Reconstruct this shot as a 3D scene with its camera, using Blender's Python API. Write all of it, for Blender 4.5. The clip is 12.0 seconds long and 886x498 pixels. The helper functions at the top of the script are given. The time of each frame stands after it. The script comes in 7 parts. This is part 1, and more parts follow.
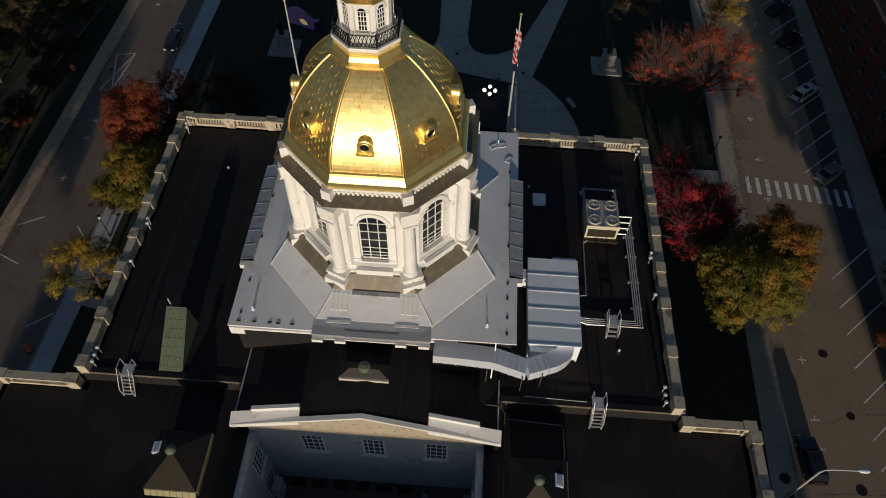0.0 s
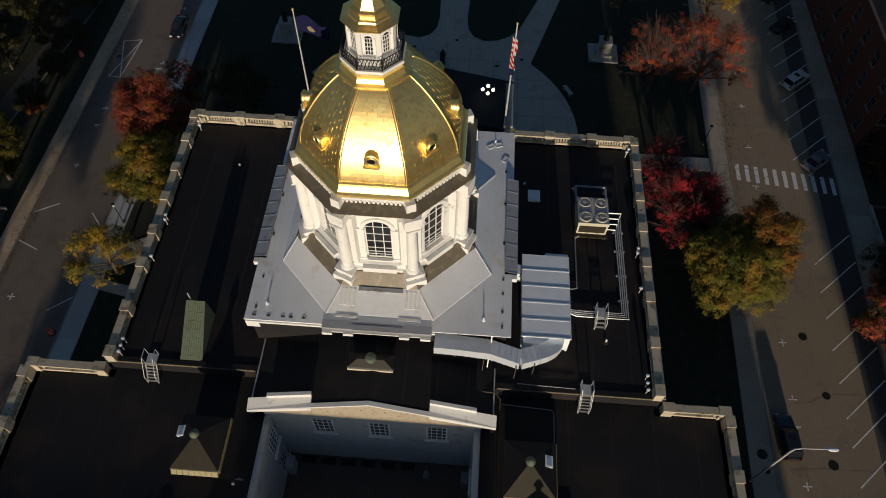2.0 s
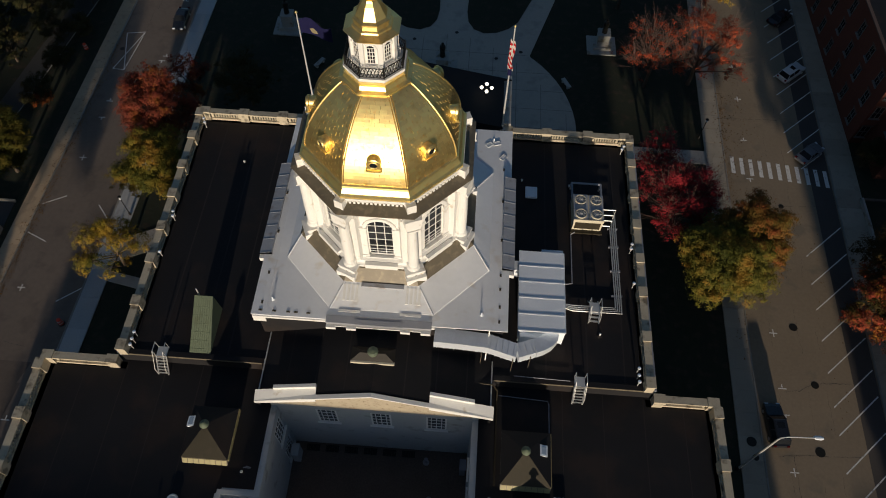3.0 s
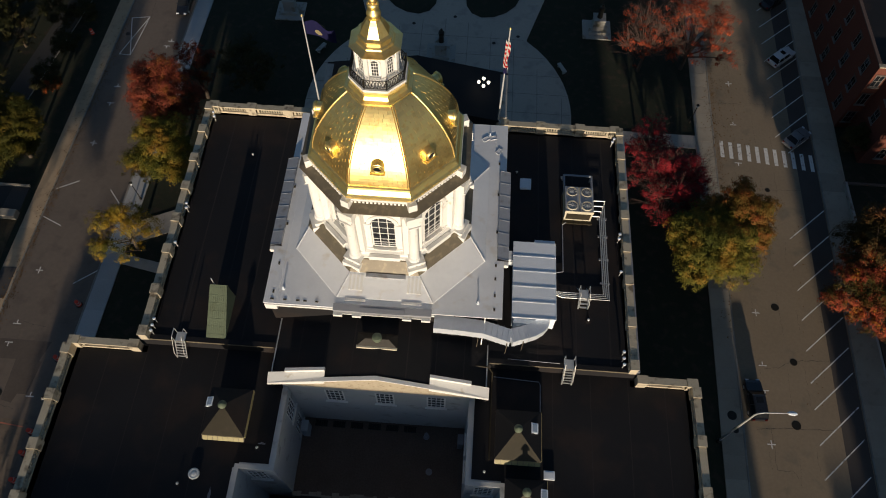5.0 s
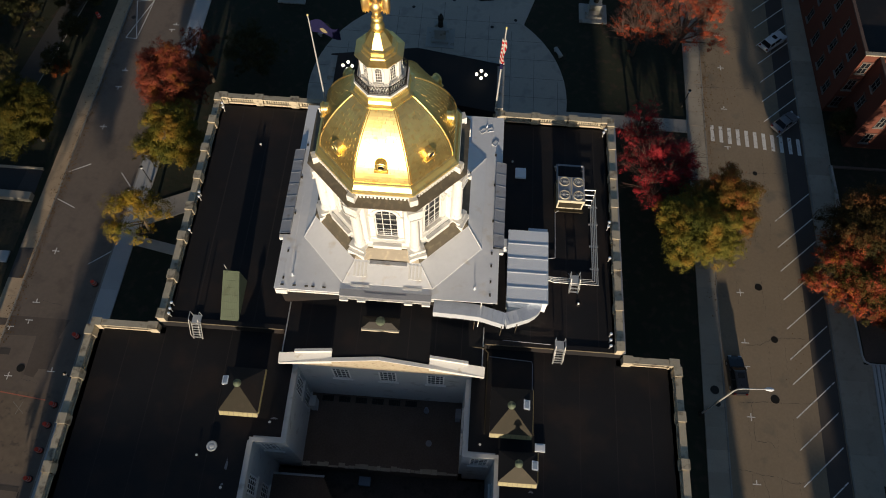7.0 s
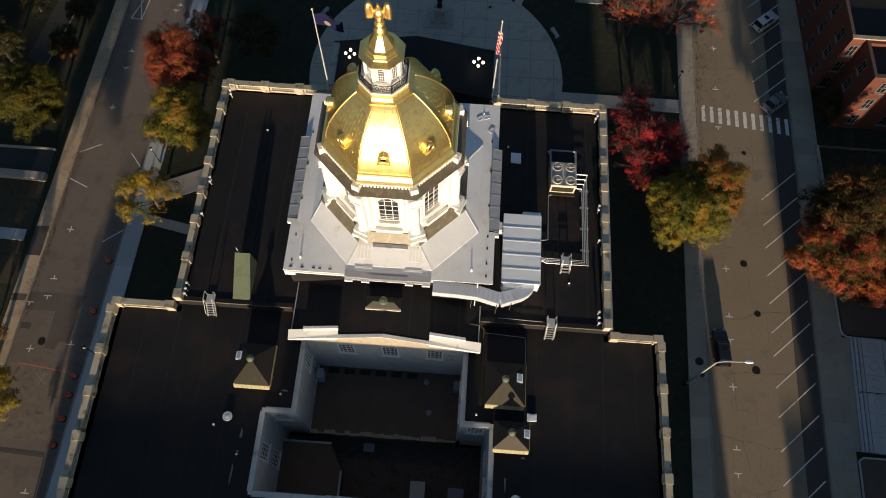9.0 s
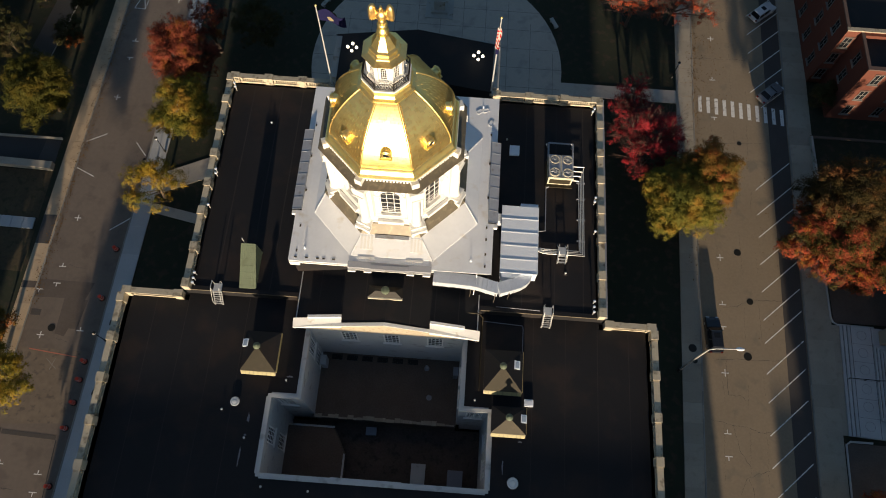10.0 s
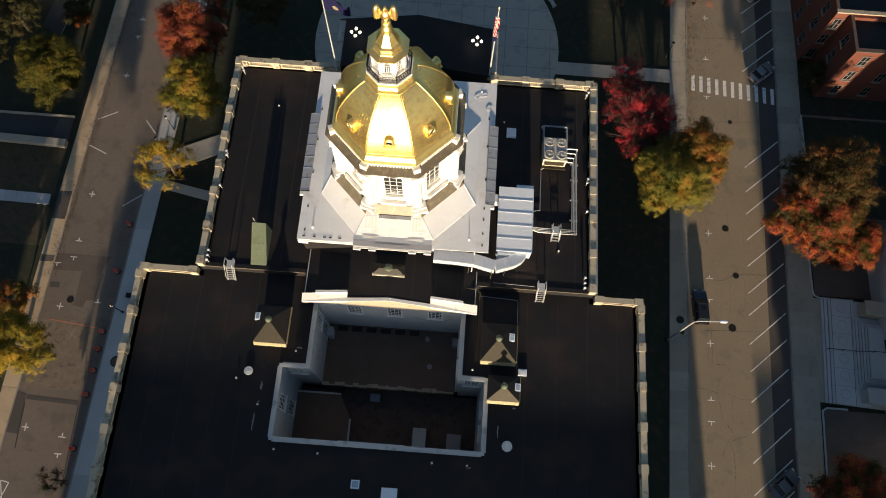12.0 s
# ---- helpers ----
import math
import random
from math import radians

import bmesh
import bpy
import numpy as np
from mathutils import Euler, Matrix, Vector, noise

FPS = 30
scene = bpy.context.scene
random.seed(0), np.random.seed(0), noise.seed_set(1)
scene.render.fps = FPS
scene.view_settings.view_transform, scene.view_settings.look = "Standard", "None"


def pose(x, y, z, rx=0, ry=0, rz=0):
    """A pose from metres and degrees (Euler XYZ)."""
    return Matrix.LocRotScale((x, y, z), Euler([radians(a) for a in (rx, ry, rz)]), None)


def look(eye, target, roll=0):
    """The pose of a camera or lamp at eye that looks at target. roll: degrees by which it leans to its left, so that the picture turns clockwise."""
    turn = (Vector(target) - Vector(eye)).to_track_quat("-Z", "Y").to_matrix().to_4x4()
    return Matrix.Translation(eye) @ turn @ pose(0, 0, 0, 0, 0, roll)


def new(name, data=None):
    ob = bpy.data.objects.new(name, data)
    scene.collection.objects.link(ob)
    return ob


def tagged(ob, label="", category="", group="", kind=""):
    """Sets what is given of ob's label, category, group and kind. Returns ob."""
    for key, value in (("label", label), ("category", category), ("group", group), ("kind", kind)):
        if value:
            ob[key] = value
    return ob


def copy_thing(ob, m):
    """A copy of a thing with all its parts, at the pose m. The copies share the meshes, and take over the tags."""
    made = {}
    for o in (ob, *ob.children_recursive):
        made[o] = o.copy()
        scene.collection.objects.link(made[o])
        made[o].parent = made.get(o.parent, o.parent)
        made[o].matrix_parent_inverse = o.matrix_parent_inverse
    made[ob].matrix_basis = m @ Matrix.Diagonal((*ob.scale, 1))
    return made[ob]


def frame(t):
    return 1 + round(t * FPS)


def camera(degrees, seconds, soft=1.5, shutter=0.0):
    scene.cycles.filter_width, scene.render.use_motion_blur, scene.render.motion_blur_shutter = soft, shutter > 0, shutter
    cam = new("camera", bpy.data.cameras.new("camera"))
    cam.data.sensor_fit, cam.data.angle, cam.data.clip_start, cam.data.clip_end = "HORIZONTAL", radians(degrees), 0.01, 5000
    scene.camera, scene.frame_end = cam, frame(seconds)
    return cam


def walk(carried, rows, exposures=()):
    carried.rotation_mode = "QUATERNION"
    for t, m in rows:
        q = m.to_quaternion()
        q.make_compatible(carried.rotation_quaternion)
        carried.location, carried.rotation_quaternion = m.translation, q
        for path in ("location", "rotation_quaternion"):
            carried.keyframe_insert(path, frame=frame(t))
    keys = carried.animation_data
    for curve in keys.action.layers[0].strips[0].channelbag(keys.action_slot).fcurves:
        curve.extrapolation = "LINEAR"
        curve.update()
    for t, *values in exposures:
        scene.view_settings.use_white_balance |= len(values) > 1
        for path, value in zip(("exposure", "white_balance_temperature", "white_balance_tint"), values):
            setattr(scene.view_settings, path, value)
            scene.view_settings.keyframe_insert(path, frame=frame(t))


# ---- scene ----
cam = camera(64.6, 12.0, 1.0)
PATH = [
    (0, (5.949, -33.714, 68.288), (5.893, -32.544, 66.667), 1.5),
    (0.5, (5.963, -33.734, 69.429), (5.907, -32.584, 67.794), 1.5),
    (1, (5.951, -33.757, 70.542), (5.898, -32.627, 68.892), 1.5),
    (1.5, (5.899, -33.764, 71.708), (5.848, -32.655, 70.044), 1.6),
    (2, (5.858, -33.835, 72.761), (5.809, -32.744, 71.085), 1.7),
    (2.5, (5.845, -33.857, 73.862), (5.798, -32.788, 72.173), 1.8),
    (3, (5.875, -33.875, 74.989), (5.829, -32.826, 73.287), 1.8),
    (5, (5.832, -33.969, 79.435), (5.795, -33.003, 77.684), 2.0),
    (5.5, (5.792, -33.938, 80.585), (5.758, -32.994, 78.822), 2.2),
    (6, (5.766, -33.972, 81.681), (5.734, -33.049, 79.907), 2.3),
    (6.5, (5.787, -34.041, 82.747), (5.757, -33.138, 80.963), 2.3),
    (7, (5.77, -34.092, 83.803), (5.742, -33.209, 82.008), 2.4),
    (9, (5.78, -34.203, 88.168), (5.76, -33.411, 86.332), 2.7),
    (9.5, (5.757, -34.269, 89.268), (5.739, -33.499, 87.422), 2.8),
    (10, (5.706, -34.252, 90.373), (5.69, -33.505, 88.518), 3.0),
    (10.5, (5.739, -34.254, 91.537), (5.725, -33.532, 89.673), 3.1),
    (11, (5.704, -34.316, 92.658), (5.692, -33.617, 90.784), 3.2),
    (11.5, (5.658, -34.35, 93.758), (5.647, -33.674, 91.876), 3.3),
    (12, (5.656, -34.413, 94.876), (5.647, -33.759, 92.986), 3.5),
]
EXPOSURES = [(0.0, -0.54, 6000, 10), (3.0, -0.23, 6120, 10), (6.5, 0.19, 6350, 10), (9.5, 0.61, 6650, 10), (12.0, 0.94, 6850, 10)]
walk(cam, [(t, look(eye, target, roll)) for t, eye, target, roll in PATH], EXPOSURES)

# ---- light ----
world = bpy.data.worlds.new("world")
scene.world = world
world.use_nodes = True
_nt = world.node_tree
_sky = _nt.nodes.new("ShaderNodeTexSky")
_sky.sky_type = 'NISHITA'
_sky.sun_disc = False
_sky.dust_density = 1.2
_sky.ozone_density = 2.6
SUN_ELEVATION, SUN_AZIMUTH = 7.8, 178.0
_sky.sun_elevation = radians(SUN_ELEVATION)
_sky.sun_rotation = radians(SUN_AZIMUTH)
_nt.links.new(_sky.outputs[0], _nt.nodes["Background"].inputs[0])
_nt.nodes["Background"].inputs[1].default_value = 0.081
_sun = bpy.data.lights.new("sun", "SUN")
_sun.energy, _sun.angle, _sun.color = 5.0, radians(0.8), (1.0, 0.82, 0.60)
sun = new("sun", _sun)
_az, _el = radians(SUN_AZIMUTH), radians(SUN_ELEVATION)
_to = Vector((math.sin(_az) * math.cos(_el), math.cos(_az) * math.cos(_el), math.sin(_el)))
sun.matrix_world = look(_to * 200, (0, 0, 0))


# ---- materials ----
def material(name, colour, rough=0.7, metal=0.0, vary=0.15, size=1.0, grain=0.1, fine=12.0, bump=0.0, tint=None, tint_size=0.3, tint_amount=0.0, per_piece=0.0, per_island=0.0, spec=0.5):
    """A procedural surface: a base colour with broad stains, fine grain, relief and differences from piece to piece."""
    m = bpy.data.materials.new(name)
    m.use_nodes = True
    nt = m.node_tree
    n, l = nt.nodes, nt.links
    b = n["Principled BSDF"]
    b.inputs["Roughness"].default_value = rough
    b.inputs["Metallic"].default_value = metal
    b.inputs["Specular IOR Level"].default_value = spec
    pos = n.new("ShaderNodeNewGeometry")

    def noise_at(scale, detail=4.0):
        t = n.new("ShaderNodeTexNoise")
        t.inputs["Scale"].default_value = scale
        t.inputs["Detail"].default_value = detail
        l.new(pos.outputs["Position"], t.inputs["Vector"])
        return t.outputs["Fac"]

    def math_node(op, a, c):
        k = n.new("ShaderNodeMath")
        k.operation = op
        for i, v in enumerate((a, c)):
            if isinstance(v, (int, float)):
                k.inputs[i].default_value = v
            else:
                l.new(v, k.inputs[i])
        return k.outputs[0]

    broad, small = noise_at(1.0 / size), noise_at(fine, 3.0)
    f = math_node('ADD', 1.0 - vary - grain, math_node('ADD', math_node('MULTIPLY', broad, 2 * vary), math_node('MULTIPLY', small, 2 * grain)))
    if per_piece:
        oi = n.new("ShaderNodeObjectInfo")
        f = math_node('MULTIPLY', f, math_node('ADD', 1.0 - per_piece, math_node('MULTIPLY', oi.outputs["Random"], 2 * per_piece)))
    if per_island:
        f = math_node('MULTIPLY', f, math_node('ADD', 1.0 - per_island, math_node('MULTIPLY', pos.outputs["Random Per Island"], 2 * per_island)))
    mix = n.new("ShaderNodeVectorMath")
    mix.operation = 'SCALE'
    if tint:
        ramp = n.new("ShaderNodeMix")
        ramp.data_type = 'RGBA'
        ramp.inputs[6].default_value = (*colour, 1)
        ramp.inputs[7].default_value = (*tint, 1)
        k = n.new("ShaderNodeMapRange")
        k.inputs["From Min"].default_value = 0.62 - tint_amount * 0.3
        k.inputs["From Max"].default_value = 0.75 - tint_amount * 0.3
        l.new(noise_at(1.0 / tint_size, 6.0), k.inputs["Value"])
        l.new(k.outputs[0], ramp.inputs[0])
        l.new(ramp.outputs[2], mix.inputs[0])
    else:
        mix.inputs[0].default_value = colour
    l.new(f, mix.inputs["Scale"])
    l.new(mix.outputs[0], b.inputs["Base Color"])
    if bump:
        bp = n.new("ShaderNodeBump")
        bp.inputs["Strength"].default_value = 0.6
        bp.inputs["Distance"].default_value = bump
        l.new(noise_at(fine * 0.6, 5.0), bp.inputs["Height"])
        l.new(bp.outputs[0], b.inputs["Normal"])
    r = math_node('ADD', rough - 0.08, math_node('MULTIPLY', small, 0.16))
    l.new(r, b.inputs["Roughness"])
    return m


def glow(name, colour, strength):
    m = bpy.data.materials.new(name)
    m.use_nodes = True
    b = m.node_tree.nodes["Principled BSDF"]
    b.inputs["Base Color"].default_value = (*colour, 1)
    b.inputs["Emission Color"].default_value = (*colour, 1)
    b.inputs["Emission Strength"].default_value = strength
    return m


# dry brown lawn, coloured lighter than the grass where sun falls
LIT_DRY_LAWN = material("dry brown lawn brightened for sun", (0.060, 0.044, 0.022), 0.95, vary=0.3, size=3, grain=0.4, fine=3, bump=0.05, tint=(0.03, 0.03, 0.012), tint_size=0.9, tint_amount=0.3)
SKYLIGHT = material("frosted pale skylight pane", (0.36, 0.44, 0.53), 0.25, vary=0.12, size=.5, grain=0.05)
EAVE = material("olive-yellow copper eave", (0.30, 0.26, 0.12), 0.6, vary=0.2, size=.5, grain=0.12, fine=6)
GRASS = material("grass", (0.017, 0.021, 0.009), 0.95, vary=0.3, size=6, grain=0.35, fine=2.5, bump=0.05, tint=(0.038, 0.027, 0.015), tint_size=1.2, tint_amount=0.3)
ASPHALT = material("asphalt", (0.265, 0.205, 0.138), 0.9, vary=0.16, size=7, grain=0.14, fine=3, bump=0.01, tint=(0.20, 0.165, 0.12), tint_size=3, tint_amount=0.15)
ASPHALT_W = material("brown patched asphalt", (0.165, 0.130, 0.104), 0.9, vary=0.22, size=9, grain=0.16, fine=2, bump=0.01, tint=(0.135, 0.106, 0.086), tint_size=2.5, tint_amount=0.3)
# for asphalt patches, and for the shade painted along the east bays
PATCH_AND_SHADE = material("newer asphalt patch and bay shade", (0.075, 0.064, 0.057), 0.9, vary=0.2, size=3, grain=0.12, fine=4)
ASPHALT_DARK = material("patched asphalt", (0.045, 0.043, 0.042), 0.9, vary=0.15, size=5, grain=0.12, fine=4)
CONCRETE = material("concrete", (0.35, 0.305, 0.24), 0.9, vary=0.15, size=3, grain=0.1, fine=5, tint=(0.30, 0.26, 0.205), tint_size=1.0, tint_amount=0.2, per_piece=0.12)
CONCRETE_PALE = material("pale concrete walk", (0.45, 0.45, 0.445), 0.9, vary=0.15, size=3, grain=0.1, fine=5, per_piece=0.12)
# concrete with the warm tan of sunlight put into its colour
CONCRETE_SUNNY = material("concrete walk tanned for sunlight", (0.47, 0.345, 0.22), 0.9, vary=0.18, size=3, grain=0.12, fine=5, tint=(0.36, 0.26, 0.17), tint_size=1.2, tint_amount=0.2, per_piece=0.1)
COPING = material("pale blue-grey metal coping", (0.36, 0.37, 0.40), 0.55, metal=0.1, vary=0.15, size=2, grain=0.08, fine=6, tint=(0.26, 0.25, 0.24), tint_size=0.8, tint_amount=0.2)
GOLD_CORE = material("tarnished gilding in the joints", (0.5, 0.36, 0.13), 0.6, metal=0.8)
KERB = material("granite kerb", (0.27, 0.25, 0.22), 0.85, vary=0.15, size=1.5, grain=0.1, fine=7, per_island=0.15)
PAINT = material("worn road paint", (0.76, 0.74, 0.70), 0.8, vary=0.12, size=1, grain=0.2, fine=6, tint=(0.25, 0.23, 0.2), tint_size=0.5, tint_amount=0.15)
RUBBER = material("black roof membrane", (0.0142, 0.0134, 0.0148), 0.7, vary=0.3, size=5, grain=0.15, fine=1.5, tint=(0.025, 0.0185, 0.0165), tint_size=4, tint_amount=0.4, spec=0.24)
WHITE = material("white painted wood", (0.73, 0.72, 0.69), 0.55, vary=0.06, size=1.5, grain=0.04, fine=6, tint=(0.55, 0.5, 0.42), tint_size=0.7, tint_amount=0.05)
GOLD_ROUGH = material("rough gilding", (1.0, 0.70, 0.30), 0.42, metal=1.0, vary=0.12, size=.3, grain=0.12, fine=8, bump=0.02)
GRANITE = material("grey granite", (0.36, 0.35, 0.32), 0.8, vary=0.12, size=2, grain=0.12, fine=9, tint=(0.2, 0.17, 0.12), tint_size=1.2, tint_amount=0.2)
BALUSTER = material("weathered granite parapet", (0.45, 0.39, 0.285), 0.85, vary=0.15, size=1.2, grain=0.15, fine=8, tint=(0.17, 0.14, 0.1), tint_size=0.8, tint_amount=0.25)
FRIEZE = material("stained tan frieze", (0.37, 0.315, 0.23), 0.8, vary=0.15, size=0.8, grain=0.15, fine=5, tint=(0.2, 0.155, 0.10), tint_size=0.3, tint_amount=0.2)
SHEET = material("pale painted sheet metal roof", (0.80, 0.805, 0.815), 0.45, metal=0.05, vary=0.13, size=3.0, grain=0.04, fine=3, tint=(0.70, 0.66, 0.60), tint_size=1.6, tint_amount=0.06)
SHEET_GREY = material("grey metal coping", (0.26, 0.27, 0.30), 0.55, metal=0.2, vary=0.15, size=2, grain=0.08, fine=6)
SLATE = material("dark weathered metal skirt", (0.145, 0.122, 0.085), 0.5, metal=0.2, vary=0.25, size=1.0, grain=0.12, fine=5, tint=(0.2, 0.165, 0.11), tint_size=0.5, tint_amount=0.3)
GALV = material("galvanised duct metal", (0.66, 0.70, 0.76), 0.38, metal=0.3, vary=0.1, size=0.8, grain=0.08, fine=6)
UNIT = material("off-white enamelled sheet metal", (0.78, 0.82, 0.87), 0.5, metal=0.05, vary=0.08, size=2, grain=0.04, fine=5)
STEEL = material("pale steel", (0.6, 0.6, 0.58), 0.45, metal=0.4, vary=0.1, size=0.5, grain=0.08, fine=9)
IRON = material("black iron", (0.012, 0.011, 0.010), 0.5, metal=0.3, vary=0.1, size=0.5, grain=0.1, fine=9)
COPPER = material("green copper", (0.105, 0.132, 0.083), 0.7, vary=0.14, size=1.5, grain=0.08, fine=6, tint=(0.08, 0.096, 0.055), tint_size=1.2, tint_amount=0.1)
TANMETAL = material("tan weathered copper hood", (0.032, 0.026, 0.014), 0.62, metal=0.4, vary=0.2, size=1, grain=0.12, fine=5, tint=(0.040, 0.031, 0.018), tint_size=0.6, tint_amount=0.3)
GOLD = material("gilded sheet", (1.0, 0.765, 0.31), 0.45, metal=1.0, vary=0.08, size=1.2, grain=0.05, fine=4, bump=0.012, tint=(0.88, 0.62, 0.21), tint_size=0.5, tint_amount=0.2, per_piece=0.07)
BRICK = material("red brick", (0.128, 0.046, 0.032), 0.9, spec=0.15, vary=0.15, size=3, grain=0.12, fine=8, per_piece=0.15, per_island=0.15)
DIRT = material("brown gravel", (0.118, 0.088, 0.070), 0.95, vary=0.25, size=2, grain=0.4, fine=7, bump=0.03, tint=(0.11, 0.085, 0.066), tint_size=0.5, tint_amount=0.15)
BARK = material("bark", (0.075, 0.055, 0.04), 0.9, vary=0.2, size=1, grain=0.25, fine=9)
TYRE = material("tyre rubber", (0.012, 0.012, 0.012), 0.85)
RED = material("orange-red plastic", (0.75, 0.06, 0.02), 0.5)
CREAM = material("cream enamel", (0.55, 0.5, 0.38), 0.5, vary=0.1, size=1, grain=0.05, fine=6)
BRONZE = material("dark bronze", (0.03, 0.027, 0.02), 0.5, metal=0.5)


def glass(name, colour=(0.012, 0.014, 0.017), rough=0.06):
    m = bpy.data.materials.new(name)
    m.use_nodes = True
    b = m.node_tree.nodes["Principled BSDF"]
    b.inputs["Base Color"].default_value = (*colour, 1)
    b.inputs["Roughness"].default_value = rough
    b.inputs["IOR"].default_value = 1.33
    return m


GLASS = glass("dark window glass")
LAMP_ON = glow("lit lamp globe", (1.0, 0.90, 0.70), 1.8)
PLAZA = material("grey concrete plaza", (0.45, 0.395, 0.33), 0.9, vary=0.12, size=4, grain=0.1, fine=4, tint=(0.36, 0.315, 0.27), tint_size=2, tint_amount=0.3)


# ---- mesh tools ----
class Mesh:
    """Collects solid pieces into one mesh."""

    def __init__(self):
        self.v, self.f = [], []

    def add(self, verts, faces):
        k = len(self.v)
        self.v += [tuple(p) for p in verts]
        self.f += [tuple(i + k for i in q) for q in faces]
        return self

    def box(self, x0, y0, z0, x1, y1, z1, m=None):
        p = [(x, y, z) for z in (z0, z1) for x, y in ((x0, y0), (x1, y0), (x1, y1), (x0, y1))]
        if m is not None:
            p = [m @ Vector(q) for q in p]
        return self.add(p, [(3, 2, 1, 0), (4, 5, 6, 7), (0, 1, 5, 4), (1, 2, 6, 5), (2, 3, 7, 6), (3, 0, 4, 7)])

    def loft(self, rings, cap=True, closed=True):
        """Rings of equally many points, joined in turn."""
        n = len(rings[0])
        k = [p for r in rings for p in r]
        f = []
        for i in range(len(rings) - 1):
            for j in range(n if closed else n - 1):
                a, b = i * n + j, i * n + (j + 1) % n
                f.append((a, b, b + n, a + n))
        if cap:
            f.append(tuple(reversed(range(n))))
            f.append(tuple(range((len(rings) - 1) * n, len(rings) * n)))
        return self.add(k, f)

    def prism(self, pts, z0, z1):
        return self.loft([[(x, y, z0) for x, y in pts], [(x, y, z1) for x, y in pts]])

    def lathe(self, profile, n=24, cx=0.0, cy=0.0, turn=0.0):
        """Profile of (radius, z)."""
        rings = [[(cx + r * math.cos(turn + 2 * math.pi * j / n), cy + r * math.sin(turn + 2 * math.pi * j / n), z) for j in range(n)] for r, z in profile]
        return self.loft(rings)

    def octagon(self, profile, cx=0.0, cy=0.0):
        """Profile of (apothem, z), with flat faces to the four sides."""
        return self.lathe([(a / math.cos(math.pi / 8), z) for a, z in profile], 8, cx, cy, math.pi / 8)

    def tube(self, path, r, n=8):
        path = [Vector(p) for p in path]
        rings = []
        for i, p in enumerate(path):
            d = (path[min(i + 1, len(path) - 1)] - path[max(i - 1, 0)]).normalized()
            u = d.cross(Vector((0, 0, 1)) if abs(d.z) < 0.9 else Vector((1, 0, 0))).normalized()
            w = d.cross(u)
            q = r[i] if isinstance(r, (list, tuple)) else r
            rings.append([p + (u * math.cos(2 * math.pi * j / n) + w * math.sin(2 * math.pi * j / n)) * q for j in range(n)])
        return self.loft(rings)

    def data(self, name, mat, smooth=False):
        me = bpy.data.meshes.new(name)
        me.from_pydata(self.v, [], self.f)
        b = bmesh.new()
        b.from_mesh(me)
        bmesh.ops.recalc_face_normals(b, faces=b.faces[:])
        b.to_mesh(me)
        b.free()
        if smooth:
            for q in me.polygons:
                q.use_smooth = True
        me.materials.append(mat)
        return me


def part(name, mesh, mat, parent=None, label="", smooth=False, kind=""):
    ob = new(name, mesh.data(name, mat, smooth) if isinstance(mesh, Mesh) else mesh)
    if parent is not None:
        ob.parent = parent
        ob.matrix_parent_inverse = parent.matrix_basis.inverted()
    return tagged(ob, label, kind=kind)


def thing(name, label, category, at=(0, 0, 0), group="", kind="", turn=0.0):
    ob = new(name)
    ob.matrix_basis = pose(*at, 0, 0, turn)
    return tagged(ob, label, category, group, kind)


def local(name, mesh, mat, parent, label="", smooth=False, kind=""):
    """A part whose mesh is given in its parent's own axes."""
    ob = new(name, mesh.data(name, mat, smooth) if isinstance(mesh, Mesh) else mesh)
    ob.parent = parent
    return tagged(ob, label, kind=kind)

# ---- the state house: blocks, court and roofs ----
ROOF, LOW = 21.4, 20.0
house = thing("state_house", "granite state house with flat black roofs and an inner court", "building")
UX0, UX1, UY0, UY1 = -21.2, 22.2, -12.8, 13.2
WX0, WX1, WY0 = -27.8, 27.65, -52.0
CX, CY1, CYM, CY0, CW = 7.9, -15.9, -23.0, -30.3, 10.8


def wall_with(m, a, b, z0, z1, thick, openings):
    """A wall from a to b (plan points), with openings (u0, u1, z0, z1) cut through, built of blocks round them. Thickness lies to the left of a-b."""
    ax, ay = a
    bx, by = b
    length = math.hypot(bx - ax, by - ay)
    mat = Matrix.Translation((ax, ay, 0)) @ Matrix.Rotation(math.atan2(by - ay, bx - ax), 4, 'Z')
    us = sorted({0.0, length, *[v for o in openings for v in o[:2]]})
    zs_ = sorted({z0, z1, *[v for o in openings for v in o[2:]]})

    def solid(i, k):
        if not (0 <= i < len(us) - 1 and 0 <= k < len(zs_) - 1):
            return False
        u, z = (us[i] + us[i + 1]) / 2, (zs_[k] + zs_[k + 1]) / 2
        return not any(o[0] < u < o[1] and o[2] < z < o[3] for o in openings)

    ids, vs, fs = {}, [], []

    def vert(i, y, k):
        if (i, y, k) not in ids:
            ids[i, y, k] = len(vs)
            vs.append(mat @ Vector((us[i], y * thick, zs_[k])))
        return ids[i, y, k]

    for i in range(len(us) - 1):
        for k in range(len(zs_) - 1):
            if not solid(i, k):
                continue
            for y in (0, 1):
                fs.append((vert(i, y, k), vert(i + 1, y, k), vert(i + 1, y, k + 1), vert(i, y, k + 1)))
            for di, dk, p, q in ((-1, 0, (i, k), (i, k + 1)), (1, 0, (i + 1, k), (i + 1, k + 1)), (0, -1, (i, k), (i + 1, k)), (0, 1, (i, k + 1), (i + 1, k + 1))):
                if not solid(i + di, k + dk):
                    fs.append((vert(p[0], 0, p[1]), vert(q[0], 0, q[1]), vert(q[0], 1, q[1]), vert(p[0], 1, p[1])))
    m.add(vs, fs)
    return mat


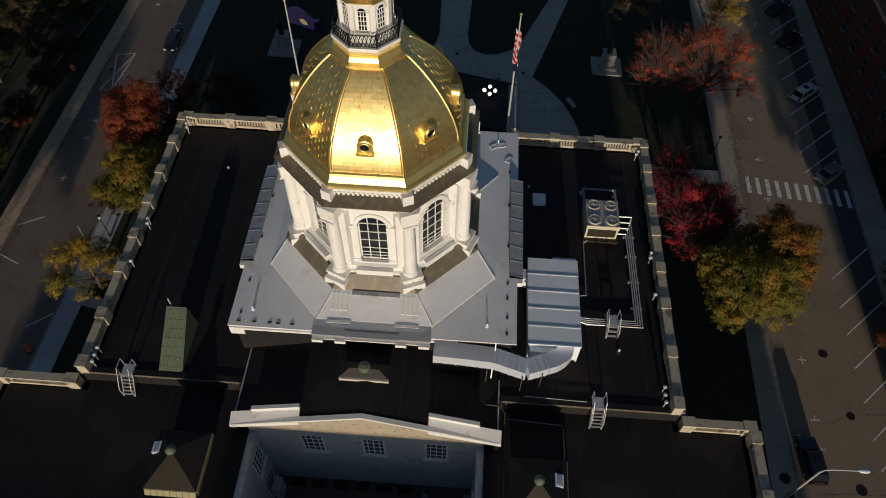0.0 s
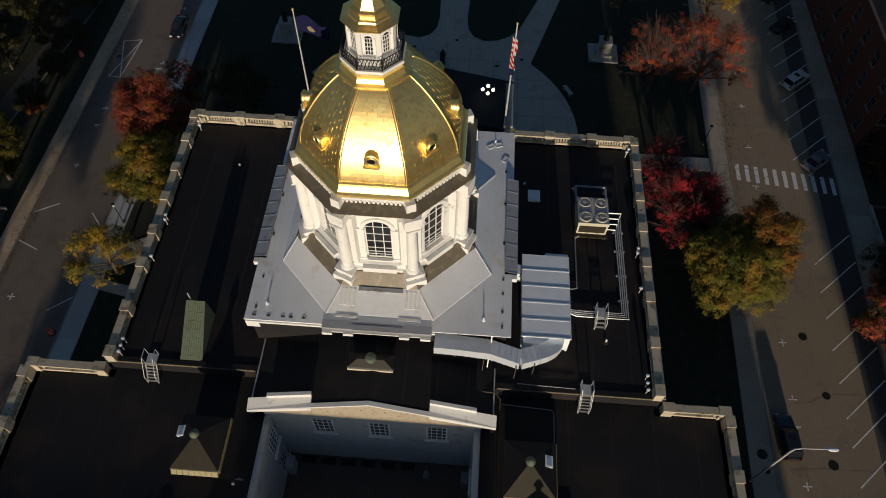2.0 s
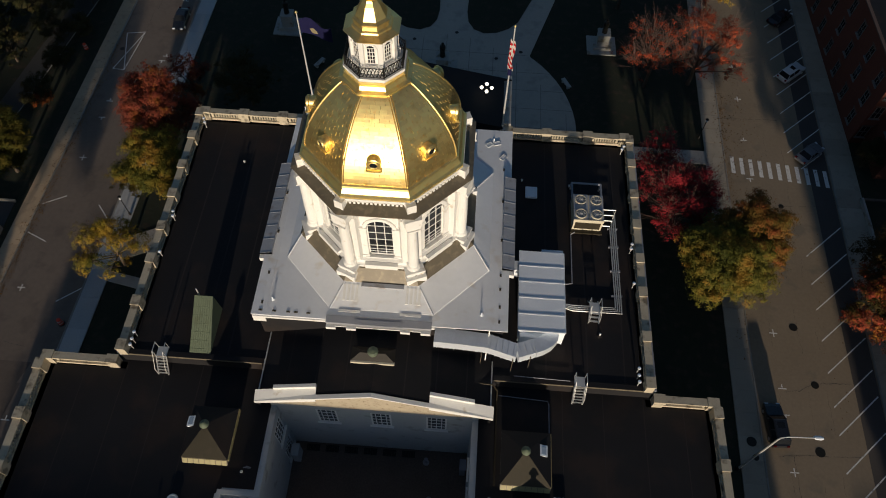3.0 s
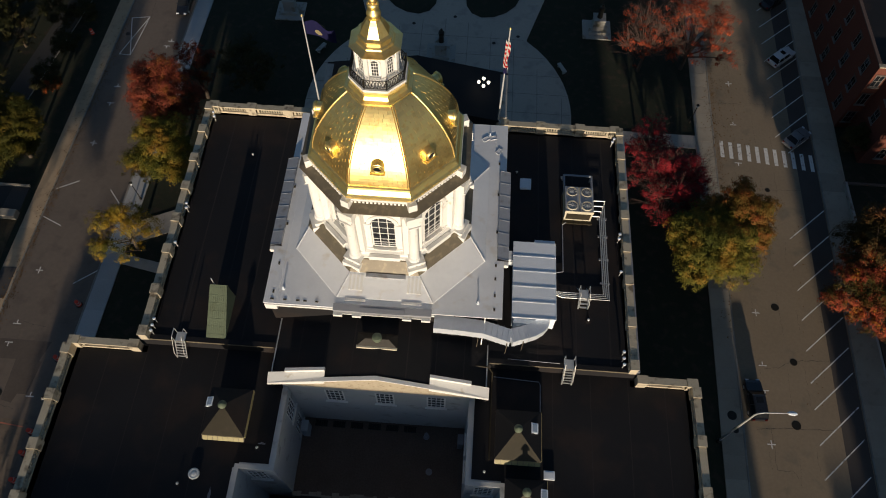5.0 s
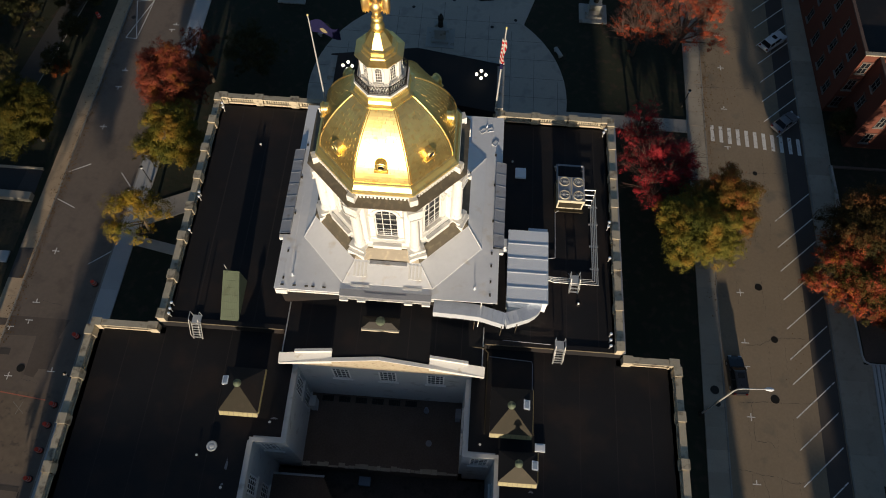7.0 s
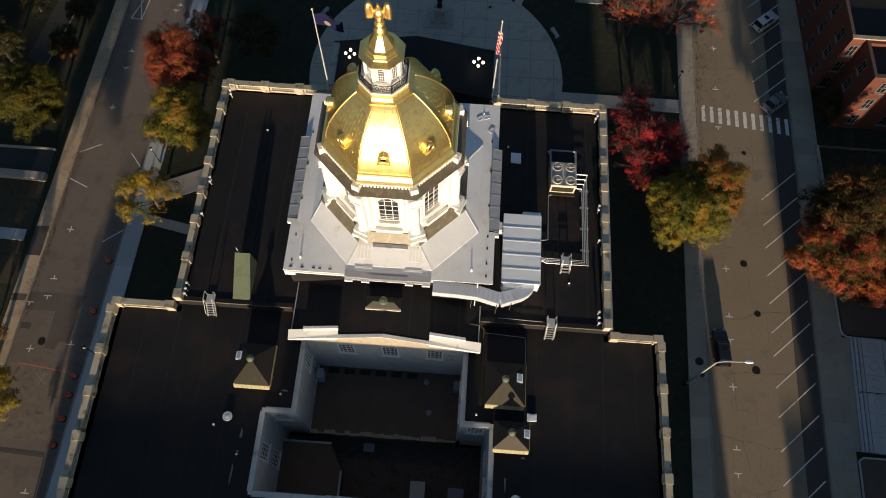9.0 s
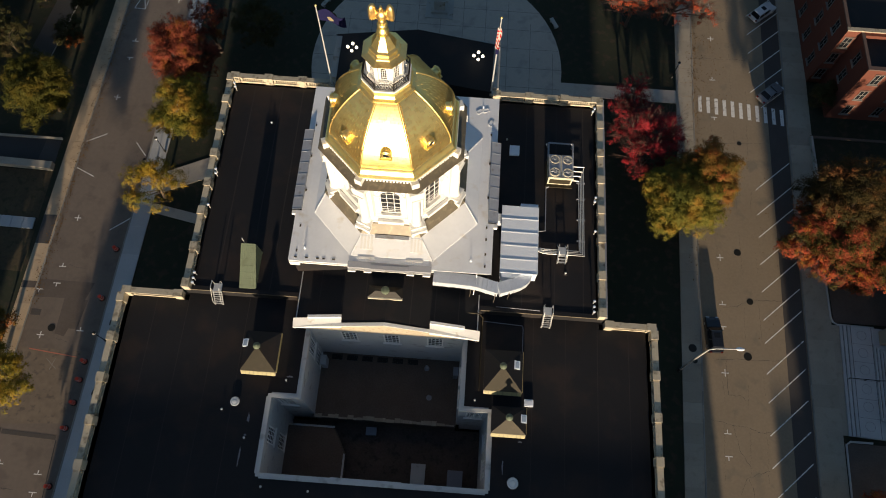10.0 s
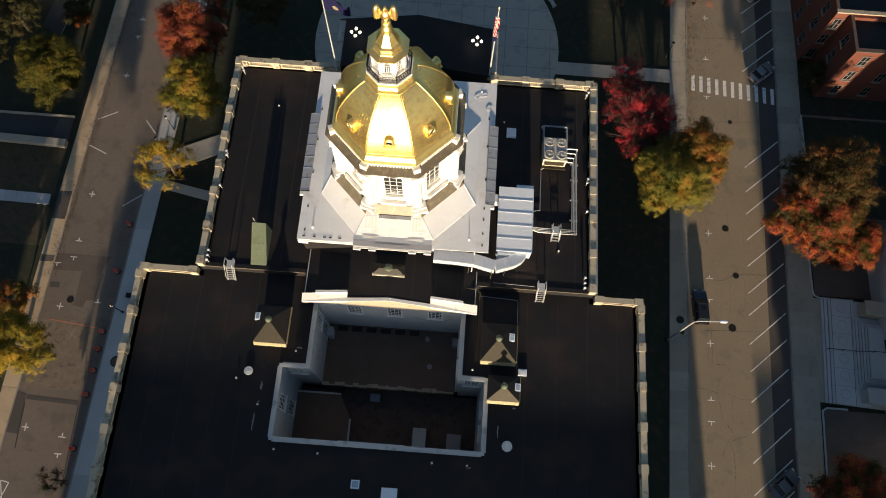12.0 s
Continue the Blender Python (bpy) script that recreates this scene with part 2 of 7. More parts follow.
def sash_meshes(w, h, cols, rows, t=0.09, paint=None, pane=None):
    """Frame and pane of a window, w wide and h high, facing -y, in its own axes from the sill's middle."""
    f = Mesh()
    b = .035
    xs = [t] + [w * i / cols for i in range(1, cols)] + [w - t]
    zz = [t] + [h * i / rows for i in range(1, rows)] + [h - t]
    holes_ = []
    for i in range(cols):
        for k in range(rows):
            holes_.append((xs[i] + (b if i else 0), xs[i + 1] - (b if i < cols - 1 else 0), zz[k] + (b if k else 0), zz[k + 1] - (b if k < rows - 1 else 0)))
    wall_with(f, (-w / 2, 0), (w / 2, 0), 0, h, .08, holes_)
    p = Mesh().box(-w / 2 + 0.02, 0.03, 0.02, w / 2 - 0.02, 0.05, h - 0.02)
    s = Mesh().box(-w / 2 - 0.15, -0.16, -0.14, w / 2 + 0.15, 0.06, 0.0)
    return f.data("window_frame", paint or WHITE), p.data("pane", pane or GLASS), s.data("sill", paint or WHITE)


def window(parent, meshes, m, label=""):
    f, p, s = meshes
    w = new("window", f)
    w.parent = parent
    w.matrix_parent_inverse = parent.matrix_basis.inverted()
    w.matrix_basis = m
    if label:
        tagged(w, label)
    for n, d in (("pane", p), ("sill", s)):
        o = new(n, d)
        o.parent = w
    return w


def facade(name, a, b, z0, z1, thick, count, storeys, mat, parent, size=(1.5, 2.6), meshes=None):
    """An outer or inner wall with a grid of windows; the outside lies to the right of a-b."""
    length = math.hypot(b[0] - a[0], b[1] - a[1])
    w, h = size
    holes = []
    for s in storeys:
        for i in range(count):
            u = length * (i + 0.5) / count
            holes.append((u - w / 2, u + w / 2, s, s + h))
    m = Mesh()
    mt = wall_with(m, a, b, z0, z1, thick, holes)
    part(name, m, mat, parent)
    for u0, u1, s0, s1 in holes:
        window(parent, meshes, mt @ pose((u0 + u1) / 2, 0.12, s0))


SASH = sash_meshes(1.5, 2.6, 4, 4)
COURT_GLASS = glass("dim blinds behind window glass", (0.085, 0.095, 0.105), 0.12)
SASH_COURT = sash_meshes(1.7, 3.0, 4, 4, .15, pane=COURT_GLASS)
SASH_COURT_LOW = sash_meshes(1.7, 2.6, 4, 4, .15, pane=COURT_GLASS)
ST = (2.2, 8.6, 15.0)
facade("outer_wall", (UX0 + .3, UY1 - .3), (UX0 + .3, UY0), 0, ROOF, 0.6, 6, ST, GRANITE, house, meshes=SASH)
facade("outer_wall", (UX1 - .3, UY0), (UX1 - .3, UY1 - .3), 0, ROOF, 0.6, 6, ST, GRANITE, house, meshes=SASH)
facade("front_wall", (UX1 - .3, UY1 - .3), (UX0 + .3, UY1 - .3), 0, ROOF, 0.6, 11, ST, GRANITE, house, meshes=SASH)
facade("outer_wall", (WX0 + .3, UY0 - .3), (WX0 + .3, WY0), 0, LOW, 0.6, 9, ST[:2], GRANITE, house, meshes=SASH)
facade("outer_wall", (WX1 - .3, WY0), (WX1 - .3, UY0 - .3), 0, LOW, 0.6, 9, ST[:2], GRANITE, house, meshes=SASH)
facade("rear_wall", (WX0 + .3, WY0), (WX1 - .3, WY0), 0, LOW, 0.6, 12, ST[:2], GRANITE, house, meshes=SASH)
part("shoulder_wall", Mesh().box(WX0 + .9, UY0 - .9, 0, UX0 + .3, UY0 - .3, LOW), GRANITE, house)
part("shoulder_wall", Mesh().box(UX1 - .3, UY0 - .9, 0, WX1 - .9, UY0 - .3, LOW), GRANITE, house)

# upper roof: a slab with a low lip to the rear
part("upper_roof", Mesh().box(UX0 + .3, UY0 + .25, ROOF - .35, UX1 - .3, UY1 - .3, ROOF), RUBBER, house, "black rubber membrane flat roof")
for x0, x1 in ((UX0, -9.1), (9.1, UX1)):
    part("roof_step", Mesh().box(x0, UY0 - .1, LOW - .2, x1, UY0 + .25, ROOF - .24), RUBBER, house, "black lower face of the roof step")
    part("step_band", Mesh().box(x0, UY0 - .12, ROOF - .24, x1, UY0 + .22, ROOF + .06), SLATE, house, "tan stone band between the two roofs")
    part("step_coping", Mesh().box(x0, UY0 - .14, ROOF + .06, x1, UY0 + .3, ROOF + .10), RUBBER, house)
for x0, y0, x1, y1 in ((WX0 + .3, CY1 - .2, -CX - .55, UY0 - .1), (CX + .55, CY1 - .2, WX1 - .3, UY0 - .1), (WX0 + .3, CYM + .25, -CX - .45, CY1 - .2), (CX + .45, CYM + .25, WX1 - .3, CY1 - .2),
                       (WX0 + .3, CY0 - .1, -CW - .2, CYM + .25), (CW + .2, CY0 - .1, WX1 - .3, CYM + .25), (WX0 + .3, WY0, WX1 - .3, CY0 - .1)):
    part("lower_roof", Mesh().box(x0, y0, LOW - .35, x1, y1, LOW), RUBBER, house, "black rubber membrane flat roof")
# seams of the membrane sheets
seams = Mesh()
for x in (-24.2, -20.9, -17.6, -14.6, 15.1, 18.4, 21.7, 24.9):
    seams.box(x - .035, CY0 - 18, LOW, x + .035, UY0 - .2, LOW + .006)
for x in (-18.0, -14.8, -12.4, 13.6, 17.0, 20.0):
    seams.box(x - .06, UY0 + .4, ROOF, x + .06, UY1 - .8, ROOF + .006)
part("membrane_seams", seams, material("seam tape", (0.024, 0.020, 0.019), 0.7, vary=0.2, size=2, grain=0.1, spec=0.3), house, kind="stuff")

# the court
COURT_PAINT = material("pale grey painted court wall", (0.46, 0.47, 0.47), 0.75, vary=0.1, size=2.5, grain=0.05, fine=4, tint=(0.3, 0.3, 0.29), tint_size=1.2, tint_amount=0.12)
UF, LF = 10.4, 7.4


def court_wall(a, b, z0, holes):
    m = Mesh()
    mt = wall_with(m, a, b, z0, LOW + .12, 0.45, holes)
    part("court_wall", m, COURT_PAINT, house)
    for u0, u1, s0, s1 in holes:
        window(house, SASH_COURT if s1 - s0 > 2.9 else SASH_COURT_LOW, mt @ pose((u0 + u1) / 2, 0.02, s0))


court_wall((-CX, CYM), (-CX, CY1), UF - .4, [(5.0, 6.7, 15.9, 18.9), (5.0, 6.7, 11.4, 14.0)])
court_wall((CX, CY1), (CX, CYM), UF - .4, [(2.0, 3.7, 15.9, 18.9), (4.4, 6.1, 15.9, 18.9)])
court_wall((-CW, CY0), (-CW, CYM), LF - .4, [(3.0, 4.7, 15.8, 18.8), (3.0, 4.7, 10.4, 13.4)])
court_wall((CW, CYM), (CW, CY0), LF - .4, [(1.6, 3.3, 14.6, 17.6), (4.2, 5.9, 14.6, 17.6)])
court_wall((CW, CY0), (-CW, CY0), LF - .4, [])
court_wall((-CW, CYM), (-CX - .45, CYM), LF - .4, [(.3, 2.0, 15.9, 18.9)])
court_wall((CX + .45, CYM), (CW, CYM), LF - .4, [(.3, 2.0, 15.9, 18.9)])
back = Mesh()
holes = [(u - .85, u + .85, 16.9, 19.9) for u in (4.35, 8.8, 13.35)]
mt = wall_with(back, (-CX - .45, CY1), (CX + .45, CY1), UF - .4, 21.0, 0.45, holes)
part("court_wall", back, COURT_PAINT, house)
for u0, u1, s0, s1 in holes:
    window(house, SASH_COURT, mt @ pose((u0 + u1) / 2, 0.02, s0))
part("court_floor", Mesh().box(-CX, CYM + .004, UF - .4, CX, CY1, UF), DIRT, house, "brown gravel floor of the court")
part("court_edge", Mesh().box(-CX, CYM - .3, LF - .2, CX, CYM, UF + .06), DIRT, house, "earth edge of the upper court")
random.seed(21)
u = -CX
while u < CX - .2:
    w = min(random.uniform(.25, 1.1), CX - u)
    part("ledge_stone", Mesh().box(u, CYM - .3 - random.uniform(0, .1), UF + .06, u + w - .03, CYM + random.uniform(-.18, .14), UF + random.uniform(.10, .2)), CONCRETE, house, "broken pale ledge stone")
    u += w
part("court_floor", Mesh().box(-CW, CY0, LF - .4, CW, CYM - .3, LF), material("darker lower court gravel", (0.095, 0.072, 0.060), 0.95, vary=0.35, size=2, grain=0.4, fine=6, bump=0.03, tint=(0.06, 0.048, 0.04), tint_size=0.7, tint_amount=0.25), house, "dark lower court floor")
low_roof = Mesh().prism([(-CW, CY0 + .004), (-4.2, CY0 + .004), (-4.2, -27.0), (-5.6, -24.4), (-CW, -24.2)], LF, LF + 2.2)
part("court_shed", low_roof, DIRT, house, "low brown roof in the corner of the court")
part("court_shed_edge", Mesh().box(-4.3, CY0 + .01, LF + 2.2, -4.1, -27.0, LF + 2.35), COURT_PAINT, house)
part("court_shed_edge", Mesh().box(-CW, -24.3, LF + 2.2, -5.6, -24.1, LF + 2.35), COURT_PAINT, house)
# copings round the court
z = LOW + .12
for x0, y0, x1, y1 in ((-CX - .3, CYM + .3, -CX + .06, CY1 - .2), (CX - .06, CYM + .3, CX + .3, CY1 - .2), (-CW - .3, CYM - .06, -CX + .06, CYM + .3), (CX - .06, CYM - .06, CW + .3, CYM + .3),
                       (-CW - .3, CY0 - .3, -CW + .06, CYM - .06), (CW - .06, CY0 - .3, CW + .3, CYM - .06), (-CW + .06, CY0 - .28, -4.0, CY0 + .06), (-4.0, CY0 - .42, 2.8, CY0 + .12), (2.8, CY0 - .28, CW - .06, CY0 + .06)):
    part("court_coping", Mesh().box(x0, y0, z, x1, y1, z + .12), COURT_PAINT, house, "white metal coping")

# the gabled link between the hipped attic and the court
GZ, GE = 24.3, 21.55
link = Mesh()
prof = [(-9.1, 20.0), (9.1, 20.0), (9.1, GE), (0, GZ), (-9.1, GE)]
link.loft([[(x, y, z) for x, z in prof] for y in (CY1 + .252, -9.8)])
part("link_roof", link, RUBBER, house, "black membrane roof with a low ridge")
ls = Mesh()
for u in (-7.0, -4.6, -2.2, 2.4, 4.8, 7.2):
    ls.add([(x, y, GZ + .008 - abs(x) * (GZ - GE) / 9.1) for x, y in ((u - .05, CY1 + .2), (u + .05, CY1 + .2), (u + .05, -10.2), (u - .05, -10.2))], [(0, 1, 2, 3)])
part("link_seams", ls, bpy.data.materials["seam tape"], house, kind="stuff")
frieze = Mesh()
fp = [(-8.9, 21.0), (8.9, 21.0), (8.9, GE - .25), (0, GZ - .2), (-8.9, GE - .25)]
frieze.loft([[(x, y, z) for x, z in fp] for y in (CY1 - .12, CY1 + .25)])
part("pediment_panel", frieze, FRIEZE, house, "tan stained pediment panel")
PITCH = (GZ - GE) / 9.1
for sx in (-1, 1):
    rake = Mesh()
    rake.loft([[(sx * 9.4, y0, GE - .3 + k), (sx * 9.4, y1, GE - .3 + k), (0, y1, GZ - .2 + k), (0, y0, GZ - .2 + k)] for k, y0, y1 in ((-.12, CY1 - .16, CY1 + .12), (.1, CY1 - .2, CY1 + .14), (.24, CY1 - .22, CY1 + .12))])
    part("raking_cornice", rake, WHITE, house, "white painted raking cornice")
    slab = Mesh()
    slab.loft([[(sx * x, y, GE + .0 + k + (9.1 - x) * PITCH * .93 + (y + 16.15) * .32) for x, y in ((4.4, -16.15), (9.45, -16.15), (9.45, -15.25), (4.4, -15.25))] for k in (-.4, .0)])
    slab.loft([[(sx * x, y, GE + .14 + k + (9.1 - x) * PITCH * .93) for x, y in ((4.4, -15.32), (7.9, -15.32), (7.9, -15.05), (4.4, -15.05))] for k in (-.4, .5)])
    part("gable_return", slab, WHITE, house, "white sheet-covered gable return")
part("link_wall", Mesh().box(-9.3, -12.7, 18, -9.1, -10.0, GE - .1).box(-9.3, CY1 - .1, 18, -9.1, -12.95, GE - .1), RUBBER, house)
part("link_wall", Mesh().box(9.1, -12.7, 18, 9.3, -10.0, GE - .1).box(9.1, CY1 - .1, 18, 9.3, -12.95, GE - .1), RUBBER, house)
part("link_edge_trim", Mesh().tube([(-9.2, CY1 + .2, GE + .05), (-9.2, -10.2, GE + .05)], .06, 6), STEEL, house)
part("link_edge_trim", Mesh().tube([(9.2, CY1 + .2, GE + .05), (9.2, -11.4, GE + .05)], .06, 6), STEEL, house)

# parapets: piers, plinth, rail and balusters

def parapet(a, b, base, piers, group, height=1.15, blank=()):
    """A balustrade from a to b on a plinth, with piers at fractions of its length."""
    ax, ay = a
    length = math.hypot(b[0] - ax, b[1] - ay)
    ob = thing("balustrade", "weathered tan granite roof balustrade with square piers", "balustrade", (ax, ay, base), group, turn=math.degrees(math.atan2(b[1] - ay, b[0] - ax)))
    local("plinth", Mesh().box(0, -.24, 0, length, .24, .26), BALUSTER, ob)
    local("rail", Mesh().box(0, -.31, height - .22, length, .31, height - .08).box(0, -.22, height - .34, length, .22, height - .22), BALUSTER, ob)
    us = [p * length for p in piers]
    pm = Mesh().box(-.42, -.34, 0, .42, .34, height - .04).box(-.47, -.38, height - .04, .47, .38, height + .07).data("pier", BALUSTER)
    for u in us:
        o = local("pier", pm, None, ob)
        o.location = (u, 0, 0)
    bars = Mesh()
    solid = Mesh()
    for i, (u0, u1) in enumerate(zip(us, us[1:])):
        if i in blank:
            solid.box(u0 + .5, -.14, .26, u1 - .5, .14, height - .34)
            continue
        n = max(2, int((u1 - u0 - 1.0) / .31))
        solid.box(u0 + .5, -.15, .26, u0 + .72, .15, height - .34).box(u1 - .72, -.15, .26, u1 - .5, .15, height - .34)
        for j in range(n):
            u = u0 + .78 + (u1 - u0 - 1.56) * (j + .5) / n
            bars.lathe([(.095, .26), (.05, .34), (.095, .5), (.045, .72), (.09, height - .34)], 6, u, 0)
    if bars.v:
        local("balusters", bars, BALUSTER, ob, "turned stone balusters", kind="stuff")
    if solid.v:
        local("panel", solid, BALUSTER, ob, kind="stuff")
    return ob


G1, G2 = "balustrades of the upper roof", "balustrades of the lower roof"
parapet((UX0 + .45, UY1 - .4), (-8.6, UY1 - .4), ROOF, (.04, .36, .68, 1.0), G1)
parapet((9.9, UY1 - .4), (UX1 - .45, UY1 - .4), ROOF, (0.0, .32, .66, .96), G1)
parapet((UX0 + .45, UY0 - .2), (UX0 + .45, UY1 - .3), ROOF, (.015, .17, .33, .46, .60, .73, .87, .985), G1)
parapet((UX1 - .45, UY0 - .2), (UX1 - .45, UY1 - .3), ROOF, (.015, .17, .33, .46, .60, .73, .87, .985), G1)
part("cornice", Mesh().box(UX1, UY0, ROOF - .75, UX1 + .32, UY1 + .5, ROOF - .05), SHEET_GREY, house, "projecting stone cornice")
part("cornice", Mesh().box(UX0 - .3, UY0, ROOF - .75, UX0, UY1 + .5, ROOF - .05), SHEET_GREY, house, "projecting stone cornice")
part("cornice", Mesh().box(UX0, UY1, ROOF - .75, UX1, UY1 + .5, ROOF - .05), SHEET_GREY, house, "projecting stone cornice")
parapet((WX0 + .4, UY0 - .55), (UX0 - .2, UY0 - .55), LOW, (.04, .93), G2)
parapet((UX1 + .2, UY0 - .55), (WX1 - .4, UY0 - .55), LOW, (.07, .96), G2)
fr = [.012 + .976 * i / 9 for i in range(10)]
parapet((WX0 + .22, WY0), (WX0 + .22, UY0 - .9), LOW, fr, G2)
parapet((WX1 - .32, WY0), (WX1 - .32, UY0 - .9), LOW, fr, G2)
part("cornice", Mesh().box(WX1, WY0, LOW - .75, WX1 + .35, UY0 - .2, LOW - .05), SHEET_GREY, house)
part("cornice", Mesh().box(WX0 - .35, WY0, LOW - .75, WX0, UY0 - .2, LOW - .05), SHEET_GREY, house)

# portico before the front
part("portico_roof", Mesh().loft([[(-8.5, y, 21.5), (9.3, y, 21.5), (9.3, y, 23.2), (.4, y, 24.9), (-8.5, y, 23.2)] for y in (12.4, 19.0)]), RUBBER, house, "black portico roof with a low pediment")
part("portico_cornice", Mesh().box(9.3, 13.2, 22.3, 10.1, 19.2, 22.9), GRANITE, house, "pale portico cornice")
part("portico_cornice", Mesh().box(-9.3, 13.2, 22.3, -8.5, 19.2, 22.9), GRANITE, house, "pale portico cornice")
part("portico_cornice", Mesh().loft([[(-9.3, y, 22.3), (10.1, y, 22.3), (10.1, y, 22.9), (.4, y, 24.75), (-9.3, y, 22.9)] for y in (19.004, 19.2)]), RUBBER, house, "dark pediment edge")
part("portico_cornice", Mesh().box(5.8, 19.2, 22.2, 10.1, 19.7, 22.9), GRANITE, house, "pale portico cornice")
for i in range(6):
    part("portico_column", Mesh().lathe([(.75, 0), (.75, .4), (.6, .5), (.52, 21.0), (.75, 21.3), (.75, 21.6)], 16, -7.9 + 3.32 * i, 18.4), GRANITE, house)
# ---- attic block and octagonal tower ----
attic = thing("attic_block", "square white attic block with a pale sheet-metal roof under the dome", "roof structure")
EV = 25.3
A = 10.0
part("wall", Mesh().box(-A + .35, -A + .15, ROOF, A - .35, A - .35, EV - .26), WHITE, attic, "white painted attic wall")
part("eaves", Mesh().box(-A, -A - .52, EV - .34, 4.4, A, EV - .1), WHITE, attic, "white eaves cornice")
part("corner_block", Mesh().box(-10.02, -10.5, EV - 1.0, -9.0, -9.82, EV - .345), WHITE, attic, "white end block under the eaves")
part("upstand", Mesh().box(-A + .2, -A - .1, ROOF, A - .2, -A + .145, EV - .27), RUBBER, attic, "black membrane upstand under the eaves")
part("deck", Mesh().box(-A - .1, -A - .4, EV - .1, A + .1, A + .1, EV), SHEET, attic, "pale sheet-metal deck")
t8 = math.tan(math.pi / 8)
FOOT = [(4.2, -9.45), (8.45, -5.05), (8.45, 5.05), (4.2, 9.4), (-4.0, 9.4), (-8.15, 5.05), (-8.15, -5.05), (-4.0, -9.45)]
INNER = [(-.1 + 7.15 / math.cos(math.pi / 8) * math.cos(a), 7.15 / math.cos(math.pi / 8) * math.sin(a)) for a in [-3 * math.pi / 8 + math.pi / 4 * k for k in range(8)]]
for k in range(8):
    (ax, ay), (bx, by), (cx, cy), (dx, dy) = FOOT[k], FOOT[(k + 1) % 8], INNER[(k + 1) % 8], INNER[k]
    part("roof_facet", Mesh().loft([[(ax, ay, EV), (bx, by, EV), (cx, cy, EV), (dx, dy, EV)], [(ax * .997, ay * .997, EV + .03), (bx * .997, by * .997, EV + .03), (cx, cy, 25.8), (dx, dy, 25.8)]]), SHEET, attic)
    part("hip_seam", Mesh().tube([(ax, ay, EV + .03), (dx, dy, 25.81)], .045, 5), SHEET, attic)
# standing seams of the deck
ss = Mesh()
for y in range(-9, 10, 2):
    ss.box(-8.98, y - .95, EV, -8.94, y + .95, EV + .025).box(8.94, y - .95, EV, 8.98, y + .95, EV + .025)
part("seams", ss, SHEET, attic, kind="stuff")
# blue-grey coping boxes of the four sides
cb = Mesh().loft([[(-4.15, -10.7, EV - .15), (4.15, -10.7, EV - .15), (4.15, -10.0, EV - .02), (-4.15, -10.0, EV - .02)], [(-4.15, -10.66, EV + .0), (4.15, -10.66, EV + .0), (4.15, -10.05, EV + .1), (-4.15, -10.05, EV + .1)]])
cb.loft([[(-1.9, -10.74, EV - .1), (1.9, -10.74, EV - .1), (1.9, -10.3, EV + .02), (-1.9, -10.3, EV + .02)], [(-1.9, -10.72, EV + .05), (1.9, -10.72, EV + .05), (1.9, -10.3, EV + .11), (-1.9, -10.3, EV + .11)]])
part("coping_box", cb, SHEET_GREY, attic, "blue-grey metal coping")
for sx in (-1, 1):
    def ramp(y0, y1, lift):
        return Mesh().loft([[(sx * 10.5, y0, EV - .35), (sx * 10.5, y1, EV - .35), (sx * 9.5, y1, EV - .02), (sx * 9.5, y0, EV - .02)], [(sx * 10.5, y0, EV + .1 + lift), (sx * 10.5, y1, EV + .1 + lift), (sx * 9.5, y1, EV + .35 + lift), (sx * 9.5, y0, EV + .35 + lift)]])
    part("coping_box", ramp(-4.9, 4.5, 0), COPING, attic, "blue-grey metal coping")
    for j in range(8):
        y = -4.87 + 9.34 * j / 7
        part("coping_rib", ramp(y - .03, y + .03, .02), COPING, attic)
    part("bracket", Mesh().box(*sorted((sx * 9.6, sx * 10.5))[:1], -5.3, EV - .5, sorted((sx * 9.6, sx * 10.5))[1], -4.9, EV - .05), WHITE, attic, "white end bracket")
for x in (-3.75, -2.15, 2.1, 3.7):
    part("modillion", Mesh().box(x - .38, -10.95, EV - .62, x + .38, -10.1, EV - .3), WHITE, attic)
part("fascia", Mesh().box(-4.1, -10.8, EV - .42, 4.1, -10.2, EV - .31), WHITE, attic)

# the tower
tower = thing("dome_tower", "white octagonal drum with columns, arched windows and a gilded dome", "dome", (0, 0, 25.3))
TX = -0.15


def octo(name, profile, mat, label="", parent=tower):
    return part(name, Mesh().octagon(profile, TX), mat, parent, label)


octo("skirt", [(7.25, 25.3), (7.25, 25.72), (7.18, 25.82), (6.42, 26.75), (6.0, 26.8)], SLATE, "dark weathered metal skirt")
octo("plinth", [(6.3, 25.4), (6.3, 26.95), (6.1, 27.05), (6.02, 27.3), (5.75, 27.4)], WHITE)
# drum walls with an arched window in each side
WA, WZ0, WZS, WR = 5.55, 27.5, 31.4, 1.0


